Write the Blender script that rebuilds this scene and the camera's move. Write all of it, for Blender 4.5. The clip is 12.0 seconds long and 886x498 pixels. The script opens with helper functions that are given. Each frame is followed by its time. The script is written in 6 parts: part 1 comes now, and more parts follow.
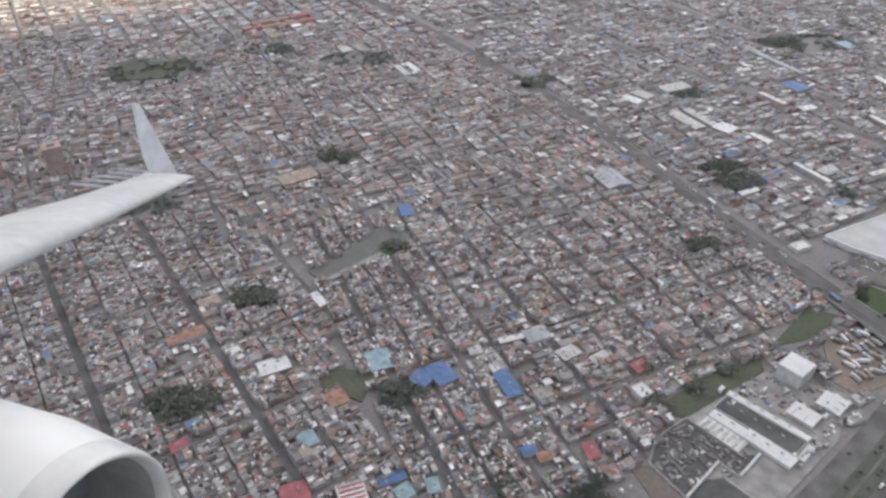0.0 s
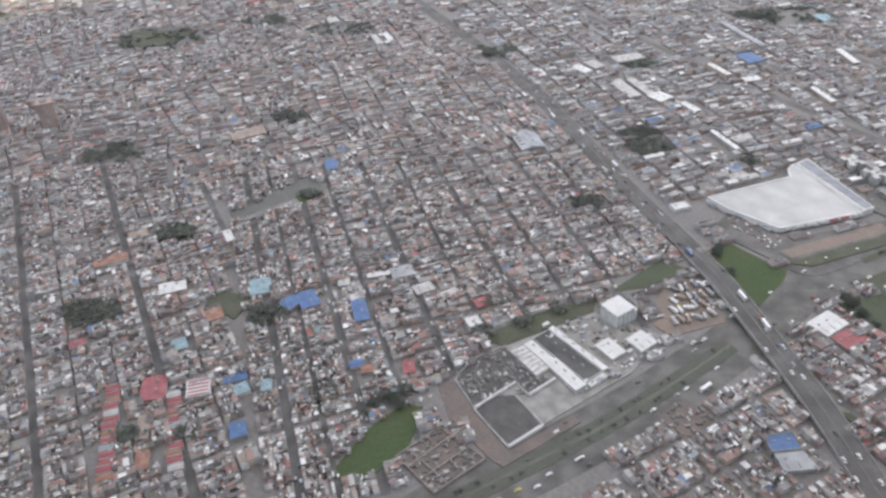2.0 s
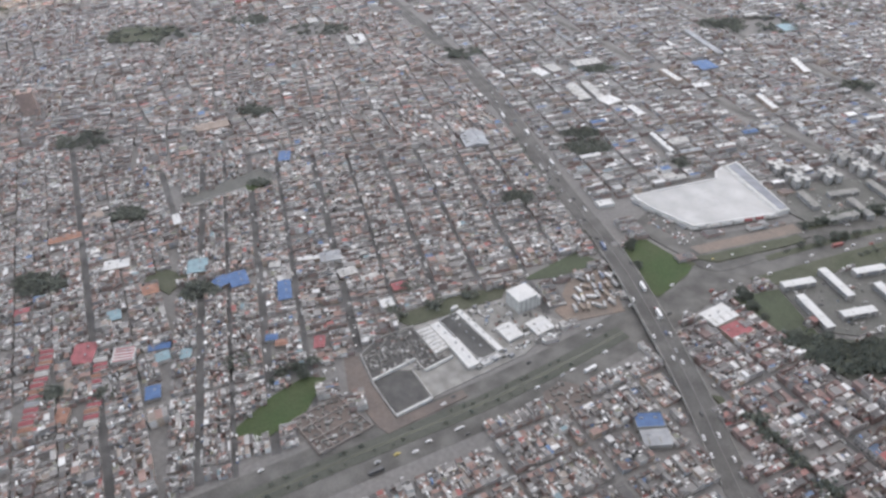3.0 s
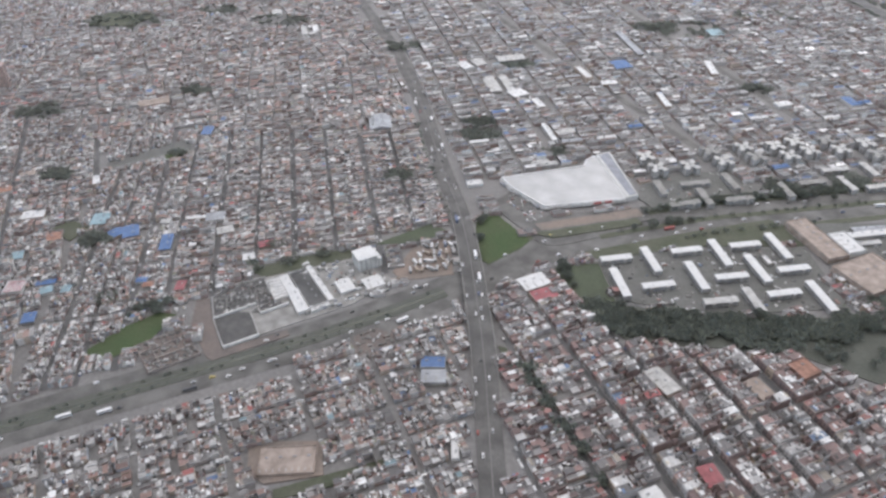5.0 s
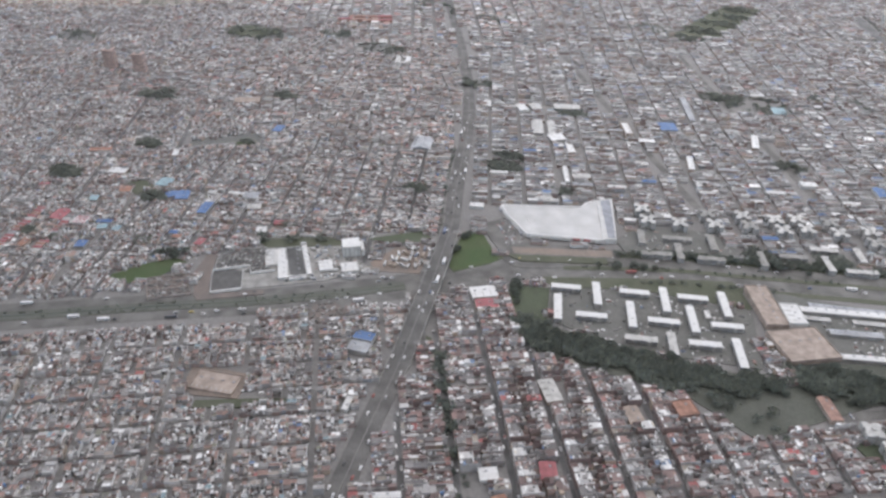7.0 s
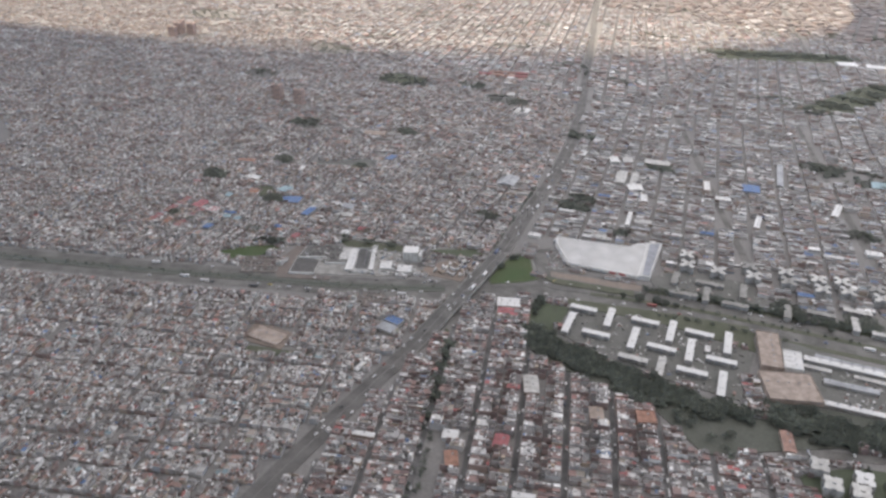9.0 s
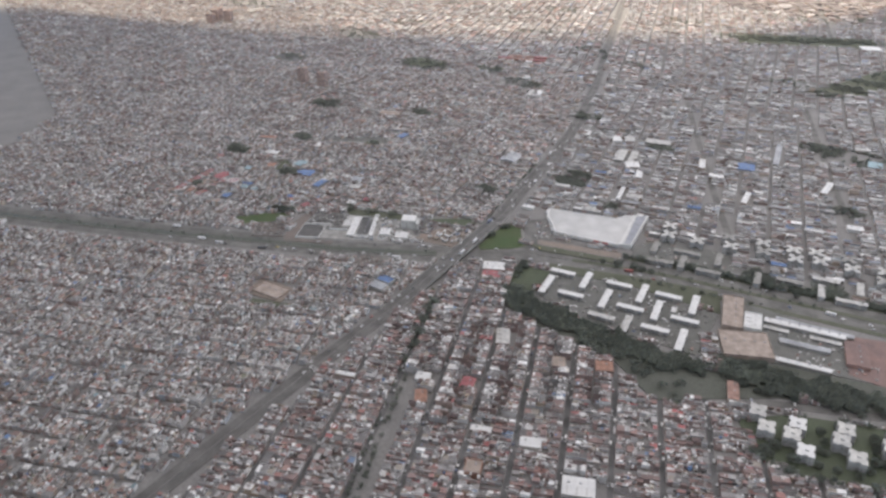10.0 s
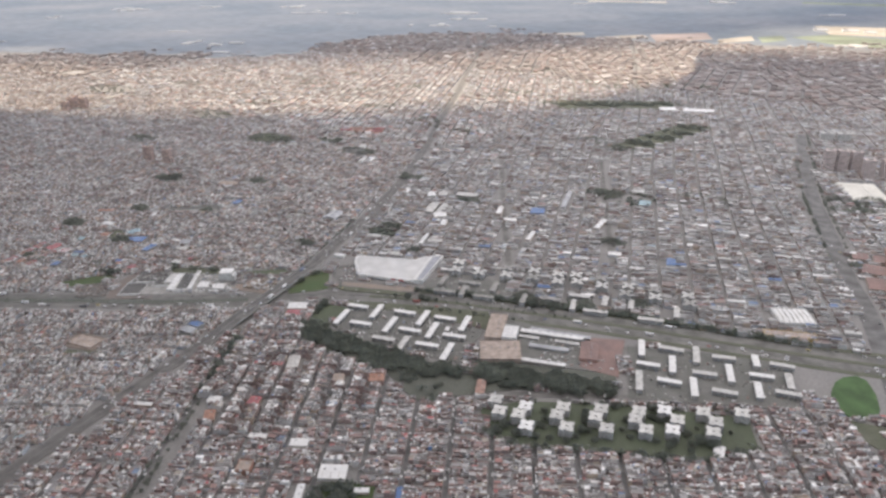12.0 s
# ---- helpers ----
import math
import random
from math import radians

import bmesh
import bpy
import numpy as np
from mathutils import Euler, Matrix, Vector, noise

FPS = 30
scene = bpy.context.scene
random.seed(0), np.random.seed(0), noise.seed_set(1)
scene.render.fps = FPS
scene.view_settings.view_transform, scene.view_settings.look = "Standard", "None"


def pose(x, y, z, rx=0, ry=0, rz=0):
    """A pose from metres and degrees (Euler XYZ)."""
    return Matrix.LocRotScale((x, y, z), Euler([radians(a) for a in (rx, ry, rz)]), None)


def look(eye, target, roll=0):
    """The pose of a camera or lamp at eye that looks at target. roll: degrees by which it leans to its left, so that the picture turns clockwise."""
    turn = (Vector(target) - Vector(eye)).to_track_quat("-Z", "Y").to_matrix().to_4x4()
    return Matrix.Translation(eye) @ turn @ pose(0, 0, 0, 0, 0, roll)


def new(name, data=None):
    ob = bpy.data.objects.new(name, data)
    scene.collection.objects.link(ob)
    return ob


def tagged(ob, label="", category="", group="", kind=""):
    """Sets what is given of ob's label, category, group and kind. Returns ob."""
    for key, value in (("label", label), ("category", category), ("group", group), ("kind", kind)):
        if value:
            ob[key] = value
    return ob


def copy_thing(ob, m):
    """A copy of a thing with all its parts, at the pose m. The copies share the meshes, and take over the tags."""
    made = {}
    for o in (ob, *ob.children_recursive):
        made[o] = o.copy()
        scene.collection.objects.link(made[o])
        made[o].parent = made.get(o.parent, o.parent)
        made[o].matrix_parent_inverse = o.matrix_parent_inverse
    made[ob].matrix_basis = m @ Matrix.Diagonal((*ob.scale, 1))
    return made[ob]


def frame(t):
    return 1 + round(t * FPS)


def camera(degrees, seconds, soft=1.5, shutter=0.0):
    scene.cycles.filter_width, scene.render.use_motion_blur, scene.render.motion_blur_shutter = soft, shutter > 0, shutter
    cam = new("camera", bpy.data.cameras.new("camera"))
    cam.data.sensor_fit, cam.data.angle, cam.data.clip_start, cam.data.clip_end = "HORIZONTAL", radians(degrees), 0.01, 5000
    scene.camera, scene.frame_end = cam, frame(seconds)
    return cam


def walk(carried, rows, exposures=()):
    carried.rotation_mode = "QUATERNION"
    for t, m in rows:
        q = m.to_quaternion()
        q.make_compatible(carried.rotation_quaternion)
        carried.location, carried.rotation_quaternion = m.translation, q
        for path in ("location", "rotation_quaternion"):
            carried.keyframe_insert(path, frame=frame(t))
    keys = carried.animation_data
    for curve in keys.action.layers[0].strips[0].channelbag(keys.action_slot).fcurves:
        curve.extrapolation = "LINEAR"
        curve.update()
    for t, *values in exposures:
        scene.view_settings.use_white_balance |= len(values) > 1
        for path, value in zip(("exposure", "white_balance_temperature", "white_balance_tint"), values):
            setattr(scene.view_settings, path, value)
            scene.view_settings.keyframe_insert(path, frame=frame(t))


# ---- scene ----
cam = camera(62.2, 12.0, soft=2.8)
SCALE = 0.36                                     # scene metres for a metre of the plan
METRES, EYE, TILT, LEAN, TURN = 1200.0 * SCALE, 384.0 * SCALE, 0.0, 0.0, 0.0
ROWS = [
    (0.0, 0.0, 0.0, 0.0, -0.17, -34.41, 0.26),
    (0.5, 0.0352, -0.0144, 0.0031, 2.26, -39.34, 2.59),
    (1.0, 0.0754, -0.0301, 0.006, 4.51, -38.9, 2.53),
    (1.5, 0.1123, -0.0429, 0.0102, 5.47, -37.13, 2.18),
    (2.0, 0.1524, -0.0566, 0.0142, 6.5, -36.07, 2.32),
    (2.5, 0.19, -0.0684, 0.017, 7.68, -35.61, 1.96),
    (3.0, 0.231, -0.0805, 0.0207, 8.85, -35.66, 1.97),
    (3.2, 0.2471, -0.0844, 0.0218, 9.27, -35.68, 2.1),
    (4.8, 0.3763, -0.116, 0.0309, 12.96, -35.5, 1.55),
    (5.0, 0.3924, -0.1199, 0.032, 13.35, -35.47, 1.56),
    (5.5, 0.4314, -0.1274, 0.0348, 14.3, -35.26, 1.61),
    (6.0, 0.4736, -0.135, 0.0375, 15.38, -33.47, 1.29),
    (6.5, 0.5132, -0.1412, 0.0402, 15.68, -32.09, 0.93),
    (7.0, 0.5564, -0.1482, 0.0462, 28.29, -31.84, -1.13),
    (7.2, 0.5731, -0.15, 0.0475, 33.69, -28.83, 0.84),
    (8.8, 0.7065, -0.164, 0.0577, 42.78, -27.38, -1.0),
    (9.0, 0.7232, -0.1658, 0.059, 43.7, -27.37, -0.73),
    (9.5, 0.7635, -0.1687, 0.0615, 45.44, -27.56, -0.11),
    (10.0, 0.8072, -0.1707, 0.0645, 47.17, -28.19, 0.14),
    (10.5, 0.8474, -0.1704, 0.0661, 41.43, -29.56, 2.08),
    (11.0, 0.8908, -0.1698, 0.0678, 38.29, -25.41, 1.65),
    (11.5, 0.9318, -0.1708, 0.072, 40.23, -19.17, 0.53),
    (12.0, 0.9747, -0.1689, 0.0737, 38.87, -22.37, 0.7),
]
walk(cam, [(t, pose(0, 0, EYE, TILT, LEAN, TURN) @ pose(METRES * x, METRES * y, METRES * z, 90 + pitch, roll, yaw)) for t, x, y, z, yaw, pitch, roll in ROWS], exposures=[(0.0, 0.98, 7160, 10), (0.5, 1.15, 7140, 10), (2.5, 1.20, 7100, 10), (6.5, 1.22, 7100, 10), (9.0, 0.95, 7260, 11), (10.5, 1.0, 7280, 11), (11.0, 1.05, 7220, 11), (11.5, 1.07, 7150, 11), (12.0, 1.08, 7450, 12)])


# ---- light: broken cloud, sun through a gap far off ----
SUN_ELEVATION, SUN_AZIMUTH = 48.0, 235.0          # azimuth: the side the light comes from, from +y clockwise
world = bpy.data.worlds.new("sky")
scene.world = world
world.use_nodes = True
wn = world.node_tree.nodes
sky_tex = wn.new("ShaderNodeTexSky")
sky_tex.sky_type, sky_tex.sun_disc = "NISHITA", False
sky_tex.sun_elevation, sky_tex.sun_rotation = radians(SUN_ELEVATION), radians(SUN_AZIMUTH)
sky_tex.altitude, sky_tex.dust_density = 2600, 1.5
wn["Background"].inputs["Strength"].default_value = 0.13
world.node_tree.links.new(sky_tex.outputs[0], wn["Background"].inputs["Color"])
sun_data = bpy.data.lights.new("sun", "SUN")
sun_data.energy, sun_data.angle, sun_data.color = 3.6, radians(0.6), (1.0, 0.88, 0.70)
sun = new("sun", sun_data)
SUN_DIR = Vector((math.sin(radians(SUN_AZIMUTH)) * math.cos(radians(SUN_ELEVATION)), math.cos(radians(SUN_AZIMUTH)) * math.cos(radians(SUN_ELEVATION)), math.sin(radians(SUN_ELEVATION))))
sun.matrix_world = look(SUN_DIR * 3000, (0, 0, 0))


# ---- materials ----
def material(name, colour, rough=0.85, metal=0.0, spread=0.25, scale=0.4, fine=6.0, bump=0.0, second=None, mix=0.5):
    """A surface with stains at two sizes; second: the colour of its larger stains."""
    m = bpy.data.materials.new(name)
    m.use_nodes = True
    n, l = m.node_tree.nodes, m.node_tree.links
    b = n["Principled BSDF"]
    geo = n.new("ShaderNodeTexCoord")
    big, small = n.new("ShaderNodeTexNoise"), n.new("ShaderNodeTexNoise")
    big.inputs["Scale"].default_value, small.inputs["Scale"].default_value = scale / SCALE, fine / SCALE
    big.inputs["Detail"].default_value, small.inputs["Detail"].default_value = 5, 3
    for t in (big, small):
        l.new(geo.outputs["Object"], t.inputs["Vector"])
    ramp = n.new("ShaderNodeValToRGB")
    ramp.color_ramp.elements[0].position, ramp.color_ramp.elements[1].position = 0.5 - mix * 0.3, 0.5 + mix * 0.3
    dark = second or tuple(c * (1 - spread) for c in colour)
    light = colour if second else tuple(min(1, c * (1 + spread)) for c in colour)
    ramp.color_ramp.elements[0].color, ramp.color_ramp.elements[1].color = (*dark, 1), (*light, 1)
    l.new(big.outputs["Fac"], ramp.inputs[0])
    grain = n.new("ShaderNodeMix")
    grain.data_type, grain.blend_type = "RGBA", "OVERLAY"
    grain.inputs[0].default_value = 0.35
    l.new(ramp.outputs[0], grain.inputs[6])
    l.new(small.outputs["Fac"], grain.inputs[7])
    l.new(grain.outputs[2], b.inputs["Base Color"])
    b.inputs["Roughness"].default_value, b.inputs["Metallic"].default_value = rough, metal
    if bump:
        bp = n.new("ShaderNodeBump")
        bp.inputs["Strength"].default_value = bump
        l.new(small.outputs["Fac"], bp.inputs["Height"])
        l.new(bp.outputs[0], b.inputs["Normal"])
    return m


def varied(name, stops, source="island", rough=0.85, ribs=0.0, fine=0.9):
    """A family of surfaces: each piece takes one of the stops (share, colour) by its own random number, with stains and grain."""
    m = bpy.data.materials.new(name)
    m.use_nodes = True
    n, l = m.node_tree.nodes, m.node_tree.links
    b = n["Principled BSDF"]
    if source == "island":
        rnd = n.new("ShaderNodeNewGeometry").outputs["Random Per Island"]
    else:
        rnd = n.new("ShaderNodeObjectInfo").outputs["Random"]
    ramp = n.new("ShaderNodeValToRGB")
    ramp.color_ramp.interpolation = "CONSTANT"
    total, at = sum(s for s, _ in stops), 0.0
    els = ramp.color_ramp.elements
    while len(els) < len(stops):
        els.new(0.5)
    for e, (share, colour) in zip(els, stops):
        e.position, e.color = at / total, (*colour, 1)
        at += share
    l.new(rnd, ramp.inputs[0])
    co = n.new("ShaderNodeTexCoord")
    noise_a, noise_b = n.new("ShaderNodeTexNoise"), n.new("ShaderNodeTexNoise")
    noise_a.inputs["Scale"].default_value, noise_b.inputs["Scale"].default_value = 0.22 / SCALE, fine / SCALE
    noise_a.inputs["Detail"].default_value, noise_b.inputs["Detail"].default_value = 6, 4
    l.new(co.outputs["Object"], noise_a.inputs["Vector"])
    l.new(co.outputs["Object"], noise_b.inputs["Vector"])
    mul = n.new("ShaderNodeMath")
    mul.operation = "MULTIPLY"
    l.new(noise_a.outputs["Fac"], mul.inputs[0])
    l.new(noise_b.outputs["Fac"], mul.inputs[1])
    rng = n.new("ShaderNodeMapRange")
    rng.inputs[1].default_value, rng.inputs[2].default_value = 0.10, 0.40
    rng.inputs[3].default_value, rng.inputs[4].default_value = 0.78, 1.22
    l.new(mul.outputs[0], rng.inputs[0])
    wide, wide_range, both_tones = n.new("ShaderNodeTexNoise"), n.new("ShaderNodeMapRange"), n.new("ShaderNodeMath")
    wide.inputs["Scale"].default_value, wide.inputs["Detail"].default_value = 0.016 / SCALE, 3
    wide_range.inputs[1].default_value, wide_range.inputs[2].default_value, wide_range.inputs[3].default_value, wide_range.inputs[4].default_value = 0.32, 0.68, 0.84, 1.17
    both_tones.operation = "MULTIPLY"
    l.new(co.outputs["Object"], wide.inputs["Vector"])
    l.new(wide.outputs["Fac"], wide_range.inputs[0])
    l.new(rng.outputs[0], both_tones.inputs[0])
    l.new(wide_range.outputs[0], both_tones.inputs[1])
    sc = n.new("ShaderNodeVectorMath")
    sc.operation = "SCALE"
    l.new(ramp.outputs[0], sc.inputs[0])
    l.new(both_tones.outputs[0], sc.inputs["Scale"])
    l.new(sc.outputs[0], b.inputs["Base Color"])
    b.inputs["Roughness"].default_value = rough
    return m


ROOFS = [(13, (0.130, 0.125, 0.125)), (15, (0.158, 0.152, 0.151)), (15, (0.218, 0.21, 0.208)), (11, (0.282, 0.273, 0.27)), (8, (0.385, 0.378, 0.375)), (4.2, (0.53, 0.525, 0.525)), (2.2, (0.67, 0.67, 0.67)), (8, (0.252, 0.172, 0.152)), (6, (0.31, 0.215, 0.195)), (6, (0.192, 0.136, 0.124)), (6, (0.30, 0.262, 0.238)), (0.8, (0.124, 0.188, 0.314)), (1.3, (0.323, 0.13, 0.122)), (0.8, (0.2, 0.27, 0.296)), (2, (0.206, 0.206, 0.166))]
WALLS = [(7, (0.30, 0.232, 0.218)), (5, (0.25, 0.196, 0.186)), (9, (0.353, 0.34, 0.335)), (7, (0.45, 0.438, 0.43)), (7, (0.27, 0.26, 0.257)), (3, (0.396, 0.334, 0.283)), (2, (0.311, 0.33, 0.355)), (5, (0.58, 0.57, 0.565))]
BITS = [(9, (0.80, 0.80, 0.80)), (6, (0.64, 0.64, 0.635)), (5, (0.45, 0.445, 0.445)), (3, (0.11, 0.11, 0.11)), (2, (0.34, 0.21, 0.19)), (1, (0.55, 0.50, 0.42)), (0.5, (0.16, 0.26, 0.45))]
bit_mix = varied("loose_sheets_and_tanks", BITS, "island", 0.6)
roof_mix = varied("roof_sheets_and_tiles", ROOFS)
wall_mix = varied("house_walls", WALLS)
PALE_ROOFS = [(14, (0.130, 0.129, 0.130)), (13, (0.172, 0.170, 0.170)), (12, (0.212, 0.21, 0.21)), (9, (0.29, 0.288, 0.288)), (7, (0.40, 0.40, 0.403)), (4, (0.55, 0.55, 0.556)), (2, (0.68, 0.68, 0.68)), (8, (0.205, 0.165, 0.157)), (6, (0.177, 0.142, 0.135)), (2.2, (0.115, 0.169, 0.281)), (1.2, (0.25, 0.137, 0.129)), (2, (0.206, 0.24, 0.262))]
roof_pale = varied("workshop_roof_sheets", PALE_ROOFS)
# narrow palette: distance haze is put into the colours of the far roofs
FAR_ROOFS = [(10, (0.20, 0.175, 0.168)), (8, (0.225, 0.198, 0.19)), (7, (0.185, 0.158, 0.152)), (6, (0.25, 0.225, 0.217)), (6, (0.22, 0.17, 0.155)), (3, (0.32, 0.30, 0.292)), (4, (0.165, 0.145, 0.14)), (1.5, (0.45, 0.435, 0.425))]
roof_far = varied("hazed_roofs_of_far_suburbs", FAR_ROOFS)
CLAY_ROOFS = [(8, (0.23, 0.168, 0.16)), (8, (0.172, 0.128, 0.123)), (5, (0.285, 0.195, 0.182)), (2.0, (0.28, 0.155, 0.142)), (13, (0.145, 0.139, 0.140)), (12, (0.185, 0.177, 0.178)), (8, (0.26, 0.25, 0.25)), (6, (0.37, 0.36, 0.36)), (4.5, (0.52, 0.512, 0.51)), (2.2, (0.66, 0.655, 0.655)), (2.5, (0.27, 0.243, 0.215)), (0.8, (0.15, 0.2, 0.285)), (1.3, (0.33, 0.125, 0.125))]
CLAY_WALLS = [(10, (0.275, 0.206, 0.196)), (8, (0.225, 0.172, 0.165)), (7, (0.349, 0.332, 0.327)), (6, (0.45, 0.435, 0.43)), (4, (0.339, 0.265, 0.243)), (5, (0.278, 0.265, 0.263)), (2, (0.391, 0.316, 0.253)), (5, (0.60, 0.59, 0.585))]
roof_clay, wall_clay = varied("clay_and_sheet_roofs", CLAY_ROOFS), varied("brick_house_walls", CLAY_WALLS)
yard_mix = varied("parked_and_stored_things", [(4, (0.6, 0.6, 0.6)), (6, (0.36, 0.355, 0.35)), (7, (0.22, 0.215, 0.21)), (6, (0.12, 0.12, 0.12)), (2, (0.3, 0.19, 0.17)), (1, (0.17, 0.22, 0.3))], "island", 0.6)
rubble_mix = varied("grey_rubble", [(5, (0.21, 0.207, 0.2)), (5, (0.15, 0.147, 0.144)), (3, (0.31, 0.305, 0.3)), (1, (0.45, 0.445, 0.44)), (1, (0.2, 0.15, 0.135))])
bit_one = varied("loose_sheet_of_one_house", BITS, "object", 0.6)
roof_one, wall_one = varied("roof_of_one_house", CLAY_ROOFS, "object"), varied("walls_of_one_house", CLAY_WALLS, "object")
asphalt = material("asphalt", (0.132, 0.129, 0.124), 0.9, spread=0.3, scale=0.05, fine=0.8)
dark_asphalt = material("worn_dark_asphalt", (0.118, 0.115, 0.112), 0.9, spread=0.25, scale=0.05, fine=0.8)
lane_asphalt = material("lane_asphalt", (0.122, 0.121, 0.122), 0.9, spread=0.3, scale=0.05, fine=0.8)
street = material("street_ground", (0.225, 0.218, 0.214), 0.95, scale=0.02, fine=0.3, second=(0.178, 0.174, 0.173), mix=0.8)
court = material("shaded_court_paving", (0.165, 0.163, 0.158), 0.95, scale=0.05, fine=0.5, second=(0.115, 0.12, 0.11), mix=0.9)
concrete = material("concrete", (0.27, 0.265, 0.255), 0.9, scale=0.1, fine=1.5, spread=0.2)
pale_roof = material("white_painted_roof", (0.60, 0.60, 0.60), 0.6, scale=0.05, fine=0.6, spread=0.08)
white_wall = material("white_render_wall", (0.51, 0.51, 0.505), 0.8, scale=0.2, fine=1.2, spread=0.12)
slab_wall = material("grey_rendered_wall", (0.31, 0.305, 0.30), 0.85, scale=0.2, fine=1.2, spread=0.15)
light_concrete = material("pale_weathered_concrete", (0.44, 0.435, 0.425), 0.85, scale=0.15, fine=1.2, spread=0.18)
grey_sheet = material("grey_metal_sheet", (0.30, 0.31, 0.33), 0.5, 0.2, scale=0.1, fine=1.5, spread=0.2)
dark_roof = material("dark_bitumen_roof", (0.085, 0.085, 0.085), 0.8, scale=0.06, fine=0.8, spread=0.3)
red_paint = material("red_painted_band", (0.40, 0.12, 0.12), 0.5, scale=0.3, fine=2, spread=0.1)
blue_sheet = material("blue_metal_sheet", (0.062, 0.13, 0.28), 0.5, scale=0.2, fine=2, spread=0.2)
teal_sheet = material("pale_teal_sheet", (0.21, 0.31, 0.35), 0.5, scale=0.2, fine=2, spread=0.2)
red_sheet = material("red_roof_sheet", (0.29, 0.09, 0.1), 0.6, scale=0.2, fine=2, spread=0.25)
orange_tile = material("orange_clay_tile", (0.30, 0.168, 0.128), 0.85, scale=0.2, fine=2.5, spread=0.3)
brick = material("tan_brick", (0.318, 0.264, 0.233), 0.9, scale=0.15, fine=2, spread=0.22)
brick_red = material("red_brick", (0.30, 0.19, 0.16), 0.9, scale=0.15, fine=2, spread=0.25)
window_glass = material("dark_window_glass", (0.085, 0.095, 0.11), 0.15, scale=0.5, fine=3, spread=0.3)
grass = material("mown_grass", (0.05, 0.088, 0.034), 0.95, scale=0.03, fine=0.5, second=(0.078, 0.09, 0.048), mix=0.9)
dull_grass = material("trodden_grass", (0.088, 0.108, 0.07), 0.95, scale=0.05, fine=0.5, second=(0.07, 0.08, 0.058), mix=0.9)
scrub = material("rough_grass", (0.118, 0.12, 0.092), 0.95, scale=0.04, fine=0.4, second=(0.068, 0.08, 0.052), mix=0.9)
dark_earth = material("trodden_dark_earth", (0.2, 0.165, 0.15), 0.95, scale=0.05, fine=0.5, second=(0.14, 0.125, 0.118), mix=0.8)
earth = material("bare_red_earth", (0.26, 0.205, 0.175), 0.95, scale=0.05, fine=0.5, second=(0.185, 0.165, 0.15), mix=0.8)
# leaf colours lifted towards haze, most in the set for the far groves
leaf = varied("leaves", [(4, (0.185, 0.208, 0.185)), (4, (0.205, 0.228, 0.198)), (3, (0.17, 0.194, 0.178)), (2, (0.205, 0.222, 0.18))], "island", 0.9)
hazed_leaf = varied("hazed_leaves", [(4, (0.215, 0.232, 0.21)), (4, (0.235, 0.252, 0.222)), (3, (0.195, 0.213, 0.196)), (2, (0.255, 0.266, 0.232))], "island", 0.9)
for foliage in (leaf, hazed_leaf):
    fn, fl = foliage.node_tree.nodes, foliage.node_tree.links
    surface = fn["Principled BSDF"]
    surface.inputs["Specular IOR Level"].default_value = 0.2
    thin, both = fn.new("ShaderNodeBsdfTranslucent"), fn.new("ShaderNodeMixShader")
    fl.new(surface.inputs["Base Color"].links[0].from_socket, thin.inputs[0])
    both.inputs[0].default_value = 0.5
    fl.new(surface.outputs[0], both.inputs[1])
    fl.new(thin.outputs[0], both.inputs[2])
    fl.new(both.outputs[0], fn["Material Output"].inputs[0])
bark = material("bark", (0.11, 0.085, 0.065), 0.95, scale=1, fine=6)
canal_water = material("brown_canal_water", (0.075, 0.08, 0.06), 0.25, scale=0.05, fine=0.4)
car_paint = varied("car_paint", [(11, (0.75, 0.75, 0.76)), (3, (0.42, 0.43, 0.44)), (2, (0.10, 0.10, 0.105)), (0.7, (0.34, 0.10, 0.09)), (0.5, (0.55, 0.45, 0.16)), (0.5, (0.12, 0.16, 0.27))], "object", 0.35)
kerb_paint = varied("paint_of_parked_cars", [(9, (0.7, 0.7, 0.7)), (4, (0.42, 0.43, 0.44)), (4, (0.10, 0.10, 0.105)), (0.8, (0.34, 0.10, 0.09)), (0.7, (0.12, 0.16, 0.27))], "island", 0.4)
cargo_paint = varied("truck_bodies", [(5, (0.62, 0.62, 0.62)), (4, (0.38, 0.38, 0.38)), (3, (0.20, 0.20, 0.20)), (2, (0.30, 0.25, 0.21)), (1, (0.2, 0.23, 0.29))], "object", 0.6)
rubber = material("tyre_rubber", (0.025, 0.025, 0.025), 0.9)
aircraft_white = material("aircraft_white_paint", (0.9, 0.9, 0.9), 0.35, scale=0.5, fine=3, spread=0.09)
wing_paint = material("aircraft_wing_paint", (0.58, 0.585, 0.595), 0.42, scale=0.6, fine=4, spread=0.08)
aircraft_grey = material("aircraft_grey_paint", (0.52, 0.55, 0.60), 0.35, scale=0.4, fine=3, spread=0.06)
bare_metal = material("dull_inlet_lip", (0.72, 0.72, 0.715), 0.42, 0.35, scale=1, fine=5, spread=0.08)
duct_grey = material("inlet_duct", (0.3, 0.3, 0.3), 0.6, scale=1, fine=5)

bank = material("dull_canal_bank", (0.112, 0.116, 0.102), 0.95, scale=0.04, fine=0.4, second=(0.082, 0.09, 0.076), mix=0.9)
# the blue of distance haze is mixed into the plain's own colour
plain_mat = material("hazed_far_plain", (0.21, 0.222, 0.24), 1.0, scale=0.0014, fine=0.014, second=(0.12, 0.152, 0.186), mix=0.7)


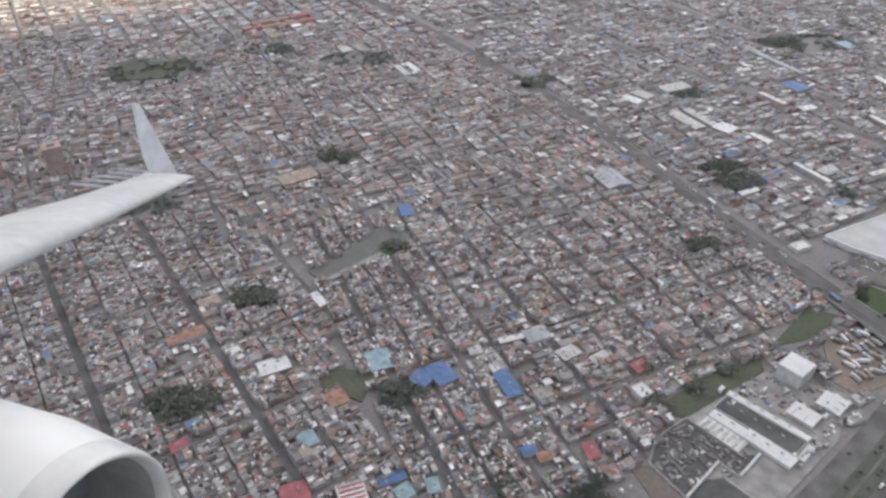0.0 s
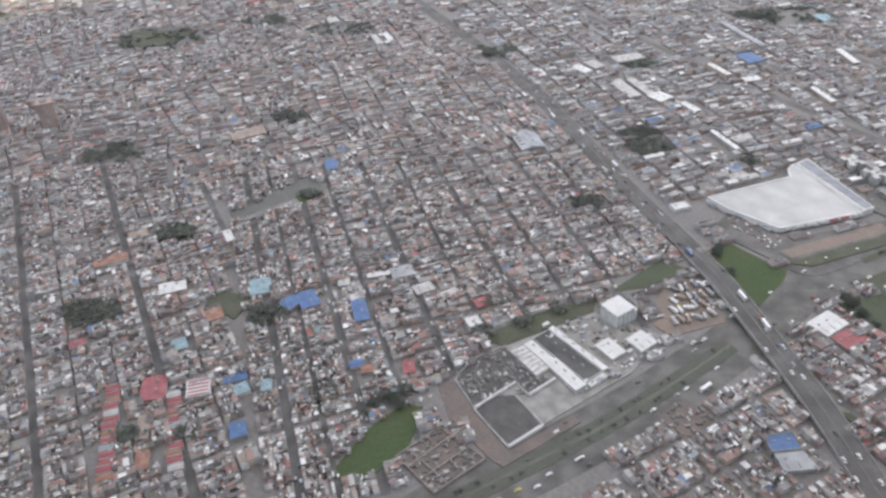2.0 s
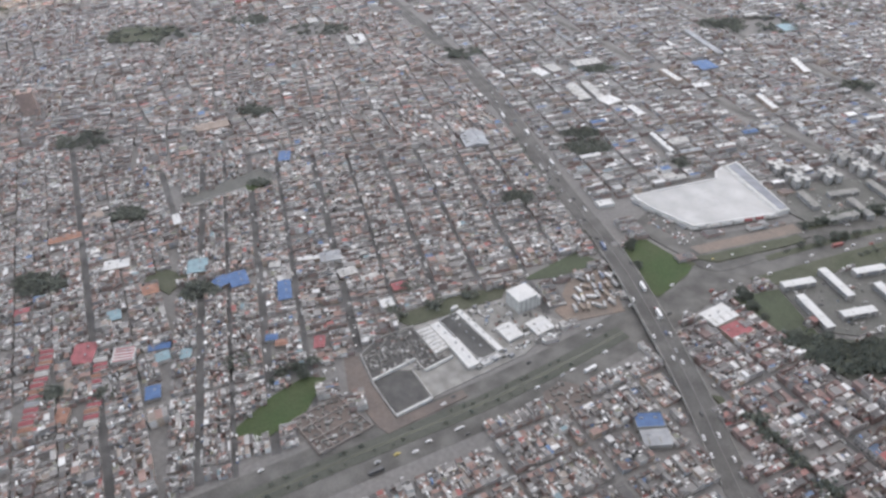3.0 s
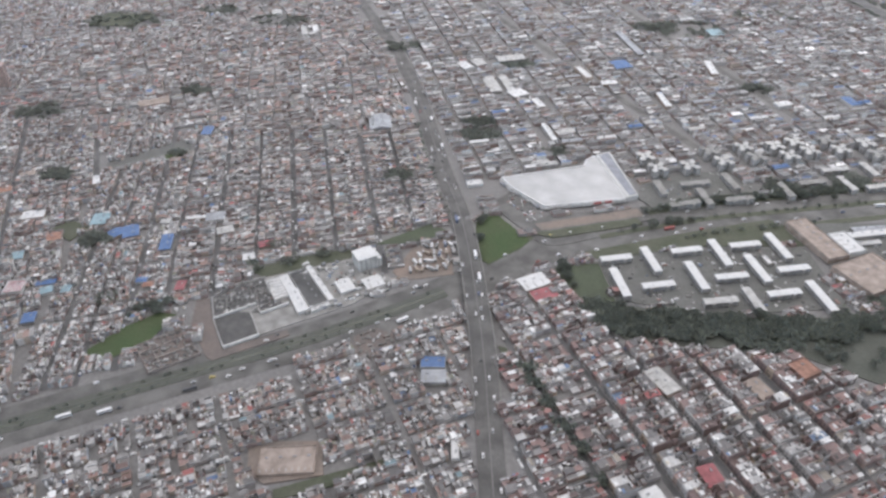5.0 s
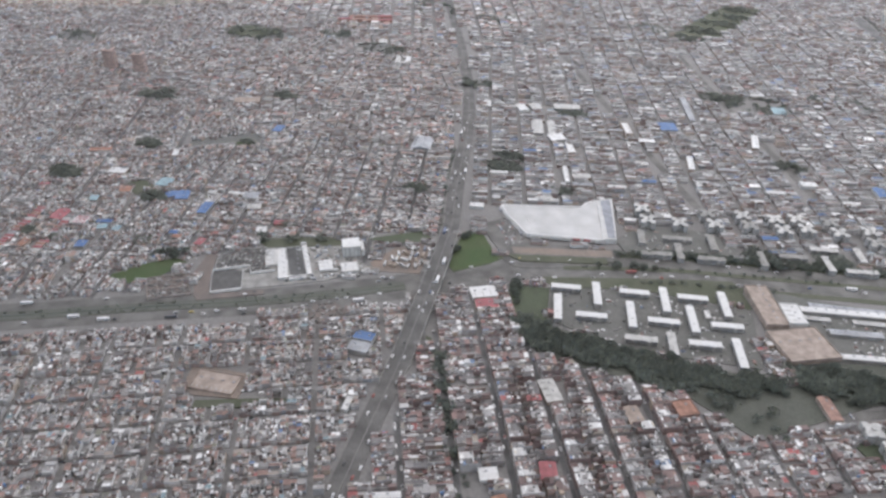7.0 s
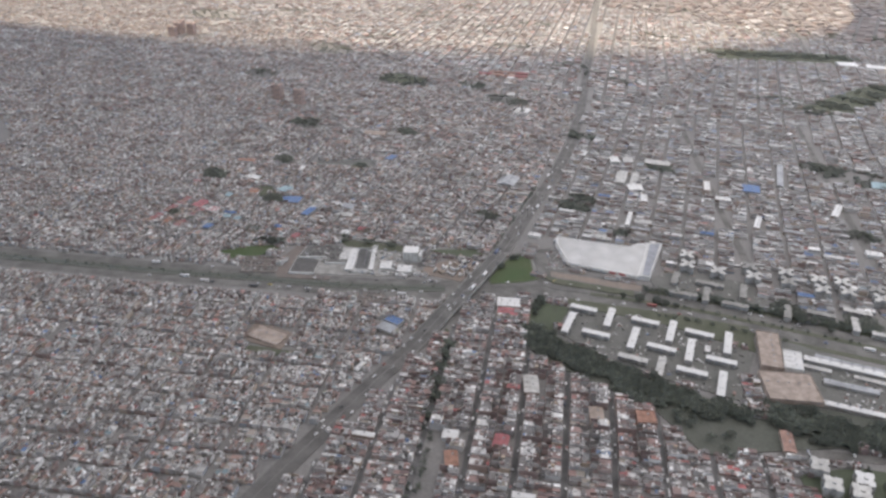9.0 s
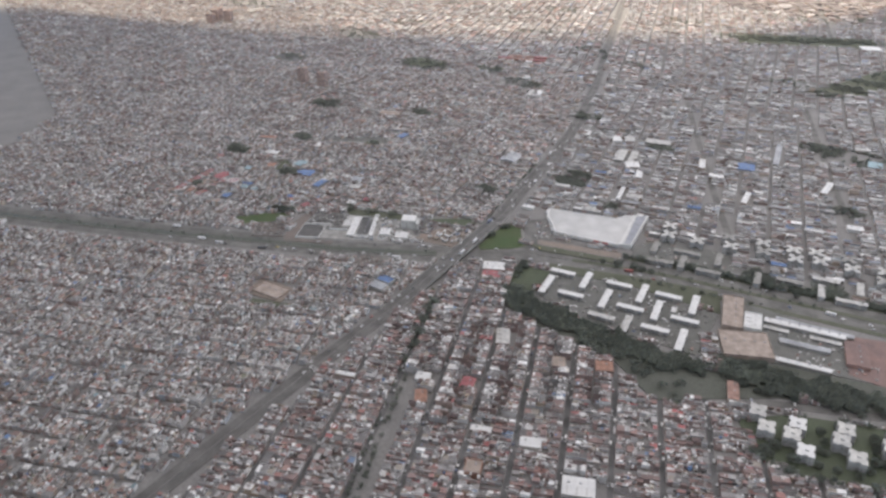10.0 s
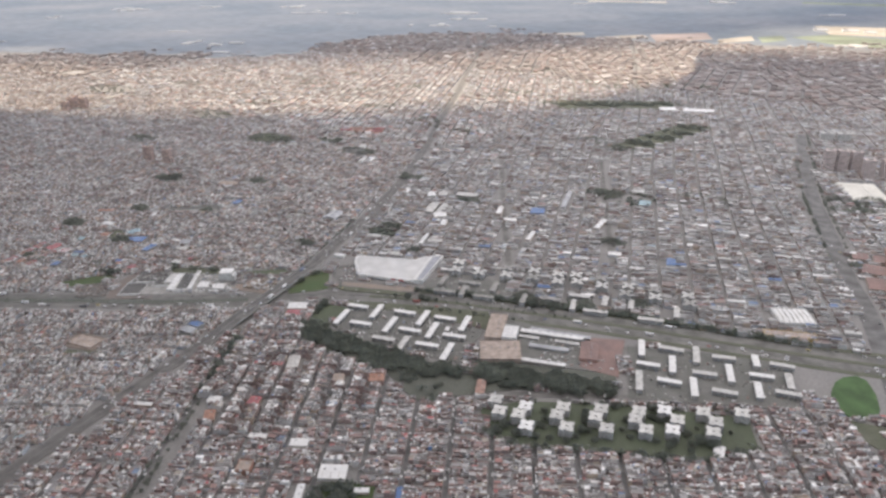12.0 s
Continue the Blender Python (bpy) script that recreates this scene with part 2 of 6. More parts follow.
# ---- mesh helpers ----
def spot(x, y, z, rx=0, ry=0, rz=0):
    """A pose from metres of the plan."""
    return pose(x * SCALE, y * SCALE, z * SCALE, rx, ry, rz)


class Shape:
    """Collects vertices and faces for one mesh."""

    def __init__(self):
        self.v, self.f, self.m = [], [], []

    def prism(self, pts, z0, z1, side=0, top=0, bottom=False):
        k, n = len(self.v), len(pts)
        self.v += [(x, y, z0) for x, y in pts] + [(x, y, z1) for x, y in pts]
        for i in range(n):
            j = (i + 1) % n
            self.f.append((k + i, k + j, k + n + j, k + n + i))
            self.m.append(side)
        self.f.append(tuple(range(k + n, k + 2 * n)))
        self.m.append(top)
        if bottom:
            self.f.append(tuple(range(k + n - 1, k - 1, -1)))
            self.m.append(side)

    def box(self, cx, cy, hx, hy, z0, z1, a=0.0, side=0, top=0, bottom=False):
        c, s = math.cos(a), math.sin(a)
        self.prism([(cx + u * hx * c - v * hy * s, cy + u * hx * s + v * hy * c) for u, v in ((-1, -1), (1, -1), (1, 1), (-1, 1))], z0, z1, side, top, bottom)

    def gable(self, cx, cy, hx, hy, z0, z1, a=0.0, side=0, top=0, over=0.0):
        """A pitched roof with its ridge along the local x."""
        c, s = math.cos(a), math.sin(a)
        k = len(self.v)
        for u, v, z in ((-1, -1, z0), (1, -1, z0), (1, 1, z0), (-1, 1, z0), (-1, 0, z1), (1, 0, z1)):
            x, y = u * (hx + over), v * (hy + over)
            self.v.append((cx + x * c - y * s, cy + x * s + y * c, z))
        self.f += [(k, k + 1, k + 5, k + 4), (k + 2, k + 3, k + 4, k + 5), (k + 1, k + 2, k + 5), (k + 3, k, k + 4)]
        self.m += [top, top, side, side]

    def mesh(self, name, mats):
        d = bpy.data.meshes.new(name)
        d.from_pydata((np.array(self.v) * SCALE).tolist(), [], self.f)
        for m in mats:
            d.materials.append(m)
        if len(mats) > 1:
            d.polygons.foreach_set("material_index", self.m)
        d.update()
        return d


def part(name, shape, mats, parent=None, label=""):
    mats = mats if isinstance(mats, (list, tuple)) else [mats]
    ob = new(name, shape.mesh(name, mats))
    if parent:
        ob.parent = parent
    return tagged(ob, label)


def thing(name, label, category, x=0.0, y=0.0, a=0.0, group="", z=0.0):
    ob = new(name)
    ob.matrix_basis = spot(x, y, z, 0, 0, a)
    return tagged(ob, label, category, group)


def sheet(name, pts, z, mat, label, category="ground"):
    """Flat ground with a low kerb edge."""
    s = Shape()
    s.prism(pts, -0.3, z)
    ob = new(name, s.mesh(name, [mat]))
    return tagged(ob, label, category, kind="structure")


def ribbon(line, width, shift=0.0):
    """The outline of a strip along a line."""
    left, right = [], []
    for i, p in enumerate(line):
        a, b = Vector(line[max(i - 1, 0)]), Vector(line[min(i + 1, len(line) - 1)])
        d = (b - a).normalized()
        nrm = Vector((-d.y, d.x))
        left.append(tuple(Vector(p) + nrm * (shift + width / 2)))
        right.append(tuple(Vector(p) + nrm * (shift - width / 2)))
    return left, right


def strip(shape, line, width, z0, z1, shift=0.0):
    left, right = ribbon(line, width, shift)
    for i in range(len(line) - 1):
        shape.prism([left[i], right[i], right[i + 1], left[i + 1]], z0, z1)


def smooth(line, step=12.0):
    """A finer line through the given points."""
    pts = [Vector(p) for p in line]
    out = []
    for i in range(len(pts) - 1):
        p0, p1, p2, p3 = pts[max(i - 1, 0)], pts[i], pts[i + 1], pts[min(i + 2, len(pts) - 1)]
        n = max(1, int((p2 - p1).length / step))
        for k in range(n):
            t = k / n
            out.append(tuple(0.5 * (2 * p1 + (p2 - p0) * t + (2 * p0 - 5 * p1 + 4 * p2 - p3) * t * t + (3 * p1 - p0 - 3 * p2 + p3) * t ** 3)))
    out.append(tuple(pts[-1]))
    return out


# ---- plan: roads ----
AVENUE = smooth([(580, -420), (480, -60), (425, 148), (388, 298), (336, 467), (288, 581), (105, 979), (-381, 1775), (-1200, 3100), (-1900, 4300)])
CANAL = smooth([(-330, -110), (-150, 3), (20, 118), (144, 209), (248, 284), (348, 372), (410, 437), (473, 481), (573, 533), (643, 560), (799, 618), (941, 663), (1063, 705), (1400, 830)])
RIGHT_AVENUE = smooth([(1195, 430), (1127, 650), (1092, 757), (1052, 868), (1012, 958), (973, 1061), (920, 1200), (846, 1400), (700, 1880)])
FAR_AVENUES = [smooth(l, 60) for l in ([(205, 1207), (439, 878), (600, 660)], [(395, 1346), (560, 1050), (720, 770)], [(-1700, 900), (-400, 1750), (700, 2500), (1300, 2900)], [(330, 1700), (-300, 3000), (-900, 4200)], [(-60, 1150), (380, 1430), (900, 1760)], [(745, 372), (877, 464), (925, 491), (1030, 566)])]
TREE_STREET = smooth([(404, 312), (418, 292), (433, 271), (462, 228), (515, 154), (560, 90), (640, -20)], 10)
RAMP = smooth([(352, 520), (378, 508), (402, 482), (425, 462), (470, 486)], 6)

# ---- ground ----
g = Shape()
g.v = [(0, 0, 0)]
for r in (1500, 4500, 7000, 10000, 12500):
    g.v += [(r * math.cos(i * math.tau / 96), r * math.sin(i * math.tau / 96), 0.0) for i in range(96)]
g.f = [(0, 1 + i, 1 + (i + 1) % 96) for i in range(96)]
for k in range(4):
    g.f += [(1 + 96 * k + i, 97 + 96 * k + i, 97 + 96 * k + (i + 1) % 96, 1 + 96 * k + (i + 1) % 96) for i in range(96)]
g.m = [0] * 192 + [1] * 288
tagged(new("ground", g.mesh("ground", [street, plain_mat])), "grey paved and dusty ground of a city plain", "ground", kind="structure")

def avenue_height(y):
    """The avenue climbs over the canal road on a bridge."""
    def step(a, b_):
        t = min(1, max(0, (y - a) / (b_ - a)))
        return t * t * (3 - 2 * t)
    return 0.5 + 5.2 * step(235, 318) * (1 - step(430, 520))


def deck(shape, line, width, shift, low, high):
    """A strip along the avenue from low to high above its own surface."""
    left, right = ribbon(line, width, shift)
    for i in range(len(line) - 1):
        k = len(shape.v)
        za, zb = avenue_height(line[i][1]), avenue_height(line[i + 1][1])
        q = [(left[i], za), (right[i], za), (right[i + 1], zb), (left[i + 1], zb)]
        shape.v += [(x, y, max(-0.2, z + low)) for (x, y), z in q] + [(x, y, z + high) for (x, y), z in q]
        shape.f += [(k + 4, k + 5, k + 6, k + 7), (k, k + 1, k + 5, k + 4), (k + 1, k + 2, k + 6, k + 5), (k + 2, k + 3, k + 7, k + 6), (k + 3, k, k + 4, k + 7), (k + 3, k + 2, k + 1, k)]
        shape.m += [0] * 6


s = Shape()
deck(s, AVENUE, 20, 0, -1.4, 0.0)
tagged(new("road", s.mesh("road", [dark_asphalt])), "wide asphalt avenue that bridges a canal road", "road", kind="structure")
bridge_line = [p for p in AVENUE if 225 < p[1] < 530]
for shift in (10.2, -10.2):
    s = Shape()
    deck(s, bridge_line, 0.6, shift, -1.5, 0.9)
    tagged(new("parapet", s.mesh("parapet", [concrete])), "pale concrete parapet of a road bridge", "parapet", kind="structure")
for k, y in enumerate((318, 345, 400, 428)):
    x = 383 - (y - 310) * 0.308
    for d in (-7, 0, 7):
        s = Shape()
        s.prism([(x + d + 0.7 * math.cos(i * math.tau / 10), y + d * 0.3 + 0.7 * math.sin(i * math.tau / 10)) for i in range(10)], 0, 4.5)
        tagged(new("pier", s.mesh("pier", [concrete])), "round concrete pier under a bridge", "pier", "bridge piers")

for name, line, width, high, label in (("road", CANAL, 44, 0.1, "dual carriageway along a canal"), ("road", RIGHT_AVENUE, 26, 0.14, "wide grey asphalt avenue through the suburbs")):
    s = Shape()
    strip(s, line, width, -0.2, high)
    tagged(new(name, s.mesh(name, [asphalt if line is CANAL else lane_asphalt])), label, "road", kind="structure")
for k, line in enumerate(FAR_AVENUES):
    s = Shape()
    strip(s, line, 10, -0.2, 0.18 + 0.04 * k)
    tagged(new("road", s.mesh("road", [asphalt])), "straight grey asphalt street between houses", "road", kind="structure")
s = Shape()
strip(s, RAMP, 11, -0.2, 0.44)
tagged(new("road", s.mesh("road", [asphalt])), "curved slip road round a grass triangle", "road", kind="structure")
canal_part = [p for p in CANAL if p[0] < 345]
s = Shape()
strip(s, canal_part, 15, -0.2, 0.35, 1)
tagged(new("pavement", s.mesh("pavement", [bank])), "grassy banks of a canal between carriageways", "verge", kind="structure")
s = Shape()
strip(s, canal_part, 2.2, -0.2, 0.42, 1)
tagged(new("water", s.mesh("water", [canal_water])), "narrow dark canal water", "canal", kind="structure")
s = Shape()
deck(s, AVENUE, 0.7, 0, -0.3, 0.35)
tagged(new("kerb", s.mesh("kerb", [street])), "low concrete divider along an avenue", "kerb", kind="structure")
s = Shape()
strip(s, [p for p in CANAL if p[0] > 470], 7, -0.2, 0.35, 0)
strip(s, [p for p in CANAL if p[0] > 400], 9, -0.2, 0.31, 27)
strip(s, [p for p in CANAL if p[0] > 600], 8, -0.2, 0.3, -27)
tagged(new("pavement", s.mesh("pavement", [scrub])), "strips of worn grass between carriageways", "verge", kind="structure")

red_clay = material("reddish_clay_court", (0.25, 0.165, 0.15), 0.95, scale=0.06, fine=0.5, second=(0.17, 0.125, 0.12), mix=0.8)
PATCHES = []                                      # outlines of the laid ground, on which no house stands


def patch(pts, mat, label):
    """A stretch of ground laid a little over the one before."""
    sheet("pavement", pts, 0.46 + 0.025 * len(PATCHES), mat, label)
    PATCHES.append(pts)


patch([(452, 449), (476, 442), (560, 481), (668, 503), (653, 530), (640, 546), (570, 512), (480, 463)], scrub, "green verge with small trees before apartment blocks")
patch([(343, 497), (367, 500), (405, 461), (399, 448), (372, 414), (363, 420), (350, 462)], grass, "triangle of green grass inside a road junction")
patch([(61, 229), (76, 262), (95, 285), (112, 286), (107, 251), (86, 222), (68, 215)], grass, "green grass field beside houses")
patch([(252, 424), (300, 472), (325, 460), (284, 432)], dull_grass, "green strip beside a truck yard")
patch([(146, 360), (205, 402), (240, 412), (238, 398), (166, 352)], scrub, "worn grass strip behind a factory")
patch([(294, 428), (325, 452), (342, 392), (296, 372), (284, 385)], earth, "bare brown earth of a truck yard")
patch([(120, 308), (131, 312), (147, 286), (174, 252), (163, 243), (132, 276)], dark_earth, "bare reddish earth beside a ruined works")
patch([(99, 240), (126, 268), (160, 243), (128, 213)], dark_earth, "dark earth of a walled compound with fallen roofs")
patch([(278, 290), (291, 304), (312, 300), (316, 278), (297, 266), (285, 271)], dark_earth, "bare reddish lot with fallen walls among houses")
patch([(163, 243), (174, 252), (218, 286), (223, 280), (172, 238)], dark_earth, "bare reddish earth along the canal road")
patch([(134, 312), (176, 256), (205, 282), (262, 330), (290, 372), (240, 398), (165, 350)], concrete, "concrete yard of a factory")
patch([(434, 421), (474, 436), (493, 380), (492, 362), (461, 366)], dull_grass, "small grass park")
patch([(461, 372), (480, 378), (575, 375), (717, 404), (735, 420), (750, 455), (856, 506), (866, 474), (780, 408), (700, 318), (630, 345), (561, 335), (505, 330)], bank, "rough dull strip under trees")
patch([(474, 440), (494, 384), (575, 378), (690, 412), (668, 500), (560, 478)], court, "grey paved courts between apartment blocks")
patch([(835, 575), (888, 470), (1045, 560), (1010, 655), (920, 620)], court, "grey paved courts between apartment blocks")
patch([(655, 534), (690, 548), (800, 568), (835, 572), (856, 508), (745, 455), (710, 420)], court, "grey paved school grounds")
patch([(783, 562), (826, 588), (860, 502), (812, 494)], red_clay, "reddish clay playing court")
patch([(768, 352), (800, 318), (836, 322), (1000, 418), (1030, 470), (1005, 514), (905, 460), (800, 394)], dull_grass, "green courts between pale apartment towers")
patch([(1063, 625), (1062, 645), (1067, 662), (1078, 675), (1090, 671), (1104, 646), (1114, 615), (1114, 603), (1104, 588), (1090, 581), (1076, 588), (1067, 604)], material("watered_lawn", (0.05, 0.098, 0.036), 0.9, scale=0.05, fine=1.0, spread=0.25), "round green lawn in a road junction")
patch([(1080, 571), (1126, 584), (1132, 560), (1150, 530), (1110, 545)], scrub, "worn green verge beside an avenue")
patch([(-118, 524), (-52, 604), (-30, 570), (-104, 508)], court, "dull grey playing field of worn ground")
patch([(-66, 552), (-48, 572), (-34, 568), (-52, 546)], grass, "green corner of a playing field")
patch([(-92, 408), (-52, 396), (-58, 368), (-90, 384)], scrub, "small worn park between houses")
patch([(240, 166), (292, 178), (304, 150), (266, 134), (250, 142)], earth, "bare brown earth round a low depot")
patch([(352, 520), (378, 560), (412, 508), (520, 548), (520, 520), (470, 494), (405, 470)], asphalt, "dark car park before a superstore")
patch([(414, 481), (406, 491), (508, 541), (515, 528)], earth, "brown worn strip before a superstore")
patch([(402, 474), (428, 470), (514, 512), (508, 522), (420, 480)], scrub, "green strip beside a car park")
patch([(274, 131), (308, 152), (358, 182), (361, 174), (312, 142), (278, 123)], scrub, "grassy lane between rows of houses")
patch([(400, 303), (407, 302), (424, 276), (416, 274)], scrub, "grass verge beside the avenue")
patch([(722, 160), (764, 190), (783, 160), (749, 132)], grass, "green garden of a tiled school")
patch([(505, 566), (524, 545), (624, 583), (640, 610), (600, 640), (520, 612)], court, "grey courts between apartment blocks")
patch([(-72, 1900), (250, 2105), (302, 1995), (22, 1795)], scrub, "dark belt of park trees and grass")
patch([(346, 1430), (447, 1504), (494, 1843), (394, 1771)], scrub, "dark green park")
patch([(-480, 975), (-380, 990), (-370, 1060), (-470, 1050)], scrub, "green park between houses")

# ---- far plain and hills ----
CITY_EDGE = [(-4200, 900), (-2725, 1524), (-2296, 1735), (-1855, 1911), (-1640, 2200), (-1900, 2750), (-1709, 3232), (-1313, 3476), (-798, 3537), (-331, 3568), (40, 3727), (406, 3810), (717, 3916), (1200, 4150)]
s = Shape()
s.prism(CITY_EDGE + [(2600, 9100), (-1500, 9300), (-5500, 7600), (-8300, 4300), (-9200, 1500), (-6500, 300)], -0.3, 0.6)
tagged(new("ground", s.mesh("ground", [plain_mat])), "dark haze-blue fields beyond the edge of a city", "fields", kind="structure")
pale_field = material("dry_pale_field", (0.40, 0.36, 0.30), 1.0, scale=0.004, fine=0.05, spread=0.2)
rosy_field = material("ploughed_rosy_field", (0.33, 0.27, 0.245), 1.0, scale=0.004, fine=0.05, spread=0.2)
green_field = material("far_green_field", (0.185, 0.215, 0.16), 1.0, scale=0.004, fine=0.05, spread=0.25)
for k, (mat, pts, what) in enumerate(((pale_field, [(-823, 3604), (-638, 3834), (-564, 3706), (-736, 3472)], "pale dry"), (rosy_field, [(-612, 3850), (-394, 4126), (-246, 3828), (-436, 3549)], "rosy ploughed"), (pale_field, [(-226, 3841), (-130, 4090), (-53, 3892), (-155, 3683)], "pale dry"), (green_field, [(-89, 4053), (7, 4178), (83, 3980), (12, 3819)], "light green"),
                                      (pale_field, [(5, 4824), (381, 4901), (466, 4406), (204, 4368)], "pale dry"), (green_field, [(59, 4147), (204, 4360), (485, 4297), (560, 3910), (397, 3860)], "light green"), (pale_field, [(-2191, 6034), (-1504, 6168), (-1586, 6360), (-2262, 6164)], "pale dry"), (green_field, [(-528, 6627), (84, 6619), (41, 6868), (-579, 6824)], "light green"), (pale_field, [(-1199, 3560), (-985, 3763), (-901, 3635), (-1122, 3500)], "pale dry"))):
    sheet("field", pts, 0.9 + 0.04 * k, mat, what + " field on the plain beyond the city", "field")

# air haze over the hills is painted in as a blue base colour
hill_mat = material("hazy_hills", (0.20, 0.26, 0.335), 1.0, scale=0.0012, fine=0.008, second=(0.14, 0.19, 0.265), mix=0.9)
b = Shape()
N = 240
levels = (9800, 10600, 11300, 11900, 12400)
for k, r in enumerate(levels):
    for i in range(N):
        a = i * math.tau / N
        ridge = 235 + 90 * noise.noise((5 * math.cos(a), 5 * math.sin(a), 0.3)) + 40 * noise.noise((17 * math.cos(a), 17 * math.sin(a), 2))
        z = ridge * (0.0, 0.25, 0.6, 0.85, 1.0)[k] + (25 * noise.noise((r / 300, 25 * math.cos(a), 25 * math.sin(a))) if 0 < k < 4 else 0) - (3 if k == 0 else 0)
        b.v.append((r * math.cos(a), r * math.sin(a), z))
for k in range(len(levels) - 1):
    for i in range(N):
        j = (i + 1) % N
        b.f.append((k * N + i, k * N + j, (k + 1) * N + j, (k + 1) * N + i))
        b.m.append(0)
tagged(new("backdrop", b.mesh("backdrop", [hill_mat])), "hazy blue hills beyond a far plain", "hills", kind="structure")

# ---- clouds that shade the near city and leave a gap of sun ----
cloud_mat = bpy.data.materials.new("cloud")
cloud_mat.use_nodes = True
cn, cl = cloud_mat.node_tree.nodes, cloud_mat.node_tree.links
tr = cn.new("ShaderNodeBsdfTranslucent")
ct, cm, cr = cn.new("ShaderNodeTexCoord"), cn.new("ShaderNodeTexNoise"), cn.new("ShaderNodeValToRGB")
cm.inputs["Scale"].default_value, cm.inputs["Detail"].default_value = 0.0012 / SCALE, 4
cr.color_ramp.elements[0].position, cr.color_ramp.elements[1].position = 0.3, 0.7
cr.color_ramp.elements[0].color, cr.color_ramp.elements[1].color = (0.57, 0.60, 0.66, 1), (0.78, 0.82, 0.90, 1)
cl.new(ct.outputs["Object"], cm.inputs["Vector"])
cl.new(cm.outputs["Fac"], cr.inputs[0])
# tone raised towards the far rim, so the unseen deck brightens the far city
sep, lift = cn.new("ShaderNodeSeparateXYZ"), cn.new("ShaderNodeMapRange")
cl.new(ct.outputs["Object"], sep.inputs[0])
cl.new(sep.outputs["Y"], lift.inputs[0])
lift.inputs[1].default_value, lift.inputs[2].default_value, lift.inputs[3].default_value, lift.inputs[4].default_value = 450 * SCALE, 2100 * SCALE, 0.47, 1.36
tone = cn.new("ShaderNodeVectorMath")
tone.operation = "SCALE"
cl.new(cr.outputs[0], tone.inputs[0])
cl.new(lift.outputs[0], tone.inputs["Scale"])
cl.new(tone.outputs[0], tr.inputs[0])
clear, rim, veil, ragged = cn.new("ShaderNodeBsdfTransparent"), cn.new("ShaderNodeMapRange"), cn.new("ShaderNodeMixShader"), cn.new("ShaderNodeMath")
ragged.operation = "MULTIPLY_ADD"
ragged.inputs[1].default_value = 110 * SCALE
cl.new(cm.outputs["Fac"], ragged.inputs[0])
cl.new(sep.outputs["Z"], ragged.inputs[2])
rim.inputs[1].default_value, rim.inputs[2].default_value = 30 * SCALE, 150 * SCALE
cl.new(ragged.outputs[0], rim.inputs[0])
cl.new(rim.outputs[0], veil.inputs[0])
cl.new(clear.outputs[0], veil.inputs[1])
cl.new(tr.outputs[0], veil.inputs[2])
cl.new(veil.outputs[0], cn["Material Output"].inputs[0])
CLOUD_Z = 1100.0
OFFSET = SUN_DIR * (CLOUD_Z / SUN_DIR.z)


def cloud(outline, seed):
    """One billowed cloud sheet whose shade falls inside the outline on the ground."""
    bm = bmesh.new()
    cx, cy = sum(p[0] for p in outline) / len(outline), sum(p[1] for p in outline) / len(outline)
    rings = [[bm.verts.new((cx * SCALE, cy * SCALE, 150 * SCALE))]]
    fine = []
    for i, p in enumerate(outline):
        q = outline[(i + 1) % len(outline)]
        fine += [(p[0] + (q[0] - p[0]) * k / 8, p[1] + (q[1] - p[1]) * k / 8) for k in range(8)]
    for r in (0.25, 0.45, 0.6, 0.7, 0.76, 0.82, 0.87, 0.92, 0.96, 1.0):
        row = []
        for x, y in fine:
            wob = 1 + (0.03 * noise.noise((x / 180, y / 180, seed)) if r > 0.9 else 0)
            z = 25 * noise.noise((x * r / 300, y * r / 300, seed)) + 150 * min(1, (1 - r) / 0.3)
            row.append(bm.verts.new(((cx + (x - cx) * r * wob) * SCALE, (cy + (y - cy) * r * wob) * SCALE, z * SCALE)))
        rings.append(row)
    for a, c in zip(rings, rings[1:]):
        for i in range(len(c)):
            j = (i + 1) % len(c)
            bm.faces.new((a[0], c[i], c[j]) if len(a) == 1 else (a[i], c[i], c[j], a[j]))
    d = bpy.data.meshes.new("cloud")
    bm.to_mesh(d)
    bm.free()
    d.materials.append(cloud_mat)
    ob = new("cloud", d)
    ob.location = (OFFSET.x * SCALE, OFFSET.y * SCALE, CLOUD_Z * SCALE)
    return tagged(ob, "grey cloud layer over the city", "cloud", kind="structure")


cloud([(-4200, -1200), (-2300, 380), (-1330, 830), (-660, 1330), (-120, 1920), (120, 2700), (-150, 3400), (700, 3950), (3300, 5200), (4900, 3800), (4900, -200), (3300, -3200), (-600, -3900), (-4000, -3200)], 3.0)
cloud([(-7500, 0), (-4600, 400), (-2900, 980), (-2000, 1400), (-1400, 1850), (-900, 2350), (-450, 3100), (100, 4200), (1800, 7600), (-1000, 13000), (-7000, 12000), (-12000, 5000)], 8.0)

# ---- landmarks ----
TAKEN = list(PATCHES)          # ground that no house stands on


def rect(cx, cy, hx, hy, a):
    c, s = math.cos(radians(a)), math.sin(radians(a))
    return [(cx + u * hx * c - v * hy * s, cy + u * hx * s + v * hy * c) for u, v in ((-1, -1), (1, -1), (1, 1), (-1, 1))]


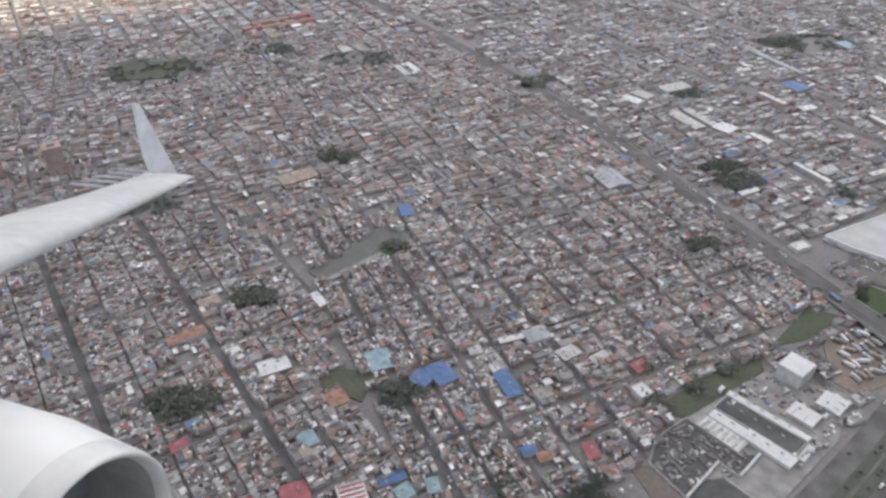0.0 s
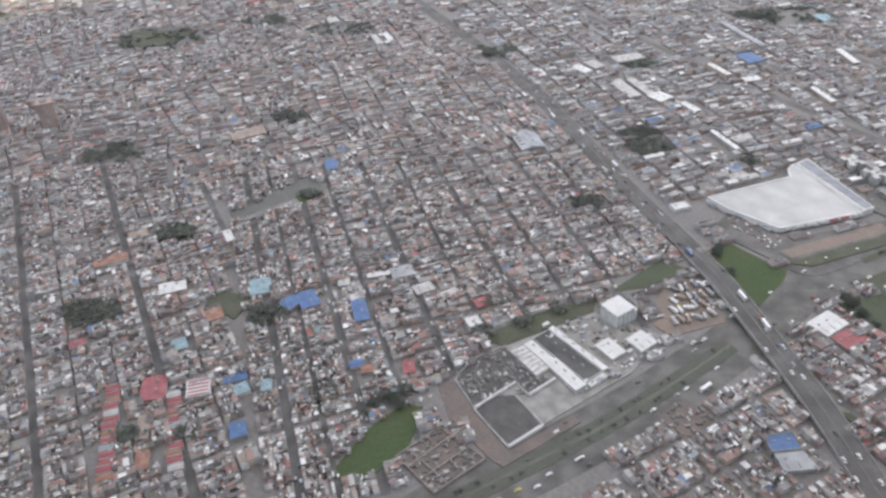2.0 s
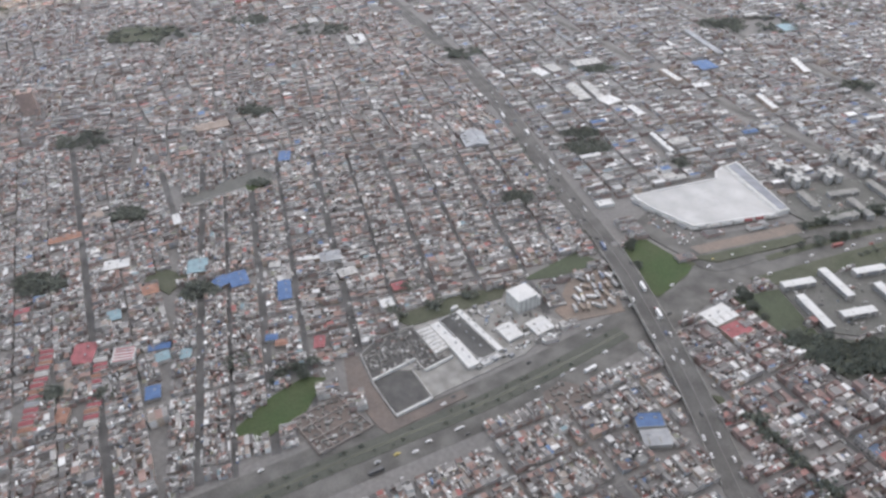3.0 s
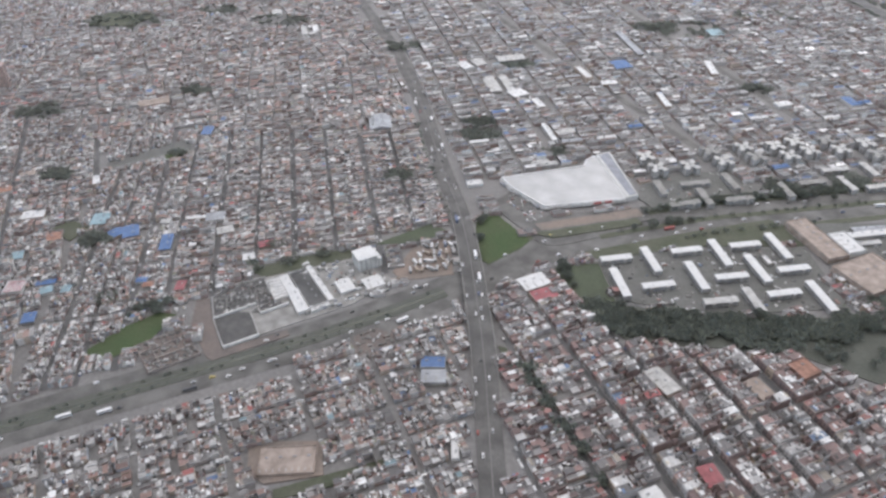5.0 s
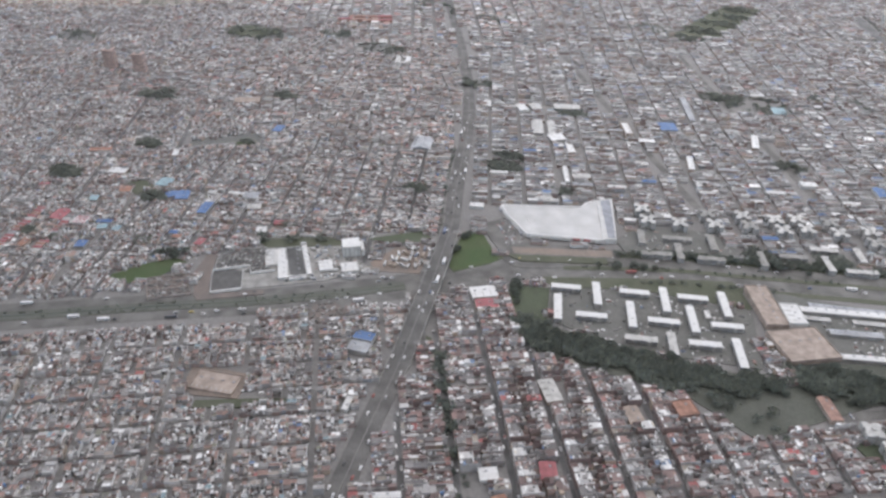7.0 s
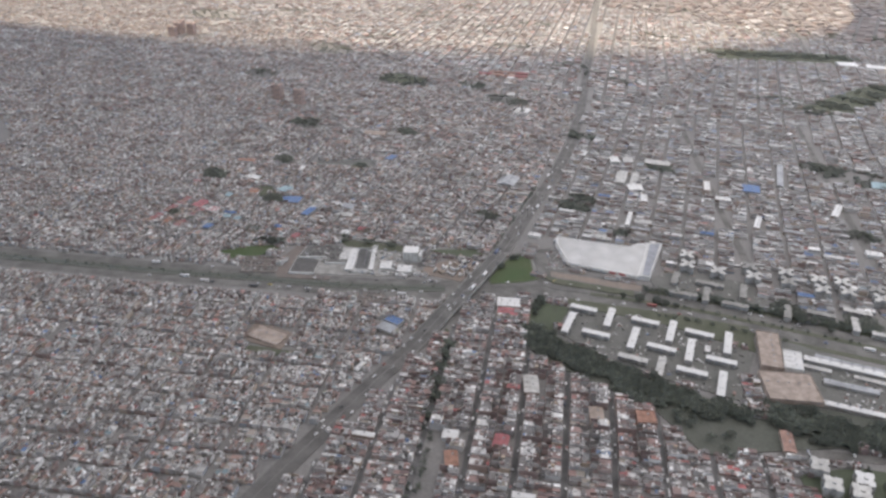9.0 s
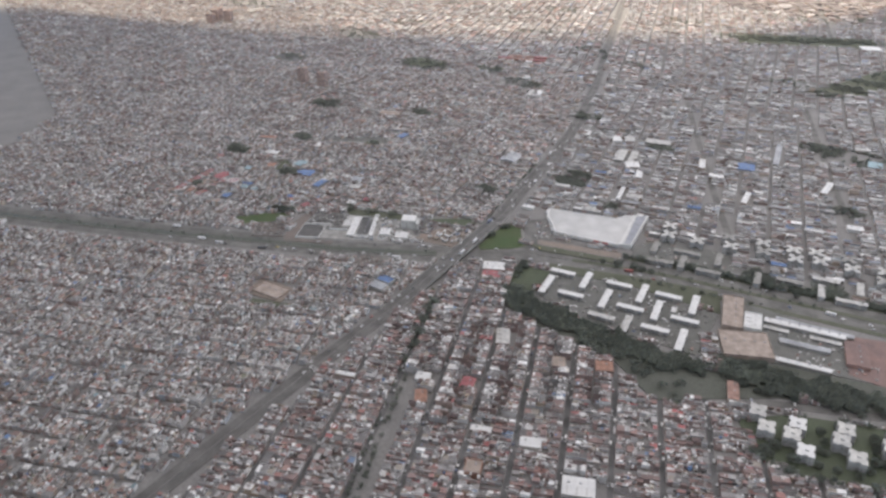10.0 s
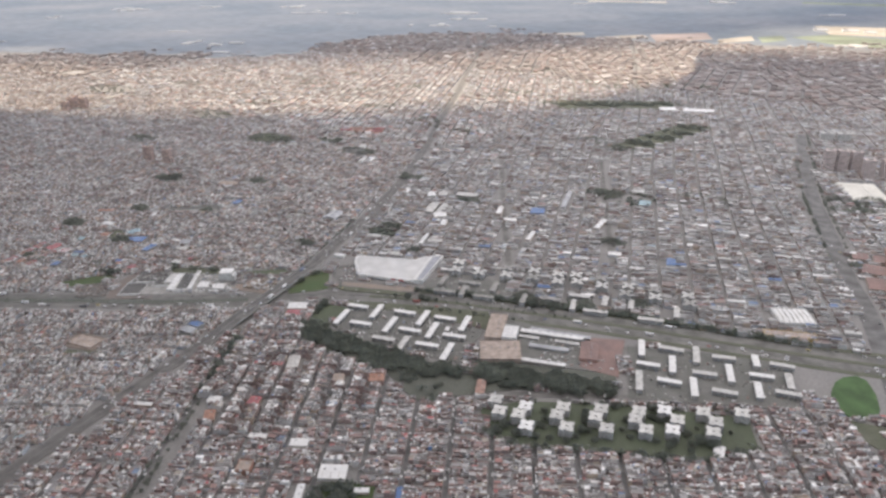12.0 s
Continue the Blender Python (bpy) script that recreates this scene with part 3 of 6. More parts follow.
def windows(parent, hx, hy, floors, z0, storey, every, name="window", sides=(0, 1, 2, 3), size=(0.8, 0.7)):
    """Rows of window panes, set 6 cm proud of a box's walls, each pane an object on one shared mesh."""
    w = Shape()
    w.box(0, 0, size[0], 0.06, -size[1], size[1], bottom=True)
    d = w.mesh(name, [window_glass])
    for side in sides:
        half, out = (hx, hy) if side % 2 == 0 else (hy, hx)
        n = max(1, int(2 * half / every))
        for k in range(n):
            u = -half + (k + 0.5) * 2 * half / n
            for f in range(floors):
                ob = new(name, d)
                ob.parent = parent
                turn = (0, 90, 180, 270)[side]
                c, s = math.cos(radians(turn)), math.sin(radians(turn))
                ob.matrix_basis = spot(u * c + out * s, u * s - out * c, z0 + f * storey + storey * 0.55, 0, 0, turn)


def bar_block(length, floors, roof, wall, label, group):
    """A walk-up apartment slab: walls, overhanging roof, stair towers, windows."""
    ob = thing("apartment_block", label, "apartment building", group=group)
    hx, hy, h = length / 2, 3.7, floors * 2.0
    s = Shape()
    s.box(0, 0, hx, hy, 0, h)
    part("wall", s, wall, ob)
    s = Shape()
    s.gable(0, 0, hx, hy, h + 0.25, h + 0.6, over=0.3)
    s.box(0, 0, hx + 0.3, hy + 0.3, h, h + 0.25, bottom=True)
    part("roof", s, roof, ob)
    for k in range(max(1, int(length / 15))):
        s = Shape()
        n = max(1, int(length / 15))
        x = -hx + (k + 0.5) * length / n
        s.box(x, -hy - 0.6, 1.5, 0.6, 0, h - 0.3)
        part("stair_tower", s, concrete, ob)
        s = Shape()
        s.box(x + 2.4, 0, 0.8, 1.2, h + 0.4, h + 0.9)
        part("water_tank", s, roof, ob)
    s = Shape()
    s.box(0, 0, hx - 1, 0.05, 0.9, 1.5, bottom=True)
    band = s.mesh("window_band", [window_glass])
    for f in range(floors):
        for v in (-1, 1):
            o = new("window_band", band)
            o.parent, o.location = ob, (0, v * hy * SCALE, f * 2.0 * SCALE)
    return ob


BARS = [(490, 440.8, 30, 21), (495, 403.6, 42, 111), (522, 444.8, 40, 112), (529, 406.6, 30, 21), (555, 466.9, 30, 21), (563, 427.7, 41, 111), (586, 468.9, 43, 111), (594, 432.7, 30, 20), (610, 487.0, 29, 20), (618, 449.8, 41, 112), (582, 394.5, 30, 19), (610, 401.6, 34, 111), (637, 416.7, 30, 21), (650, 455.8, 30, 21), (641, 491.0, 41, 112), (668, 418.7, 42, 111)]
WORN = BARS[10:12]
BARS_EAST = [(855, 574.7, 40, 115), (885, 594.8, 29, 18), (901, 560.7, 40, 114), (915, 599.8, 39, 113), (878, 543.6, 27, 20), (885, 503.5, 42, 116), (913, 523.5, 28, 18), (939, 564.7, 28, 22), (940, 528.6, 38, 115), (944, 613.9, 28, 24), (962, 582.8, 40, 115), (971, 540.6, 28, 18), (977, 629.0, 26, 115), (1005, 638.0, 27, 17), (993, 599.8, 27, 22), (1022, 606.9, 32, 112), (1000, 566.7, 34, 113), (1028, 580.8, 26, 18)]
BARS_GREY = [(531, 581.5, 31, 110), (568, 598.5, 32, 20), (577, 571.4, 33, 111), (556, 553.3, 33, 24), (606, 609.6, 32, 112), (612, 573.4, 29, 22), (721, 657.8, 31, 19), (728, 627.7, 29, 112), (758, 664.9, 29, 111), (762, 628.7, 33, 22), (792, 676.9, 28, 112), (662, 601.6, 30, 111), (692, 623.7, 30, 21), (832, 651.8, 32, 22), (852, 692.0, 30, 112)]
protos = {}
for bars, roof, wall, label, group in ((WORN, light_concrete, slab_wall, "long apartment block with a worn grey roof", "worn apartment blocks by the tree belt"), ([b for b in BARS if b not in WORN], pale_roof, slab_wall, "long three-storey apartment block with a white roof", "white apartment blocks by the tree belt"),
                                       (BARS_EAST[::2], pale_roof, slab_wall, "long apartment block with a bright white roof", "white apartment blocks by the avenue"),
                                       (BARS_EAST[1::2], light_concrete, slab_wall, "long apartment block with a pale grey roof", "pale grey apartment blocks by the avenue"),
                                       ([b for b in BARS_GREY if b[0] > 700], light_concrete, slab_wall, "long apartment block with a pale roof beyond the canal", "pale apartment blocks beyond the canal"),
                                       ([b for b in BARS_GREY if b[0] < 700], concrete, slab_wall, "long grey apartment block with a weathered concrete roof", "grey apartment blocks by the superstore")):
    for x, y, length, a in bars:
        key = (group, round(length / 3) * 3)
        if key not in protos:
            protos[key] = bar_block(key[1], 3, roof, wall, label, group)
            protos[key].matrix_basis = spot(x, y, 0, 0, 0, a)
        else:
            copy_thing(protos[key], spot(x, y, 0, 0, 0, a))
        TAKEN.append(rect(x, y, length / 2 + 3, 9, a))


tower_roof = material("pale_tower_roof", (0.50, 0.495, 0.48), 0.8, scale=0.15, fine=1.0, spread=0.15)
tower_wall = material("weathered_tower_wall", (0.37, 0.365, 0.36), 0.85, scale=0.2, fine=1.2, spread=0.16)


def zigzag_block(chain, label, roofs, group="pale stepped towers", size=1.0, notch=1.3):
    """Pale blocks joined corner to corner in a stepped chain."""
    cx, cy = chain[0]
    ob = thing("apartment_tower", label, "apartment tower", cx, cy, 0, group)
    for k, (x, y) in enumerate(chain):
        h = 4 * 2.6 + (k % 2) * 0.7
        s = Shape()
        c, sn = math.cos(radians(22)), math.sin(radians(22))
        w, e = 1.6 + 0.25 * notch, 7.2 - 0.8 * notch
        notched = [(size * u, size * v) for u, v in ((-7.2, -8.2), (-w, -8.2), (-w, notch - 8.2), (w, notch - 8.2), (w, -8.2), (7.2, -8.2), (7.2, -w), (e, -w), (e, w), (7.2, w), (7.2, 8.2), (w, 8.2), (w, 8.2 - notch), (-w, 8.2 - notch), (-w, 8.2), (-7.2, 8.2), (-7.2, w), (-e, w), (-e, -w), (-7.2, -w))]
        s.prism([(x - cx + u * c - v * sn, y - cy + u * sn + v * c) for u, v in notched], 0, h, 0, 1)
        s.box(x - cx + 0.5, y - cy, 1.5, 1.1, h, h + 1.2, radians(22), 0, 1)
        wing = part("wing", s, [tower_wall, roofs[k % 2]], ob)
        s = Shape()
        s.prism([((u * c - v * sn) * 1.006, (u * sn + v * c) * 1.006) for u, v in notched], 1.3, 1.7, bottom=True)
        band = s.mesh("window_band", [window_glass])
        for f in range(4):
            o = new("window_band", band)
            o.parent, o.location = wing, ((x - cx) * SCALE, (y - cy) * SCALE, f * 2.6 * SCALE)
    return ob


CHAINS = [[(812, 375), (815, 357), (832, 346)], [(845, 399), (848, 381), (866, 370)], [(879, 421), (882, 403), (900, 393)], [(913, 442), (917, 425), (933, 416)], [(934, 460), (952, 451), (955, 432)], [(968, 482), (985, 472), (989, 454)], [(779, 366), (795, 350)], [(1001, 505)]]
for number, chain in enumerate(CHAINS):
    zigzag_block(chain, "pale apartment blocks joined in a stepped chain" if len(chain) > 1 else "single pale square apartment block", ((pale_roof, tower_roof) if number in (0, 4) else (tower_roof, light_concrete) if number % 2 else (light_concrete, tower_roof)))
    TAKEN.extend(rect(x, y, 11, 11, 22) for x, y in chain)
TOWERS_M = [[(514, 644), (528, 618)], [(563, 631)], [(587, 671), (601, 648)], [(626, 688), (638, 665)], [(662, 698), (675, 675)], [(685, 712), (699, 691)], [(721, 723), (734, 701)], [(765, 723), (773, 697)], [(800, 735), (812, 712)], [(846, 745), (858, 722)]]
for number, chain in enumerate(TOWERS_M):
    bright = number in (0, 4, 5)
    zigzag_block(chain, ("pale" if bright else "grey") + " notched apartment towers with flat roofs", (tower_roof, light_concrete) if bright else (light_concrete, concrete) if number % 2 else (concrete, light_concrete), "pale notched towers" if bright else "grey notched towers", 1.2, 3.6)
    TAKEN.extend(rect(x, y, 12, 12, 22) for x, y in chain)

TAKEN.append([(660, 548), (782, 598), (845, 620), (850, 560), (700, 522)])

# superstore: a chamfered white hall with a grey glazed strip and a red and white front
store_white = material("white_store_roof", (0.43, 0.43, 0.43), 0.6, scale=0.012, fine=0.05, spread=0.05)
strip_glass = material("dusty_glazed_strip", (0.21, 0.22, 0.25), 0.5, scale=0.1, fine=1.0, spread=0.2)
store = thing("superstore", "huge white flat-roofed superstore with a red banded front", "store")
STORE = [(357, 572), (373, 552), (412, 521), (495.5, 552.5), (457.5, 643.5), (448, 632), (446, 616)]
s = Shape()
s.prism(STORE, 0, 4.6)
part("wall", s, white_wall, store)
c = Vector((430, 570))
inner = [tuple(c + (Vector(p) - c) * 0.975) for p in STORE]
s = Shape()
s.prism(inner, 4.6, 4.75)
part("roof", s, store_white, store, "broad white roof")
seam = Shape()
seam.box(0, 0, 0.7, 0.45, 4.7, 4.95)
dome = seam.mesh("roof_vent", [store_white])
for k in range(9):
    for j in range(4):
        o = new("roof_vent", dome)
        u, v = (k + 0.6) / 9.6, (j + 0.6) / 4.4
        a0, a1 = Vector((385, 563)) * (1 - u) + Vector((456, 614)) * u, Vector((412, 529)) * (1 - u) + Vector((492, 560)) * u
        at = a0 * (1 - v) + a1 * v
        o.parent, o.location = store, (at.x * SCALE, at.y * SCALE, 0)
for i in range(len(STORE)):
    p, q = Vector(STORE[i]), Vector(STORE[(i + 1) % len(STORE)])
    s = Shape()
    strip(s, [tuple(p + (c - p).normalized() * 0.3), tuple(q + (c - q).normalized() * 0.3)], 1.6, 4.6, 5.5)
    part("parapet", s, pale_roof, store)
s = Shape()
s.prism([(496, 553), (508, 559.5), (473, 654), (458, 643)], 0, 6.4)
part("side_hall", s, white_wall, store, "grey strip-roofed side hall")
s = Shape()
s.prism([(498.5, 557), (506, 561.5), (471.5, 650), (461.5, 641.5)], 6.4, 6.7)
part("skylight", s, strip_glass, store, "long grey glazed strip")
for i in (0, 1, 2):
    for drop, out in ((1.1, 1.4), (2.6, 2.6)):
        p, q = Vector(STORE[i]), Vector(STORE[i + 1])
        d = (q - p).normalized()
        o = Vector((d.y, -d.x)) * out
        s = Shape()
        s.prism([tuple(p - d * 0.5), tuple(q + d * 0.5), tuple(q + o), tuple(p + o)][::-1], 4.6 - drop, 4.9 - drop, bottom=True)
        part("ledge", s, pale_roof, store)
for k in range(7):
    s = Shape()
    u = 0.06 + k * 0.135
    p, q = Vector((412, 521)) * (1 - u) + Vector((495.5, 552.5)) * u, Vector((412, 521)) * (1 - u - 0.09) + Vector((495.5, 552.5)) * (u + 0.09)
    d = (q - p).normalized()
    o = Vector((d.y, -d.x)) * 2.4
    s.prism([tuple(p), tuple(q), tuple(q + o), tuple(p + o)], 2.6 if k in (4, 5) else 2.2, 4.2 if k in (4, 5) else 4.5, bottom=True)
    part("sign_band", s, red_paint if k in (4, 5) else white_wall, store, "red sign band" if k in (4, 5) else "white canopy")
for k in range(5):
    s = Shape()
    p, q = Vector(STORE[0]), Vector(STORE[2])
    m = p + (q - p) * (0.12 + k * 0.19)
    s.box(m.x - 2.5, m.y - 2.0, 4, 2, 0, 2.8, radians(-45))
    part("loading_bay", s, white_wall if k % 2 else grey_sheet, store)
TAKEN.append([(316, 548), (346, 580), (376, 548), (352, 526)])
TAKEN.append([(350, 574), (410, 510), (522, 553), (478, 662), (440, 636)])


def hall(name, label, category, pts, h, wall, roof, rise=0.0, group=""):
    """An industrial hall over four corners: walls, roof sheet with an eave, ridge along the longer side, vents."""
    p = [Vector(q) for q in pts]
    ctr = sum(p, Vector((0, 0))) / 4
    e0, e1 = (p[1] - p[0] + p[2] - p[3]) / 2, (p[3] - p[0] + p[2] - p[1]) / 2
    if e1.length > e0.length:
        e0, e1 = e1, -e0
    ang = math.atan2(e0.y, e0.x)
    hx, hy = e0.length / 2, e1.length / 2
    ob = thing(name, label, category, ctr.x, ctr.y, math.degrees(ang), group)
    s = Shape()
    s.box(0, 0, hx, hy, 0, h)
    part("wall", s, wall, ob)
    s = Shape()
    if rise:
        s.box(0, 0, hx + 0.3, hy + 0.3, h, h + 0.2, bottom=True)
        s.gable(0, 0, hx, hy, h + 0.2, h + 0.2 + rise, over=0.3)
    else:
        s.box(0, 0, hx - 0.4, hy - 0.4, h, h + 0.12)
    part("roof", s, roof, ob)
    if not rise:
        for u, v in ((0, 1), (0, -1), (1, 0), (-1, 0)):
            s = Shape()
            s.box(u * (hx - 0.2), v * (hy - 0.2), hx if u == 0 else 0.2, hy - 0.4 if v == 0 else 0.2, h, h + 0.9)
            part("parapet", s, wall, ob)
    for k in range(int(hx / 5)):
        s = Shape()
        s.box(-hx + 5 + k * 10, hy * 0.25, 1.2, 0.5, h + rise * 0.5, h + rise + 0.7)
        part("roof_vent", s, grey_sheet, ob)
    if hy > 6 and hx > 8 and roof in (pale_roof, light_concrete, grey_sheet):
        for k in range(int(hx / 4)):
            s = Shape()
            s.box(-hx + 4 + k * 8, -hy * 0.45, 0.45, hy * 0.4, h - 0.3, h + rise * 0.55 + 0.45)
            part("skylight", s, light_concrete if roof is pale_roof else concrete, ob)
    TAKEN.append(rect(ctr.x, ctr.y, hx + 2, hy + 2, math.degrees(ang)))
    return ob


D = "hall"
hall("factory_hall", "long bright white shed beside a dark roof", D, [(200, 333), (205, 339), (227.5, 314.5), (221, 305)], 3.6, white_wall, pale_roof, 0.5)
hall("factory_hall", "narrow white shed stepped against a dark roof", D, [(183, 352), (188, 357.5), (205.5, 338), (200, 332.5)], 2.8, white_wall, pale_roof, 0.4)
hall("factory_hall", "wide factory hall with a dark flat roof", D, [(188.5, 359.5), (201, 371.5), (240.5, 328.5), (227.5, 316)], 2.2, white_wall, dark_roof)
hall("factory_hall", "narrow white shed along a dark roof", D, [(201.4, 372.2), (204.6, 375.2), (244.5, 332), (241.2, 329)], 2.8, white_wall, pale_roof, 0.3)
hall("factory_hall", "low white loading bay at the end of a dark roof", D, [(228, 315), (241, 327.5), (244.5, 323.5), (231.5, 311)], 2.4, white_wall, pale_roof)
works = hall("factory_hall", "ribbed pale sawtooth shed in the works", D, [(171, 345), (182, 354), (203, 329), (192, 320)], 1.9, light_concrete, light_concrete)
for k in range(7):
    s = Shape()
    s.gable(-13.5 + k * 4.5, 0, 1.0, 6.2, 2.0, 2.6, radians(0))
    part("sawtooth", s, pale_roof, works)
hall("warehouse", "small white hall beside the silo building", D, [(237, 355), (247, 364), (259.5, 350.5), (249, 340)], 3.2, white_wall, pale_roof, 0.6)
hall("warehouse", "white vaulted warehouse beside the silo building", D, [(260, 363), (273, 374), (284, 362), (271, 350)], 3.4, white_wall, pale_roof, 1.4)
rng_w = random.Random(8)
for k in range(34):
    u, v = rng_w.random(), rng_w.random()
    hx, hy = 205 + 70 * u - 18 * v, 382 - 28 * u - 14 * v + 12 * rng_w.random()
    if k > 14:
        hx, hy = 222 + 66 * u, 318 + 46 * u + 10 * v - 14
    s = Shape()
    s.box(hx, hy, rng_w.uniform(0.8, 2.6), rng_w.uniform(0.7, 1.5), 0.9, 0.9 + rng_w.uniform(1.5, 3.2), radians(41))
    tagged(new("yard_hut", s.mesh("yard_hut", [(pale_roof, grey_sheet, white_wall, concrete)[k % 4]])), "small pale hut in a factory yard", "hut", "huts in the factory yard")
# the roofless works: a littered slab between low walls, with stubs of its frames, and a sunken slab beside it
rng_r = random.Random(15)
for k in range(11):
    for j in range(3):
        if rng_r.random() < 0.22:
            continue
        u, v = (k + 0.6) / 11.4, (0.2, 0.5, 0.8)[j]
        x0, y0 = 141 + 38 * u + 22 * v * 0.55 - 9 * (1 - u) * v, 297 + 31 * u + 20 * v
        s = Shape()
        s.box(x0, y0, 0.22, rng_r.uniform(1.6, 3.4), 1.1, 1.1 + rng_r.uniform(0.4, 1.5), radians(46 + rng_r.uniform(-5, 5)))
        tagged(new("roof_beam", s.mesh("roof_beam", [(light_concrete, concrete, concrete)[(k + j) % 3]])), "broken concrete beam of a roofless works", "ruin", "beams of the roofless works")
tan_wall = material("dusty_tan_wall", (0.30, 0.265, 0.25), 0.9, scale=0.2, fine=1.5, spread=0.2)
for pts, wide, high, mat in (([(149, 286), (163, 299.5), (177, 313)], 1.6, 2.9, white_wall), ([(177, 313), (187, 301.5)], 0.8, 2.2, light_concrete), ([(187, 301.5), (206, 319)], 1.5, 2.9, white_wall), ([(174.5, 254), (197.5, 274.5)], 2.0, 2.6, white_wall),
                             ([(148.5, 286), (161, 270), (174.5, 254)], 0.7, 1.8, light_concrete), ([(132.5, 313.5), (149, 286)], 0.6, 1.7, light_concrete), ([(132.5, 313.5), (141, 332), (151, 340.5), (168, 352)], 0.6, 1.6, light_concrete), ([(197.5, 274.5), (188, 287), (176, 302)], 0.7, 1.8, light_concrete), ([(156, 293), (146, 318), (150, 339)], 0.5, 1.8, concrete), ([(181, 309), (166, 334)], 0.5, 1.9, concrete)):
    s = Shape()
    strip(s, pts, wide, 0, high)
    tagged(new("ruin_wall", s.mesh("ruin_wall", [mat])), "pale broken standing wall of a roofless works", "wall")
for pts in ([(100, 240), (126, 267), (159, 243), (129, 214), (100, 240)], [(109, 232), (135, 260)], [(119, 223), (147, 251)], [(107, 247), (137, 221)]):
    s = Shape()
    strip(s, pts, 0.7, 0, 2.3)
    tagged(new("ruin_wall", s.mesh("ruin_wall", [tan_wall])), "dusty standing wall of a roofless compound", "wall")
slab_dark = material("littered_dark_slab", (0.125, 0.122, 0.12), 0.9, scale=0.12, fine=0.9, second=(0.075, 0.074, 0.074), mix=0.7)
s = Shape()
s.prism([(150, 286), (174.5, 256), (196, 274.5), (187, 287), (176, 301), (164, 299)], 0, 0.98)
tagged(new("ruin_floor", s.mesh("ruin_floor", [slab_dark])), "dark sunken slab inside a ruined hall", "ruin")
s = Shape()
s.prism([(134, 313.5), (149.5, 287.5), (176, 314), (187, 303), (204, 319), (192, 320), (170, 346), (168, 351), (151, 339), (142, 331)], 0, 0.94)
tagged(new("ruin_floor", s.mesh("ruin_floor", [slab_dark])), "dark littered slab under standing beams", "ruin")
TAKEN.append([(128, 312), (176, 248), (206, 285), (292, 372), (240, 402), (150, 345)])

hall("shop", "white kiosk building beside the superstore", "shop", [(321, 561.4), (338, 567.4), (336, 557.3), (321, 549.3)], 3, white_wall, pale_roof)
silo = thing("silo_building", "white windowless factory tower with a flat pale roof", "tower", 255.5, 390, 40)
s = Shape()
s.box(0, 0, 9.6, 9.2, 0, 14)
part("wall", s, light_concrete, silo)
s = Shape()
s.box(0, 0, 9.8, 9.4, 14, 14.4, bottom=True)
part("roof", s, pale_roof, silo)
for k in range(4):
    s = Shape()
    s.box(-7.2 + k * 4.8, -9.3, 0.35, 0.15, 0, 14)
    part("pilaster", s, concrete, silo)
for k in range(4):
    s = Shape()
    n = 16
    cx, cy = 12.2, -7 + k * 4.6
    s.prism([(cx + 2.0 * math.cos(i * math.tau / n), cy + 2.0 * math.sin(i * math.tau / n)) for i in range(n)], 0, 9.5)
    tank = part("tank", s, light_concrete, silo)
    s = Shape()
    s.prism([(cx + 2.1 * math.cos(i * math.tau / n), cy + 2.1 * math.sin(i * math.tau / n)) for i in range(n)], 9.5, 9.9, bottom=True)
    part("tank_lid", s, pale_roof, tank)

depot = hall("depot", "low depot with a weathered tan roof", D, [(247, 160), (289, 171), (299, 151), (264, 140)], 2.2, brick, brick)
for k in range(9):
    s = Shape()
    s.box(-18 + k * 4.5, -8.6, 0.25, 1.2, 2.2, 2.9)
    part("roof_post", s, light_concrete, depot)
hall("hall_with_blue_roof", "grey hall with a bright blue roof sheet", D, [(341, 273.5), (361, 277.5), (365, 264.4), (345, 260.4)], 5.4, concrete, blue_sheet)
hall("hall_with_grey_roof", "hall with pale grey corrugated roof", D, [(345.5, 259.5), (365, 263.5), (368, 249.9), (349, 245.9)], 4.8, concrete, grey_sheet, 0.6)
hall("hall", "narrow white flat-roofed building beside the avenue", D, [(383, 200.9), (388.5, 201.9), (394, 180.8), (388.5, 179.8)], 3.6, white_wall, pale_roof)
hall("hall", "red-roofed hall among small houses", D, [(554, 206.6), (565, 212.7), (573, 198.5), (562, 191.5)], 4.8, brick, red_sheet, 1.0)
hall("hall", "white-roofed hall among small houses", D, [(515, 178.1), (526, 186.1), (535, 178.1), (523, 170)], 4.2, white_wall, pale_roof, 0.8)
hall("shop", "white shop hall with a red front by the junction", "shop", [(402, 391), (422, 408.1), (434, 393), (413, 377)], 3.6, white_wall, pale_roof, 0.5)
hall("shop", "low red-roofed shop by the junction", "shop", [(414, 375.5), (434, 390.5), (445, 375.5), (425, 363.4)], 3, brick, red_sheet)
hall("hall", "white flat-roofed market hall", D, [(705, 175.1), (727, 192.2), (737, 173.1), (716, 159)], 4.2, white_wall, pale_roof, 0.8)
hall("hall", "small white-roofed hall among houses", D, [(649, 184.8), (664, 196.9), (670, 185.8), (655, 175.8)], 3.6, white_wall, pale_roof, 0.5)
hall("hall", "long narrow white hall among houses", D, [(708, 142.6), (713, 146.6), (731, 122.5), (726, 117.4)], 3.6, white_wall, pale_roof, 0.6)
hall("hall", "long narrow hall with a blue roof", D, [(785, 196.9), (791, 201.9), (818, 165.7), (811, 161.7)], 3.6, concrete, blue_sheet, 0.6)
hall("house_block", "orange-walled house block with flat roof", "house", [(637, 128.2), (648, 138.3), (657, 124.2), (647, 115.1)], 5.4, orange_tile, brick)
hall("house_block", "red brick house block among houses", "house", [(627, 322.9), (641, 334), (652, 319.9), (638, 308.8)], 5.4, brick_red, orange_tile)
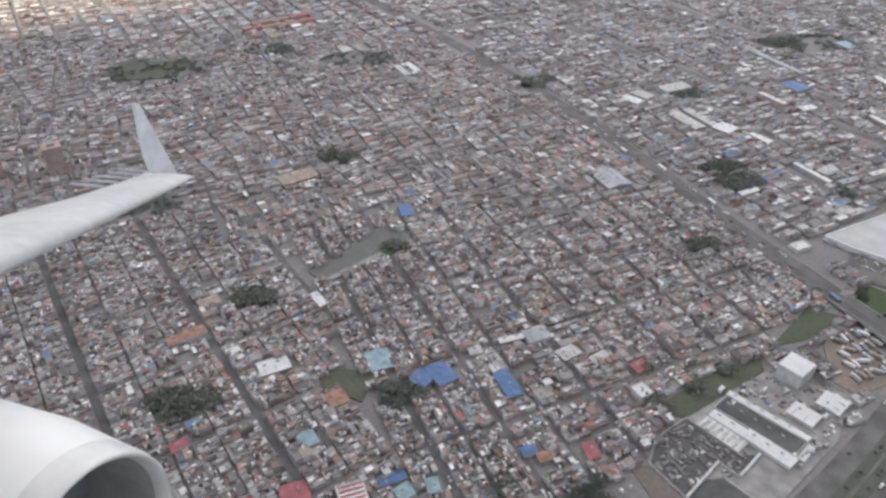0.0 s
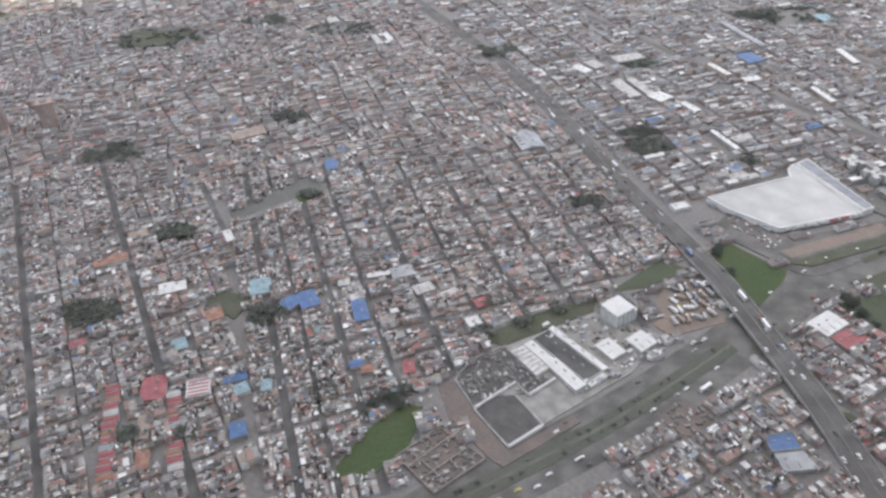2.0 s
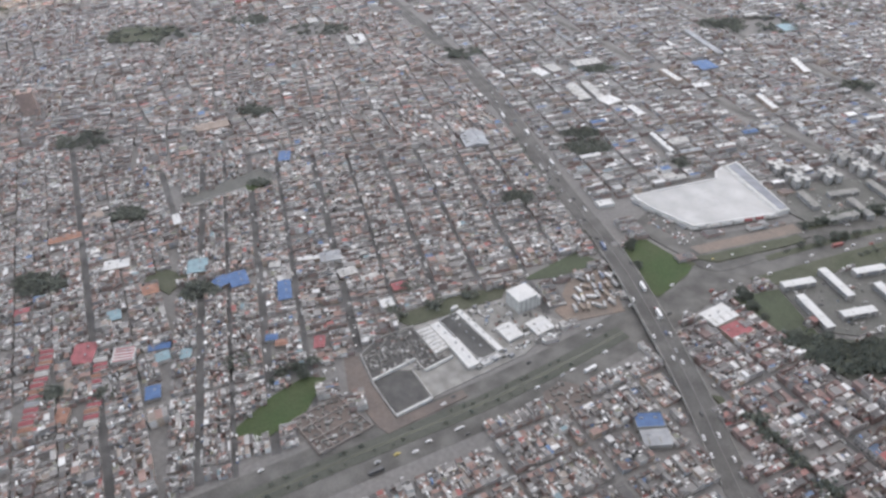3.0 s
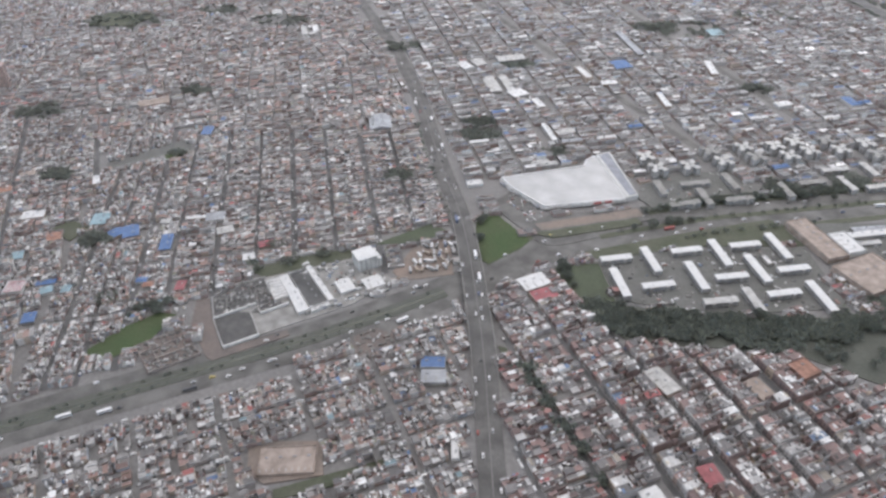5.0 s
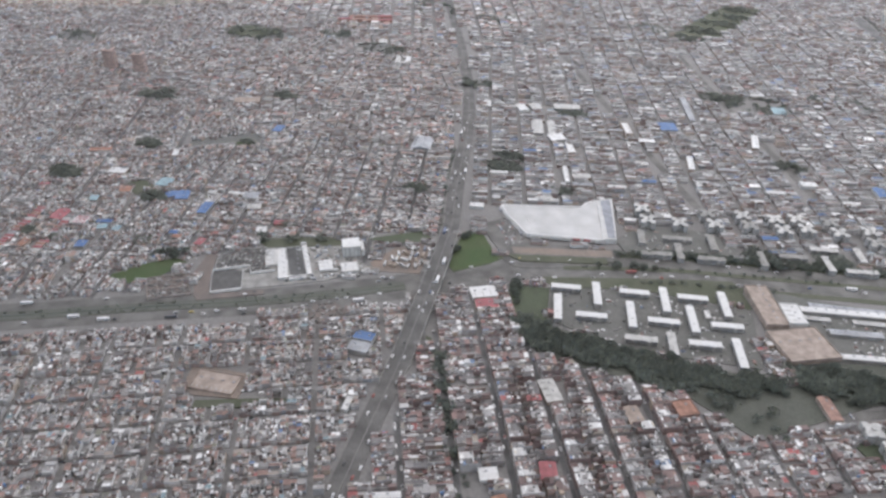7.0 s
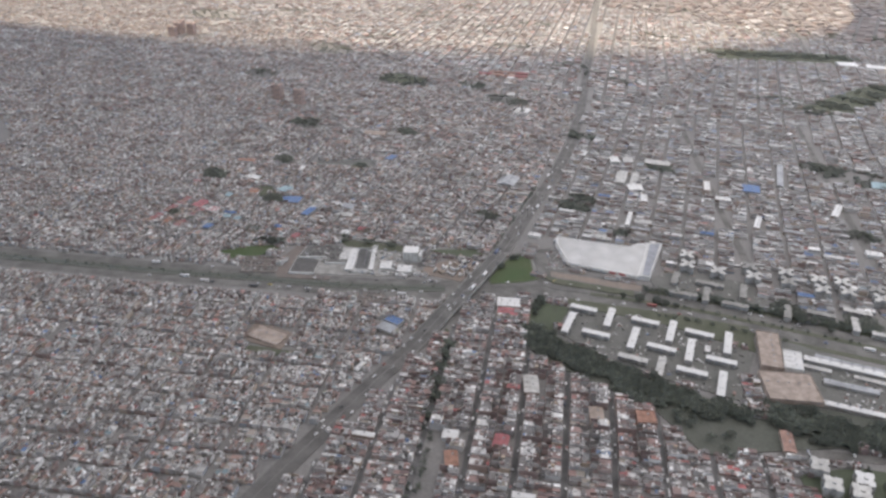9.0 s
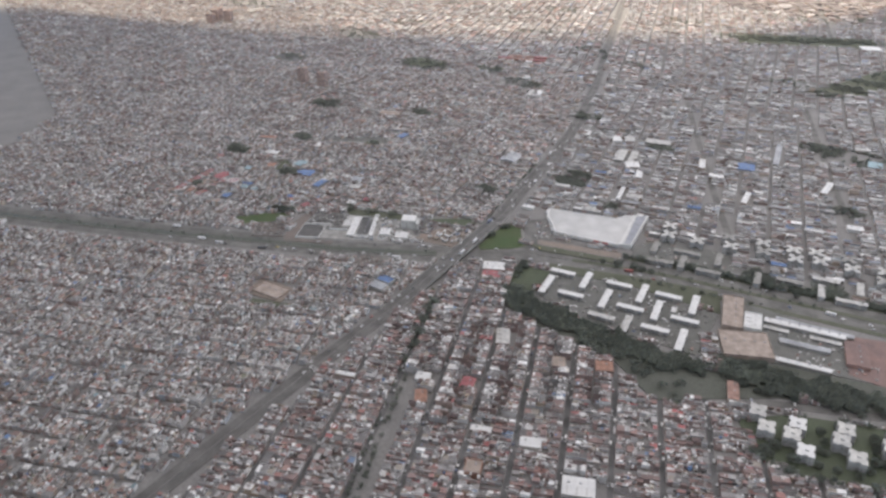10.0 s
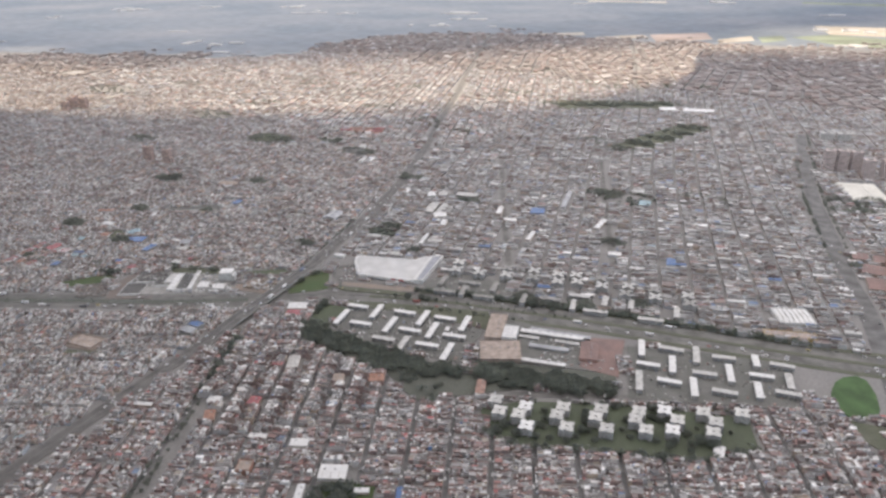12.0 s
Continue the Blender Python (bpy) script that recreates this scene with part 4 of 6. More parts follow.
hall("convent_wing", "long wing with an orange tiled roof", "school", [(758, 144.6), (790, 164.7), (795, 157.7), (763, 137.6)], 3.6, brick, orange_tile, 2.5)
hall("convent_wing", "long wing with an orange tiled roof", "school", [(790, 163.7), (797, 159.7), (817, 129.5), (810, 125.5)], 3.6, brick, orange_tile, 2.5)
hall("convent_wing", "wing with an orange tiled roof by a garden", "school", [(770, 143.6), (777, 147.6), (795, 119.5), (788, 114.4)], 3.6, brick, orange_tile, 2.5)
hall("house_block", "house block with a bright blue roof", "house", [(-12, 395.6), (-3, 409.7), (9, 390.5), (0, 377.4)], 4.2, brick, blue_sheet, 0.8)
hall("house_block", "house block with a faded blue roof", "house", [(-24, 389), (-16, 401.1), (-8, 389), (-16, 377)], 3.6, brick, blue_sheet, 0.5)
hall("house_block", "narrow block with a blue corrugated roof", "house", [(36, 392.5), (46, 397.6), (56, 373.4), (46, 366.4)], 4.2, concrete, blue_sheet, 0.5)
hall("house_block", "small house with a blue roof", "house", [(-45, 632.4), (-34, 638.5), (-28, 616.3), (-40, 611.3)], 3.6, concrete, blue_sheet, 0.5)
hall("house_block", "block with a pale teal roof", "house", [(-61, 416.2), (-43, 421.2), (-36, 401.1), (-53, 396.1)], 3.6, brick, teal_sheet, 0.8)
hall("house_block", "low house with a blue roof", "house", [(-22, 256.2), (-12, 260.3), (-6, 248.2), (-16, 243.2)], 3.6, concrete, blue_sheet, 0.4)
hall("house_block", "white corner house with a flat roof", "house", [(133, 376.4), (143, 382.5), (149, 371.4), (139, 365.3)], 5.4, white_wall, pale_roof)
hall("shop", "small red-roofed shop among houses", "shop", [(138, 402.6), (150, 409.6), (155, 400.6), (143, 393.5)], 3, brick, red_sheet, 0.5)
hall("sports_hall", "long tan-roofed sports hall", D, [(-178, 693.6), (-144, 714.7), (-136, 695.6), (-169, 671.4)], 4.2, brick, brick, 3.0)
ribbed = hall("warehouse", "white saw-roofed warehouse beside the avenue", D, [(950, 787.1), (990, 813.3), (1008, 772), (968, 746.8)], 4.8, white_wall, light_concrete)
for k in range(7):
    s = Shape()
    s.gable(-19.5 + k * 6.5, 0, 1.9, 20, 4.9, 6.4)
    part("sawtooth", s, pale_roof, ribbed)
hall("warehouse", "long ochre-walled warehouse with a dull brown roof along the avenue", D, [(958, 718), (1016, 746), (1022, 731), (965, 703)], 4.4, material("ochre_wall", (0.42, 0.32, 0.17), 0.8), brick)
for quad in ([(990, 1072), (1012, 1078), (1020, 1050), (998, 1044)], [(1020, 1080), (1046, 1082), (1054, 1052), (1028, 1050)], [(1012, 1030), (1050, 1036), (1062, 1000), (1024, 994)], [(1030, 980), (1066, 986), (1082, 944), (1040, 940)]):
    hall("brick_block", "low red-brown brick building beside the wide avenue", D, quad, 4.6, brick, red_clay, 0.6)
hall("stadium_hall", "very large cream-roofed hall among trees", D, [(880, 1466), (943, 1492), (1000, 1385), (925, 1358)], 5, white_wall, material("cream_sheet", (0.5, 0.49, 0.45), 0.7, scale=0.02, fine=0.3, spread=0.08))
hall("works", "white flat-roofed works beside an avenue", D, [(180, 891.9), (190, 895.9), (200, 873.8), (190, 868.7)], 4.8, white_wall, pale_roof, 1.0)
hall("works", "small white roof beside an avenue", D, [(196, 899), (210, 905), (214, 895), (200, 888.9)], 4.2, slab_wall, light_concrete, 0.8)
hall("works", "white factory roofs beside an avenue", D, [(232, 901), (244, 910.1), (262, 889.9), (250, 880.8)], 4.8, white_wall, pale_roof, 1.2)
hall("works", "grey factory roof beside an avenue", D, [(250, 916.1), (264, 926.2), (278, 906), (266, 895.9)], 4.8, slab_wall, light_concrete, 1.0)
hall("works", "tall works block with pale weathered roof", D, [(286, 933.3), (326, 951.5), (335, 929.2), (296, 912.1)], 6.6, slab_wall, light_concrete)
hall("works", "long white works roof beside trees", D, [(280, 854.7), (296, 859.7), (318, 812.4), (303, 805.3)], 4.2, slab_wall, light_concrete, 1.0)
hall("works", "white works roof beside trees", D, [(303, 862.7), (314, 866.8), (336, 818.4), (326, 814.4)], 4.2, slab_wall, light_concrete, 1.0)
hall("vaulted_hall", "grey vaulted hall beside an avenue", D, [(159, 697.4), (184, 708.5), (198, 674.2), (173, 660.1)], 4.8, slab_wall, grey_sheet, 3.5)
hall("works", "row of white halls between park trees", D, [(262, 1980.4), (300, 2008.6), (322, 1968.3), (284, 1943)], 5.4, white_wall, pale_roof, 1.0)
for quad in ([(60, 4600), (120, 4640), (150, 4540), (90, 4500)], [(200, 4640), (280, 4670), (310, 4560), (230, 4530)], [(320, 4600), (380, 4620), (400, 4520), (340, 4500)]):
    hall("works", "pale works among dry fields", D, quad, 9, white_wall, light_concrete, 1.0)
for quad in ([(-2026, 1223), (-2027, 1304), (-1960, 1276), (-1955, 1200)], [(-1340, 1040), (-1370, 1118), (-1345, 1110), (-1315, 1032)], [(-2208, 1788), (-2137, 1883), (-2095, 1860), (-2178, 1772)]):
    hall("works", "long grey works roof in the sunlit suburbs", D, quad, 5, concrete, concrete, 1.0)
hall("works", "long white hall between park trees", D, [(330, 2003.6), (410, 2038.9), (425, 2003.6), (345, 1968.3)], 5.4, white_wall, pale_roof, 1.0)
hall("works", "white roofs beside a dark grove", D, [(-70, 1020.9), (-62, 1024.9), (-44, 988.7), (-52, 984.6)], 4.8, white_wall, light_concrete, 0.8)
hall("works", "narrow white roof beside a dark grove", D, [(-54, 1031.9), (-46, 1035.9), (-30, 1003.7), (-38, 999.7)], 4.2, white_wall, pale_roof, 0.8)
hall("works", "white-roofed hall beyond a dark grove", D, [(-160, 1099.5), (-146, 1107.6), (-134, 1087.4), (-148, 1079.4)], 4.8, white_wall, light_concrete, 0.8)
hall("stand", "long low pale stand beside a playing field", "stand", [(-103, 513.2), (-58, 554.3), (-54, 549.3), (-99, 508.2)], 2.1, slab_wall, concrete)


def roofed(shade, mat, pts, high):
    """A larger building among the small houses, told apart by its roof."""
    hall("long_house" if "long" in shade else "flat_house", shade + " roofed building among dense small houses", "building", pts, high, (slab_wall, brick, white_wall)[int(pts[0][0]) % 3], mat, 0.7 if high < 9 else 0.0)


roofed("white", pale_roof, [(327, 807.3), (338, 827.4), (352, 810.3), (343, 789.1)], 4.8)
roofed("white", pale_roof, [(358, 795.2), (364, 803.2), (382, 772), (377, 763.9)], 4.8)
roofed("tall white", pale_roof, [(409, 901.9), (418, 908), (438, 869.4), (430, 863.3)], 9.6)
roofed("white", pale_roof, [(448, 867.7), (469, 875.8), (474, 863.7), (453, 855.6)], 4.8)
roofed("blue", blue_sheet, [(456, 946.3), (481, 954.4), (494, 927.2), (470, 919.1)], 4.8)
roofed("long blue-grey", grey_sheet, [(462, 1075.3), (470, 1079.4), (508, 984.6), (500, 980.6)], 4.8)
roofed("pale grey", light_concrete, [(403, 700.6), (423, 713.7), (429, 703.7), (409, 690.6)], 4.2)
roofed("pale grey", light_concrete, [(384, 615.1), (401, 628.1), (406, 620.1), (389, 608)], 4.2)
roofed("narrow white", pale_roof, [(384, 715.4), (389, 718.4), (409, 675), (404, 672)], 5.4)
roofed("white", pale_roof, [(526, 837.4), (533, 840.4), (546, 799.1), (539, 796.1)], 5.4)
roofed("white", pale_roof, [(677, 834.5), (695, 843.5), (700, 831.4), (682, 822.4)], 4.8)
roofed("white", pale_roof, [(595, 968.5), (604, 971.5), (613, 922.1), (604, 919.1)], 4.8)
roofed("blue", blue_sheet, [(764, 864.7), (776, 869.7), (786, 845.6), (774, 840.5)], 4.8)
roofed("pale blue", teal_sheet, [(605, 1108.6), (623, 1117.7), (633, 1092.5), (614, 1080.4)], 4.8)
roofed("orange", orange_tile, [(-85, 371.9), (-72, 380), (-68, 366.9), (-79, 359.9)], 3.6)
roofed("pale teal", teal_sheet, [(-98, 334.7), (-90, 341.7), (-83, 330.7), (-91, 322.6)], 3.6)
roofed("white", pale_roof, [(-140, 405.1), (-119, 415.2), (-114, 401.1), (-134, 391)], 3.6)
roofed("brown", orange_tile, [(-217, 433.3), (-192, 451.4), (-187, 441.3), (-212, 425.2)], 3.6)
roofed("long white", pale_roof, [(43, 431.3), (62, 438.3), (62, 432.3), (43, 426.2)], 3.6)
roofed("pale pink", light_concrete, [(18, 422.2), (28, 424.2), (30, 416.2), (20, 413.2)], 3.6)
roofed("pale grey", light_concrete, [(85, 416.2), (99, 426.2), (104, 414.2), (90, 406.1)], 3.6)
roofed("pale grey", light_concrete, [(109, 409.1), (123, 419.2), (126, 409.1), (114, 401.1)], 3.6)
roofed("pale blue", teal_sheet, [(-12, 297.5), (-5, 302.5), (-2, 290.4), (-9, 287.4)], 3.6)
roofed("blue", blue_sheet, [(-42, 300.5), (-26, 307.5), (-24, 300.5), (-39, 293.5)], 3.6)
roofed("pale blue", teal_sheet, [(-31, 292.5), (-23, 297.5), (-18, 289.4), (-28, 281.4)], 3.6)
roofed("tan", brick, [(-205, 480.6), (-191, 490.6), (-185, 479.5), (-200, 470.5)], 3.6)
roofed("white", pale_roof, [(-113, 488.6), (-106, 492.6), (-96, 476.5), (-101, 471.5)], 3.6)
roofed("red", red_sheet, [(-182, 328.7), (-172, 334.7), (-167, 325.7), (-178, 320.6)], 3.6)
roofed("grey", grey_sheet, [(62, 440.9), (81, 447.9), (83, 433.8), (65, 424.8)], 4.2)
roofed("long white", pale_roof, [(607, 163.7), (623, 173.8), (628, 168.7), (612, 158.7)], 3.6)
roofed("long white", pale_roof, [(454, 118.4), (475, 131.5), (479, 127.5), (458, 114.4)], 3.6)
roofed("orange", orange_tile, [(535, 159), (544, 166), (557, 153.9), (549, 145.9)], 4.2)
roofed("red brick", brick_red, [(736, 391), (744, 397.1), (758, 372.9), (750, 366.8)], 4.8)
roofed("bright blue", blue_sheet, [(50, 325), (59, 327), (61, 321), (51, 317)], 3)
roofed("orange", orange_tile, [(60, 319), (69, 323), (71, 315), (61, 313)], 3)
roofed("orange", orange_tile, [(-77, 227), (-68, 229), (-64, 214), (-72, 212)], 4)
roofed("tan", brick, [(-90, 258), (-82, 260), (-75, 239), (-83, 238)], 3.4)
roofed("red", red_sheet, [(90, 328), (99, 329), (102, 316), (94, 314)], 3)
roofed("pale grey", light_concrete, [(517, 293), (529, 302), (546, 281), (536, 272)], 4)
roofed("yellowish", brick, [(592, 297), (603, 306), (616, 287), (607, 280)], 4)
roofed("white", pale_roof, [(754, 171), (765, 180), (769, 175), (759, 167)], 4)
roofed("white", pale_roof, [(996, 439.9), (1006, 443.9), (1010, 425.8), (1001, 421.7)], 4.2)

for k, (x, y) in enumerate(((1078, 925), (1072, 965), (1062, 1005), (1052, 1048), (1042, 1092), (1100, 945), (1092, 1000))):
    hall("brick_block", "red brick apartment block beside a wide avenue", "apartment building", rect(x, y, 14, 7, 108), 11 + k % 3, brick_red, orange_tile if k % 2 else brick)

for k, (x, y) in enumerate(((-310, 1195), (-282, 1207), (-255, 1220), (-230, 1234), (-303, 1226), (-275, 1242), (-246, 1260))):
    hall("long_house", "long house row with red clay roofs", "house", rect(x, y, 16, 6, 36), 6, brick_red, red_sheet if k % 3 == 0 else brick_red, 1.2)

# striped hall and the rows of red-roofed houses
striped = hall("market_hall", "hall with a red and white striped roof", D, [(-68, 293.3), (-51, 298.3), (-45, 281.2), (-62, 276.1)], 4.8, white_wall, pale_roof)
for k in range(5):
    s = Shape()
    s.box(-7 + k * 3.5, 0, 0.9, 7.8, 4.92, 5.0)
    part("stripe", s, red_sheet, striped, "red roof stripe")


def town_house(label, roof):
    """A house of a row: its ridge runs across the row, a white party wall stands on one side."""
    ob = thing("town_house", label, "house", group="rows of red-roofed town houses")
    s = Shape()
    s.box(0, 0, 5.0, 2.5, 0, 3.4)
    part("wall", s, white_wall, ob)
    s = Shape()
    s.gable(0, 0, 5.0, 2.5, 3.4, 4.5, over=0.2)
    part("roof", s, roof, ob)
    windows(ob, 5.0, 2.5, 1, 0, 2.6, 4.4, sides=(1, 3))
    s = Shape()
    s.box(0, 2.72, 4.6, 0.16, 0, 4.4)
    part("party_wall", s, white_wall, ob)
    return ob


first = {}
for row, (a, b_, n) in enumerate((((-122, 284), (-90, 206), 14), ((-73, 281), (-46, 218), 12))):
    for k in range(n):
        u = k / (n - 1)
        m = spot(a[0] + (b_[0] - a[0]) * u + (k % 3 - 1) * 0.8, a[1] + (b_[1] - a[1]) * u, 0, 0, 0, 24)
        tone = (0, 0, 1, 0, 2, 0, 0, 1, 0, 3, 0)[(k + row * 4) % 11]
        if tone not in first:
            first[tone] = town_house(("small white town house with a red pitched roof", "small town house with a weathered clay roof", "small white town house with a pale roof", "small town house with a grey sheet roof")[tone], (red_sheet, orange_tile, light_concrete, grey_sheet)[tone])
            first[tone].matrix_basis = m
        else:
            copy_thing(first[tone], m)
TAKEN += [[(-129, 287), (-115, 289), (-82, 203), (-97, 200)], [(-80, 285), (-66, 287), (-39, 216), (-53, 214)]]
hall("house_block", "courtyard block with red roofs", "house", [(-103, 293.5), (-86, 299.5), (-79, 276.4), (-96, 270.3)], 3.6, white_wall, red_sheet, 1.0)

# brick school with long wings
SCH = [("school_hall", "tan brick school hall with a flat roof", [(654, 534.3), (672, 546.4), (703, 488), (684, 474)], 6.3, brick, brick, 0), ("school_hall", "wide tan brick hall with a weathered roof", [(687, 467.5), (728, 497.7), (749, 457.4), (709, 427.2)], 5.6, brick, brick, 0),
       ("school_hall", "white square hall beside brick halls", [(690, 515.2), (704, 527.2), (718, 497), (704, 484.9)], 7.7, white_wall, pale_roof, 0), ("school_wing", "long low wing with a white roof", [(708, 527.3), (784, 555.5), (787, 548.5), (711, 519.3)], 4.9, concrete, pale_roof, 0.8),
       ("school_wing", "long low wing with a white roof", [(746, 464.6), (798, 485.7), (801, 479.7), (749, 458.6)], 4.2, concrete, pale_roof, 0.8), ("school_wing", "long low wing with a grey roof", [(737, 501.8), (783, 519.8), (786, 512.8), (740, 494.7)], 4.2, concrete, grey_sheet, 0.8),
       ("school_wing", "red-roofed wing beside a clay court", [(788, 542.9), (806, 555), (824, 516.8), (806, 504.8)], 4.2, brick_red, red_clay, 1.0), ("school_wing", "long pale wing by the avenue", [(715, 540.4), (790, 564.5), (792, 558.5), (717, 533.4)], 3.5, concrete, grey_sheet, 0.6),
       ("school_wing", "short lean-to with a pale roof before a long wing", [(713, 514.5), (737, 523.5), (739, 518), (715, 509)], 3.2, concrete, light_concrete, 0.4), ("school_wing", "short lean-to with a pale roof before a long wing", [(757, 531), (786, 541.5), (788, 536), (759, 525.5)], 3.2, concrete, light_concrete, 0.4),
       ("guard_house", "small white-roofed house between apartment blocks", [(623, 474), (628.8, 476.9), (634.5, 463.8), (629.2, 460.5)], 3.0, concrete, pale_roof, 0)]
for nme, lab, pts, h, wl, rf, rise in SCH:
    hall(nme, lab, "school", pts, h, wl, rf, rise)

# far brick towers
rose_wall = material("faded_rose_render", (0.47, 0.395, 0.38), 0.9, scale=0.15, fine=2, spread=0.18)
pink_brick = material("pinkish_tower_brick", (0.40, 0.295, 0.265), 0.9, scale=0.15, fine=2, spread=0.2)
for x, y, f in ((-482, 699, 13), (-418, 709, 13), (-1262, 890, 14), (-1230, 915, 14), (-1295, 915, 14), (-1240, 860, 12), (770, 1850, 8), (806, 1866, 8), (840, 1560, 18), (864, 1574, 18), (888, 1590, 17), (922, 1545, 16), (954, 1566, 16), (984, 1578, 15), (1012, 1600, 15)):
    ob = thing("tower_block", "tall brick tower block with window bands", "tower block", x, y, 30, "brick tower blocks")
    hw = 9.5 if -1000 < x < 0 else 11 if f > 8 else 16
    s = Shape()
    s.box(0, 0, hw, 9, 0, f * 2.7)
    part("wall", s, pink_brick if x < 0 else light_concrete if f == 8 else rose_wall, ob)
    s = Shape()
    s.box(0, 0, 4, 4, f * 2.7, f * 2.7 + 3)
    part("roof_house", s, concrete, ob)
    for k in range(f):
        s = Shape()
        s.box(0, 0, hw + 0.05, 9.05, k * 2.7 + 1.1, k * 2.7 + 1.9)
        part("window_band", s, window_glass, ob)
    TAKEN.append(rect(x, y, hw + 3, 12, 30))

# groves: centre, half width and number of trees
WOODS = []


def grove(x, y, r, n):
    WOODS.append(((x, y), r, n))


grove(1008, 1020, 8, 7)
for gx, gy in ((-1378, 1362), (-1345, 1400), (-654, 1807), (-612, 1837), (-986, 1905), (-509, 1482), (-449, 1524), (-873, 1292), (-811, 1336), (253, 2426)):
    grove(gx, gy, 28, 16)
grove(930, 1290, 16, 12)
grove(965, 1310, 16, 12)
grove(998, 1330, 16, 12)
grove(182, 380, 8, 3)
grove(212, 398, 8, 3)
grove(426, 281, 5, 4)
grove(436, 266, 5, 5)
grove(448, 248, 5, 5)
grove(462, 228, 5, 5)
grove(476, 208, 5, 4)
grove(492, 186, 5, 3)
grove(740, 148, 14, 16)
grove(752, 165, 12, 10)
grove(772, 128, 10, 8)
grove(-95, 240, 10, 8)
grove(-48, 245, 8, 6)
grove(505, 355, 22, 60)
grove(545, 358, 22, 60)
grove(590, 365, 18, 45)
grove(640, 372, 16, 30)
grove(690, 392, 14, 25)
grove(734, 415, 18, 60)
grove(776, 430, 21, 75)
grove(820, 451, 21, 75)
grove(856, 471, 12, 35)
grove(478, 366, 12, 26)
grove(612, 352, 18, 40)
grove(668, 374, 16, 36)
grove(700, 345, 26, 4)
grove(655, 352, 16, 5)
grove(-159, 486, 16, 26)
grove(-185, 366, 20, 34)
grove(-33, 374, 14, 24)
grove(313, 677, 22, 30)
grove(-125, 1055, 40, 40)
grove(129, 967, 25, 30)
grove(579, 1113, 50, 50)
grove(-410, 1010, 60, 60)
grove(-40, 1855, 40, 40)
grove(35, 1895, 42, 44)
grove(110, 1945, 42, 44)
grove(185, 2000, 42, 44)
grove(262, 2045, 38, 40)
grove(385, 1465, 30, 24)
grove(405, 1540, 36, 30)
grove(425, 1625, 36, 30)
grove(437, 1705, 36, 30)
grove(448, 1785, 36, 34)
grove(196, 2390, 70, 50)
grove(-728, 1677, 60, 40)
grove(-25, 1384, 36, 30)
grove(-118, 744, 18, 26)
grove(240, 560, 14, 12)
grove(150, 365, 8, 3)
grove(160, 400, 8, 2)
grove(-300, 640, 30, 24)
grove(-700, 800, 40, 30)
grove(-800, 1100, 60, 40)
grove(-200, 1400, 60, 50)
grove(300, 1500, 40, 30)
grove(-1000, 1700, 120, 80)
grove(0, 2300, 130, 80)
grove(-500, 2400, 120, 70)
grove(40, 290, 8, 6)
grove(660, 880, 18, 14)
grove(-1500, 1150, 80, 50)
grove(-250, 1950, 70, 50)
grove(700, 1200, 40, 30)
grove(930, 1352, 34, 50)
grove(975, 1372, 30, 40)
grove(-44, 562, 7, 6)
grove(660, 612, 16, 22)
grove(735, 640, 16, 20)
grove(800, 690, 12, 14)
grove(305, 712, 16, 34)
grove(325, 918, 18, 24)
grove(525, 1117, 30, 30)
grove(409, 648, 10, 10)
grove(-262, 1095, 30, 24)
TAKEN += [[(cx + 1.35 * r * math.cos(i * math.tau / 14), cy + 0.85 * r * math.sin(i * math.tau / 14)) for i in range(14)] for (cx, cy), r, n in WOODS if 8 < r and cy < 1200 and n > 9]

# ---- houses by districts ----
def inside(pts, xs, ys):
    ok = np.zeros(len(xs), bool)
    n = len(pts)
    for i in range(n):
        (x0, y0), (x1, y1) = pts[i], pts[(i + 1) % n]
        if y0 == y1:
            continue
        cond = ((ys < y0) != (ys < y1)) & (xs < (x1 - x0) * (ys - y0) / (y1 - y0) + x0)
        ok ^= cond
    return ok


def near_line(line, xs, ys, r):
    best = np.full(len(xs), 1e9)
    for (x0, y0), (x1, y1) in zip(line, line[1:]):
        dx, dy = x1 - x0, y1 - y0
        t = np.clip(((xs - x0) * dx + (ys - y0) * dy) / (dx * dx + dy * dy + 1e-9), 0, 1)
        best = np.minimum(best, (xs - x0 - t * dx) ** 2 + (ys - y0 - t * dy) ** 2)
    return best < r * r


def side_of(line, xs, ys):
    """True to the right of a line that runs away in y."""
    ly, lx = np.array([p[1] for p in line]), np.array([p[0] for p in line])
    o = np.argsort(ly)
    return xs > np.interp(ys, ly[o], lx[o])


def above(line, xs, ys):
    lx, ly = np.array([p[0] for p in line]), np.array([p[1] for p in line])
    o = np.argsort(lx)
    return ys > np.interp(xs, lx[o], ly[o])


